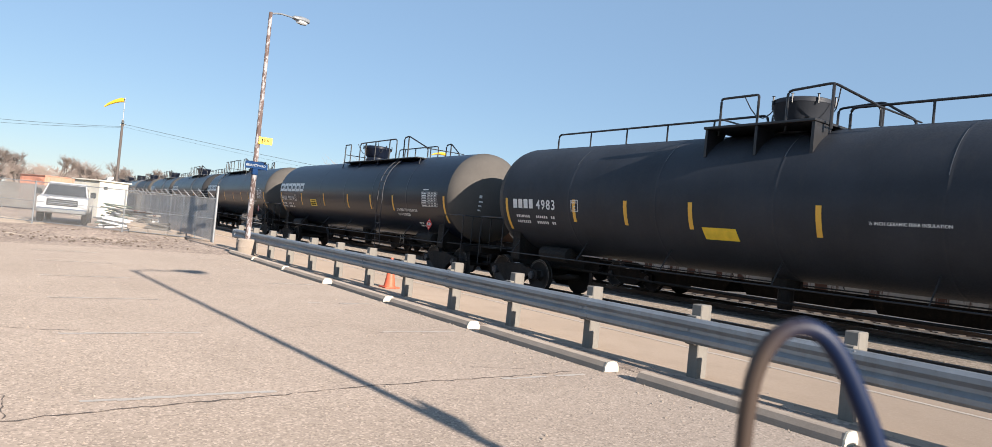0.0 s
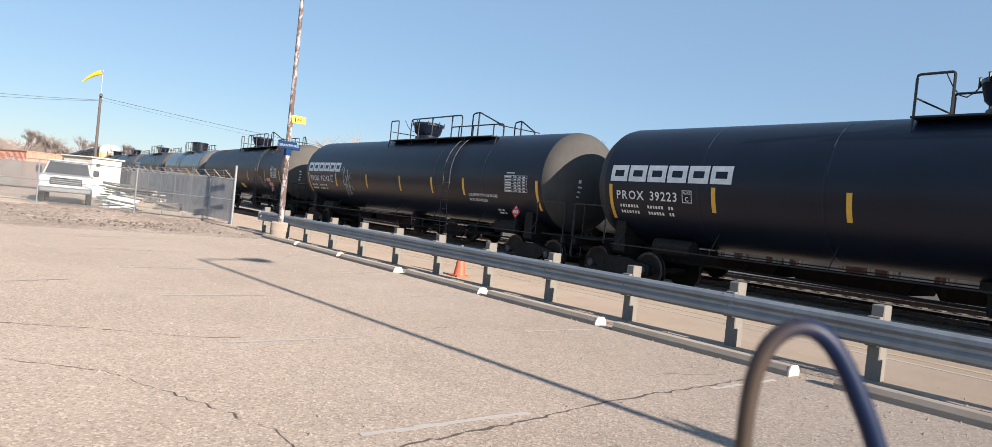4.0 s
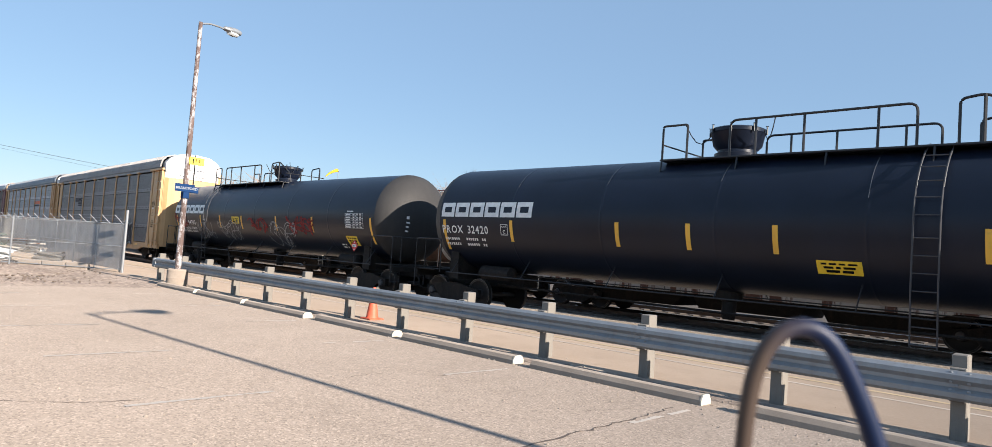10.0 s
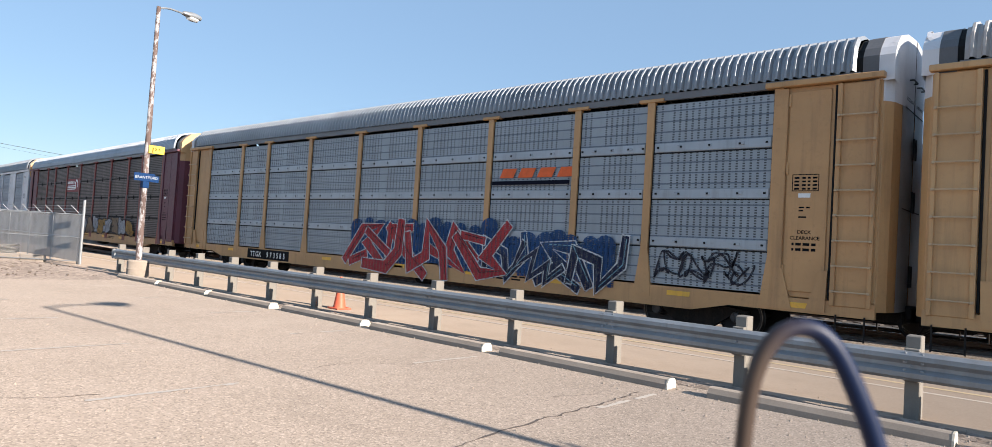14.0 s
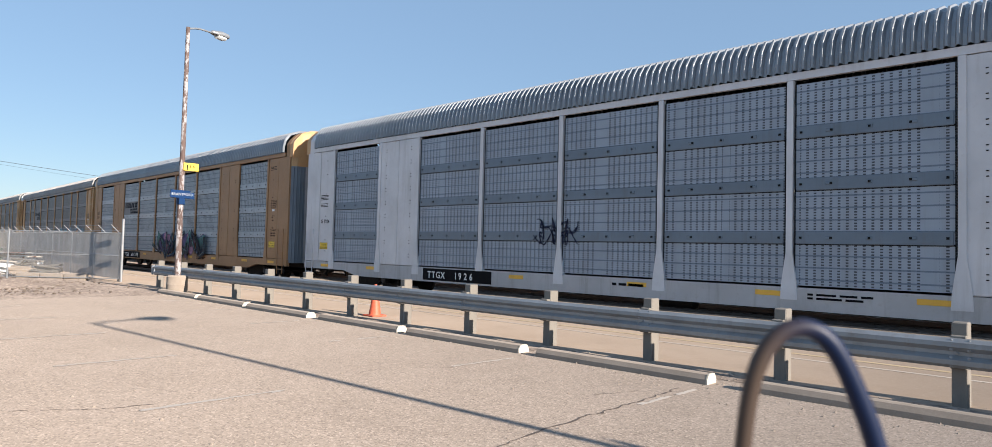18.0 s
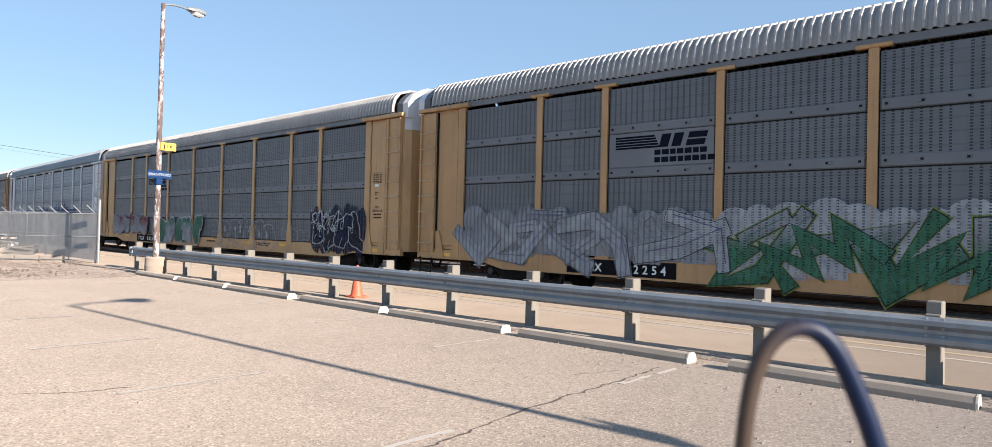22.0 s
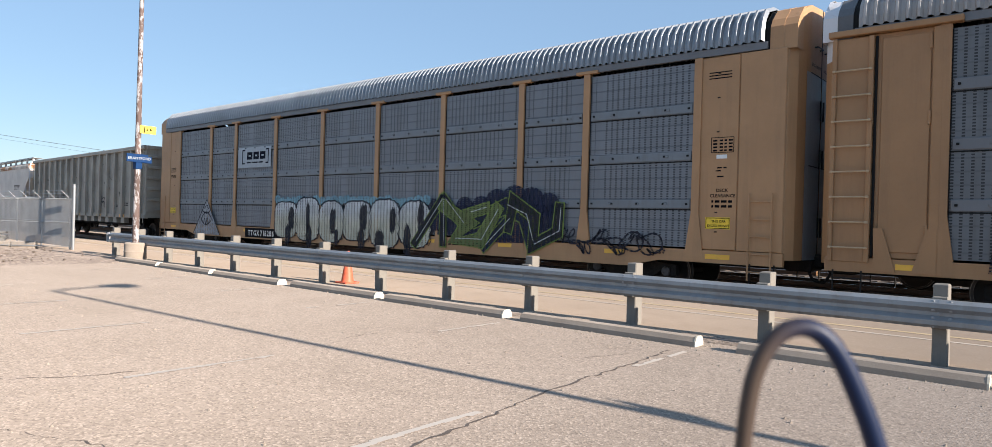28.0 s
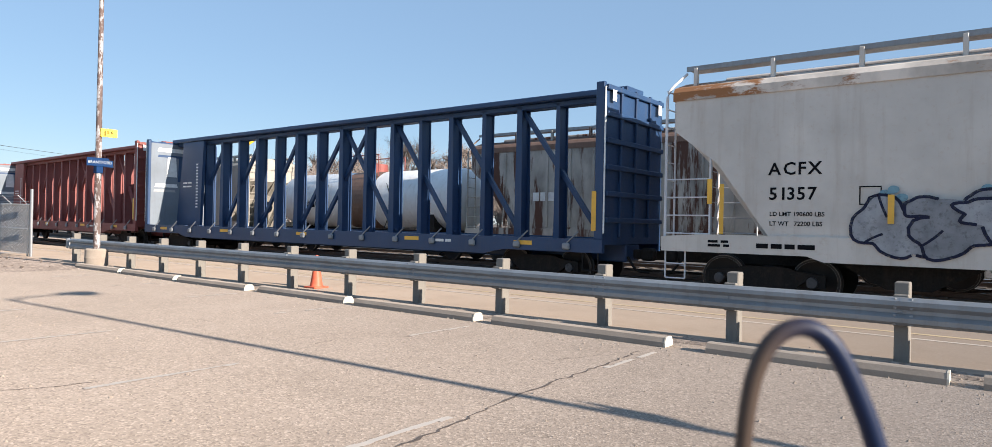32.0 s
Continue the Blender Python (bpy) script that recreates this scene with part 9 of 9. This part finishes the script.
hs = thing("house", "low house with a brown pitched roof", "house", m=pose(-80, -16, 0, 0, 0, 20))
part("wall", bbox(bmesh.new(), -4, 4, -5, 5, 0, 2.9, 0.02), M["brickwall"], hs)
bm = bmesh.new()
a = [bm.verts.new(p) for p in ((-4.4, -5.4, 2.85), (4.4, -5.4, 2.85), (4.4, 5.4, 2.85), (-4.4, 5.4, 2.85), (0, -5.4, 5.0), (0, 5.4, 5.0))]
for f in ((0, 1, 4), (1, 2, 5, 4), (2, 3, 5), (3, 0, 4, 5), (0, 3, 2, 1)):
    bm.faces.new([a[i] for i in f])
part("roof", bm, M["roofing"], hs)
for y in (-2.5, 2.0):
    part("window", bbox(bmesh.new(), 4.0, 4.04, y, y + 1.2, 1.0, 2.1, 0.01), M["glass"], hs)

# ---- utility pole, wires, windsocks ----
up = thing("utility_pole", "weathered wooden utility pole with a thin mast", "utility pole", m=pose(-82, 2.2, -0.02))
part("pole", tube(bmesh.new(), [(0, 0, 0), (0, 0, 9.9)], [0.17, 0.12], 10), M["oldwood"], up)
part("lamp_bracket", bbox(bmesh.new(), 0.1, 0.4, -0.12, 0.12, 9.55, 9.8, 0.03), M["tubeblack"], up)
part("mast", tube(bmesh.new(), [(0, 0, 9.8), (0, 0, 12.4)], 0.04, 6), M["galv"], up)
for k, (y, z) in enumerate(((-0.16, 9.35), (0.0, 9.9), (0.16, 9.35))):
    part("insulator", lathe(bmesh.new(), [(0.03, 0), (0.06, 0.03), (0.05, 0.12), (0.02, 0.14)], "z", 8, (0, y, z)), M["cap"], up)


def wire(a, b, sag, r=0.022):
    bm = bmesh.new()
    a, b = Vector(a), Vector(b)
    tube(bm, [a + (b - a) * (k / 24) - Vector((0, 0, 4 * sag * (k / 24) * (1 - k / 24))) for k in range(25)], r, 5)
    solid("overhead_wire", bm, M["cable"], "black overhead wire strung from the utility pole", "wire", group="overhead wires")


p2 = thing("utility_pole", "wooden utility pole beyond the yard", "utility pole", m=pose(-100, 95, -0.28))
part("pole", tube(bmesh.new(), [(0, 0, 0), (0, 0, 9.8)], [0.17, 0.12], 8), M["oldwood"], p2)
part("crossarm", bbox(bmesh.new(), -0.06, 0.06, -0.7, 0.7, 9.2, 9.32, 0.01), M["oldwood"], p2)
p3 = thing("utility_pole", "wooden utility pole beside the dirt yard", "utility pole", m=pose(-62, -55, -0.02))
part("pole", tube(bmesh.new(), [(0, 0, 0), (0, 0, 10.6)], [0.17, 0.12], 8), M["oldwood"], p3)
wire((-82, 2.2, 9.5), (-100, 95, 9.0), 1.4, 0.02)
wire((-82, 2.3, 9.2), (-100, 95.6, 8.4), 1.6, 0.009)
wire((-82, 2.2, 9.2), (-62, -55, 10.4), 2.6, 0.016)
wire((-82, 2.1, 9.1), (-62, -55.6, 10.0), 2.9, 0.014)


def windsock(x, y, z, label, size=1.0):
    sk = thing("windsock", label, "windsock", m=pose(x, y, z))
    bm = bmesh.new()
    n = 10
    rings = []
    for r, d, dz in ((0.16, 0.05, 0.0), (0.18, 0.25, 0.02), (0.15, 0.7, -0.10), (0.11, 1.15, -0.30), (0.07, 1.5, -0.55)):
        rings.append([bm.verts.new((-d * size, r * size * math.cos(2 * math.pi * j / n), dz * size + r * size * math.sin(2 * math.pi * j / n))) for j in range(n)])
    for a, b in zip(rings, rings[1:]):
        for j in range(n):
            bm.faces.new((a[j], a[(j + 1) % n], b[(j + 1) % n], b[j]))
    part("sleeve", bm, M["sock"], sk, "", True)
    part("hoop", tube(bmesh.new(), [(-0.05, 0.17 * size * math.cos(a * 0.63), 0.17 * size * math.sin(a * 0.63)) for a in range(11)], 0.012, 5), M["galv"], sk)
    part("swivel", tube(bmesh.new(), [(0, 0, -0.15), (0, 0, 0.15)], 0.03, 6), M["galv"], sk)
    return sk


SOCKS = [(windsock(-82.05, 2.2, 12.1, "yellow windsock flying from the mast", 1.35), (-82.05, 2.2, 12.1)), (windsock(-76.0, 40.0, 11.4, "yellow windsock flying beyond the train", 1.2), (-76.0, 40.0, 11.4))]
ms = thing("windsock_mast", "thin galvanised mast beyond the train", "mast", m=pose(-76.0, 40.0, -0.28))
part("pole", tube(bmesh.new(), [(0, 0, 0), (0, 0, 11.8)], [0.06, 0.035], 8), M["galv"], ms)

# ---- bare trees ----
def bare_tree(seed, height=9.0):
    rng = random.Random(seed)
    wood, twigs = bmesh.new(), bmesh.new()

    def grow(p, d, length, r, depth):
        q = p + d * length
        mid = p + d * length * 0.5 + Vector((rng.uniform(-1, 1), rng.uniform(-1, 1), 0)) * length * 0.06
        tube(wood, [p, mid, q], [r, r * 0.85, r * 0.68], 5 if depth < 2 else 3, False)
        if depth >= 4:
            for k in range(12):
                e = (d + Vector((rng.gauss(0, 0.6), rng.gauss(0, 0.6), rng.gauss(0.15, 0.4)))).normalized()
                s = p + d * length * rng.uniform(0.2, 1.0)
                n = e.cross(Vector((rng.random(), rng.random(), rng.random()))).normalized() * 0.018
                L = length * rng.uniform(0.5, 1.1)
                twigs.faces.new([twigs.verts.new(v) for v in (s - n, s + n, s + e * L)])
                s2 = s + e * L * 0.5
                e2 = (e + Vector((rng.gauss(0, 0.6), rng.gauss(0, 0.6), rng.gauss(0, 0.5)))).normalized()
                twigs.faces.new([twigs.verts.new(v) for v in (s2 - n * 0.7, s2 + n * 0.7, s2 + e2 * L * 0.7)])
            return
        for k in range(3 if depth else 4):
            e = (d * 1.0 + Vector((rng.gauss(0, 0.5), rng.gauss(0, 0.5), rng.uniform(0.0, 0.35)))).normalized()
            grow(q - d * length * rng.uniform(0, 0.25), e, length * rng.uniform(0.62, 0.82), r * 0.6, depth + 1)

    grow(Vector((0, 0, 0)), Vector((rng.uniform(-0.06, 0.06), rng.uniform(-0.06, 0.06), 1)).normalized(), height * 0.28, height * 0.022, 0)
    return finish("trunk", wood, M["bark"]), finish("crown", twigs, M["twig"])


KINDS = [bare_tree(s, h) for s, h in ((1, 9.0), (2, 11.0), (3, 8.0))]
rng = random.Random(77)


def plant(x, y, k, scale, turn):
    t = thing("tree", "bare deciduous tree with fine brown twigs", "tree", group="bare trees beyond the yard", m=pose(x, y, -0.28, 0, 0, turn) @ Matrix.Scale(scale, 4))
    shared("trunk", KINDS[k][0], t)
    shared("crown", KINDS[k][1], t)


for i in range(46):
    plant(-160 + 130 * i / 46 + rng.uniform(-3, 3), rng.uniform(84, 112), rng.randrange(3), rng.uniform(1.75, 2.4), rng.uniform(0, 360))
for i in range(34):
    y = -95 + 125 * i / 34
    plant(-185 + rng.uniform(-25, 25) - 0.2 * abs(y), y + rng.uniform(-3, 3), rng.randrange(3), rng.uniform(0.9, 1.35), rng.uniform(0, 360))
for x, y, s in ((-97, 12.5, 0.55), (-110, 14.5, 0.6), (-88, -3.5, 0.35), (-30, 70, 0.8), (-22, 74, 0.9), (8, 60, 0.8)):
    plant(x, y, rng.randrange(3), s, rng.uniform(0, 360))

# far woods on the horizon
bm = bmesh.new()
for i in range(1150):
    a = rng.uniform(radians(60), radians(215))
    d = rng.uniform(200, 290) if a > radians(160) else rng.uniform(115, 185)
    h = rng.uniform(8.0, 12.0) * (0.85 + 0.3 * noise.noise((a * 14, 0, 0))) * (1.0 if a > radians(160) else 1.45)
    q = Vector((-math.sin(a), math.cos(a), 0))
    p = Vector((d * math.cos(a), d * math.sin(a), -0.28))
    w = 0.16 * d / 200
    bm.faces.new([bm.verts.new(v) for v in (p - q * w, p + q * w, p + Vector((0, 0, h * 0.8)))])
    for k in range(56):
        u = rng.uniform(0.10, 0.80)
        s0 = p + Vector((0, 0, h * u))
        e = q * rng.uniform(-1, 1) * h * 0.34 + Vector((0, 0, h * rng.uniform(0.05, 1.0 - u)))
        n = e.cross(Vector((math.cos(a), math.sin(a), 0))).normalized() * rng.uniform(0.045, 0.13) * d / 200
        bm.faces.new([bm.verts.new(v) for v in (s0 - n, s0 + n, s0 + e)])
solid("woods", bm, M["twig"], "distant leafless brown woods along the horizon", "woods", kind="stuff")

for x, y, w, h, mt in ((-28, 112, 14, 5.0, "brickwall"), (12, 84, 9, 3.4, "shedwhite"), (-75, 118, 18, 4.2, "brickwall")):
    b = thing("building", "low building with a dark pitched roof beyond the yard", "building", group="buildings beyond the yard", m=pose(x, y, -0.28, 0, 0, 8))
    part("wall", bbox(bmesh.new(), -w / 2, w / 2, -4, 4, 0, h, 0.02), M[mt], b)
    bm = bmesh.new()
    a = [bm.verts.new(p) for p in ((-w / 2 - 0.4, -4.4, h), (w / 2 + 0.4, -4.4, h), (w / 2 + 0.4, 4.4, h), (-w / 2 - 0.4, 4.4, h), (-w / 2, 0, h + 2.0), (w / 2, 0, h + 2.0))]
    for f in ((0, 1, 5, 4), (1, 2, 5), (2, 3, 4, 5), (3, 0, 4), (0, 3, 2, 1)):
        bm.faces.new([a[i] for i in f])
    part("roof", bm, M["roofing"], b)
    for k in range(int(w / 2.5)):
        part("window", bbox(bmesh.new(), -w / 2 + 0.8 + k * 2.4, -w / 2 + 1.8 + k * 2.4, -4.03, -4.0, 1.2, 2.3, 0.005), M["glass"], b)

# ---- the loop before the lens, in the camera's own space ----
loop = thing("cable_loop", "bent dark rubber-covered loop close to the lens", "loop")
bm = bmesh.new()
D, F = 0.42, 1079.8
shape = ((1180, 1000, 14.5), (1168, 800, 14.5), (1176, 690, 15), (1186, 620, 15.5), (1200, 573, 16), (1220, 540, 16), (1243, 522, 16.5), (1268, 517, 17), (1292, 524, 17.5), (1315, 545, 18), (1336, 580, 18), (1358, 630, 18.5), (1380, 690, 18.5), (1410, 800, 19), (1440, 1000, 19))
pts = [Vector(((x - 784) / F * D, (353 - y) / F * D, -D)) for x, y, r in shape]
fine, rad = [], []
for i in range(len(pts) - 1):
    a, b, c, d = pts[max(i - 1, 0)], pts[i], pts[i + 1], pts[min(i + 2, len(pts) - 1)]
    for j in range(5):
        t = j / 5
        fine.append(0.5 * ((2 * b) + (c - a) * t + (2 * a - 5 * b + 4 * c - d) * t * t + (3 * b - a - 3 * c + d) * t ** 3))
        rad.append((shape[i][2] * (1 - t) + shape[i + 1][2] * t) / F * D * 0.88)
k = 33
part("left_leg", tube(bm, fine[:k + 1], rad[:k + 1], 14), M["loopbrown"], loop, "brown side of the painted reflection", True)
part("right_leg", tube(bmesh.new(), fine[k:], rad[k:], 14), M["loop"], loop, "dark blue side of the painted reflection", True)


# ---- what moves ----
def motions():
    walk(loop, PATH)
    for n, (sk, (x, y, z)) in enumerate(SOCKS):
        rng = random.Random(5 + n)
        rows = []
        for k in range(33):
            rows.append((float(k), pose(x, y, z, 0, 18 * math.sin(k * 1.1 + n) + rng.uniform(-12, 12) - 8, 62 + 18 * math.sin(k * 0.7) + rng.uniform(-12, 12))))
        walk(sk, rows)
    times = [0.0, 1 / 30, 2 / 30] + [k / 2 for k in range(1, 64)] + [32 - 2 / 30, 32 - 1 / 30, 32.0]
    for car, start in TRAIN:
        reach = 7.0
        rows = []
        for t in times:
            s = start + SPEED * t
            (xa, ya, ha), (xb, yb, hb) = track(s - reach), track(s + reach)
            rows.append((t, pose((xa + xb) / 2, (ya + yb) / 2, grade(s), 0, 0, math.degrees(math.atan2(yb - ya, xb - xa)))))
        walk(car, rows)
    starts = dict((car, start) for car, start in TRAIN)
    for ws, x, car in SPUN:
        if car not in starts:
            continue
        truck_x = ws.parent.matrix_basis.translation.x
        base = starts[car] + truck_x + x
        f0 = max(1, math.ceil(((-34.0 - base) / SPEED) * FPS))
        f1 = min(32 * FPS - 1, math.floor(((6.0 - base) / SPEED) * FPS))
        rest = pose(x, 0, 0.457)
        rows = [(0.0, rest)]
        turn = 0.0
        for f in range(f0, f1 + 1):
            turn = math.degrees((f - f0) / FPS * SPEED / 0.457)
            rows.append((f / FPS, pose(x, 0, 0.457, 0, turn % 360.0, 0)))
        rows.append((32.0, pose(x, 0, 0.457, 0, turn % 360.0, 0)))
        walk(ws, rows)


motions()
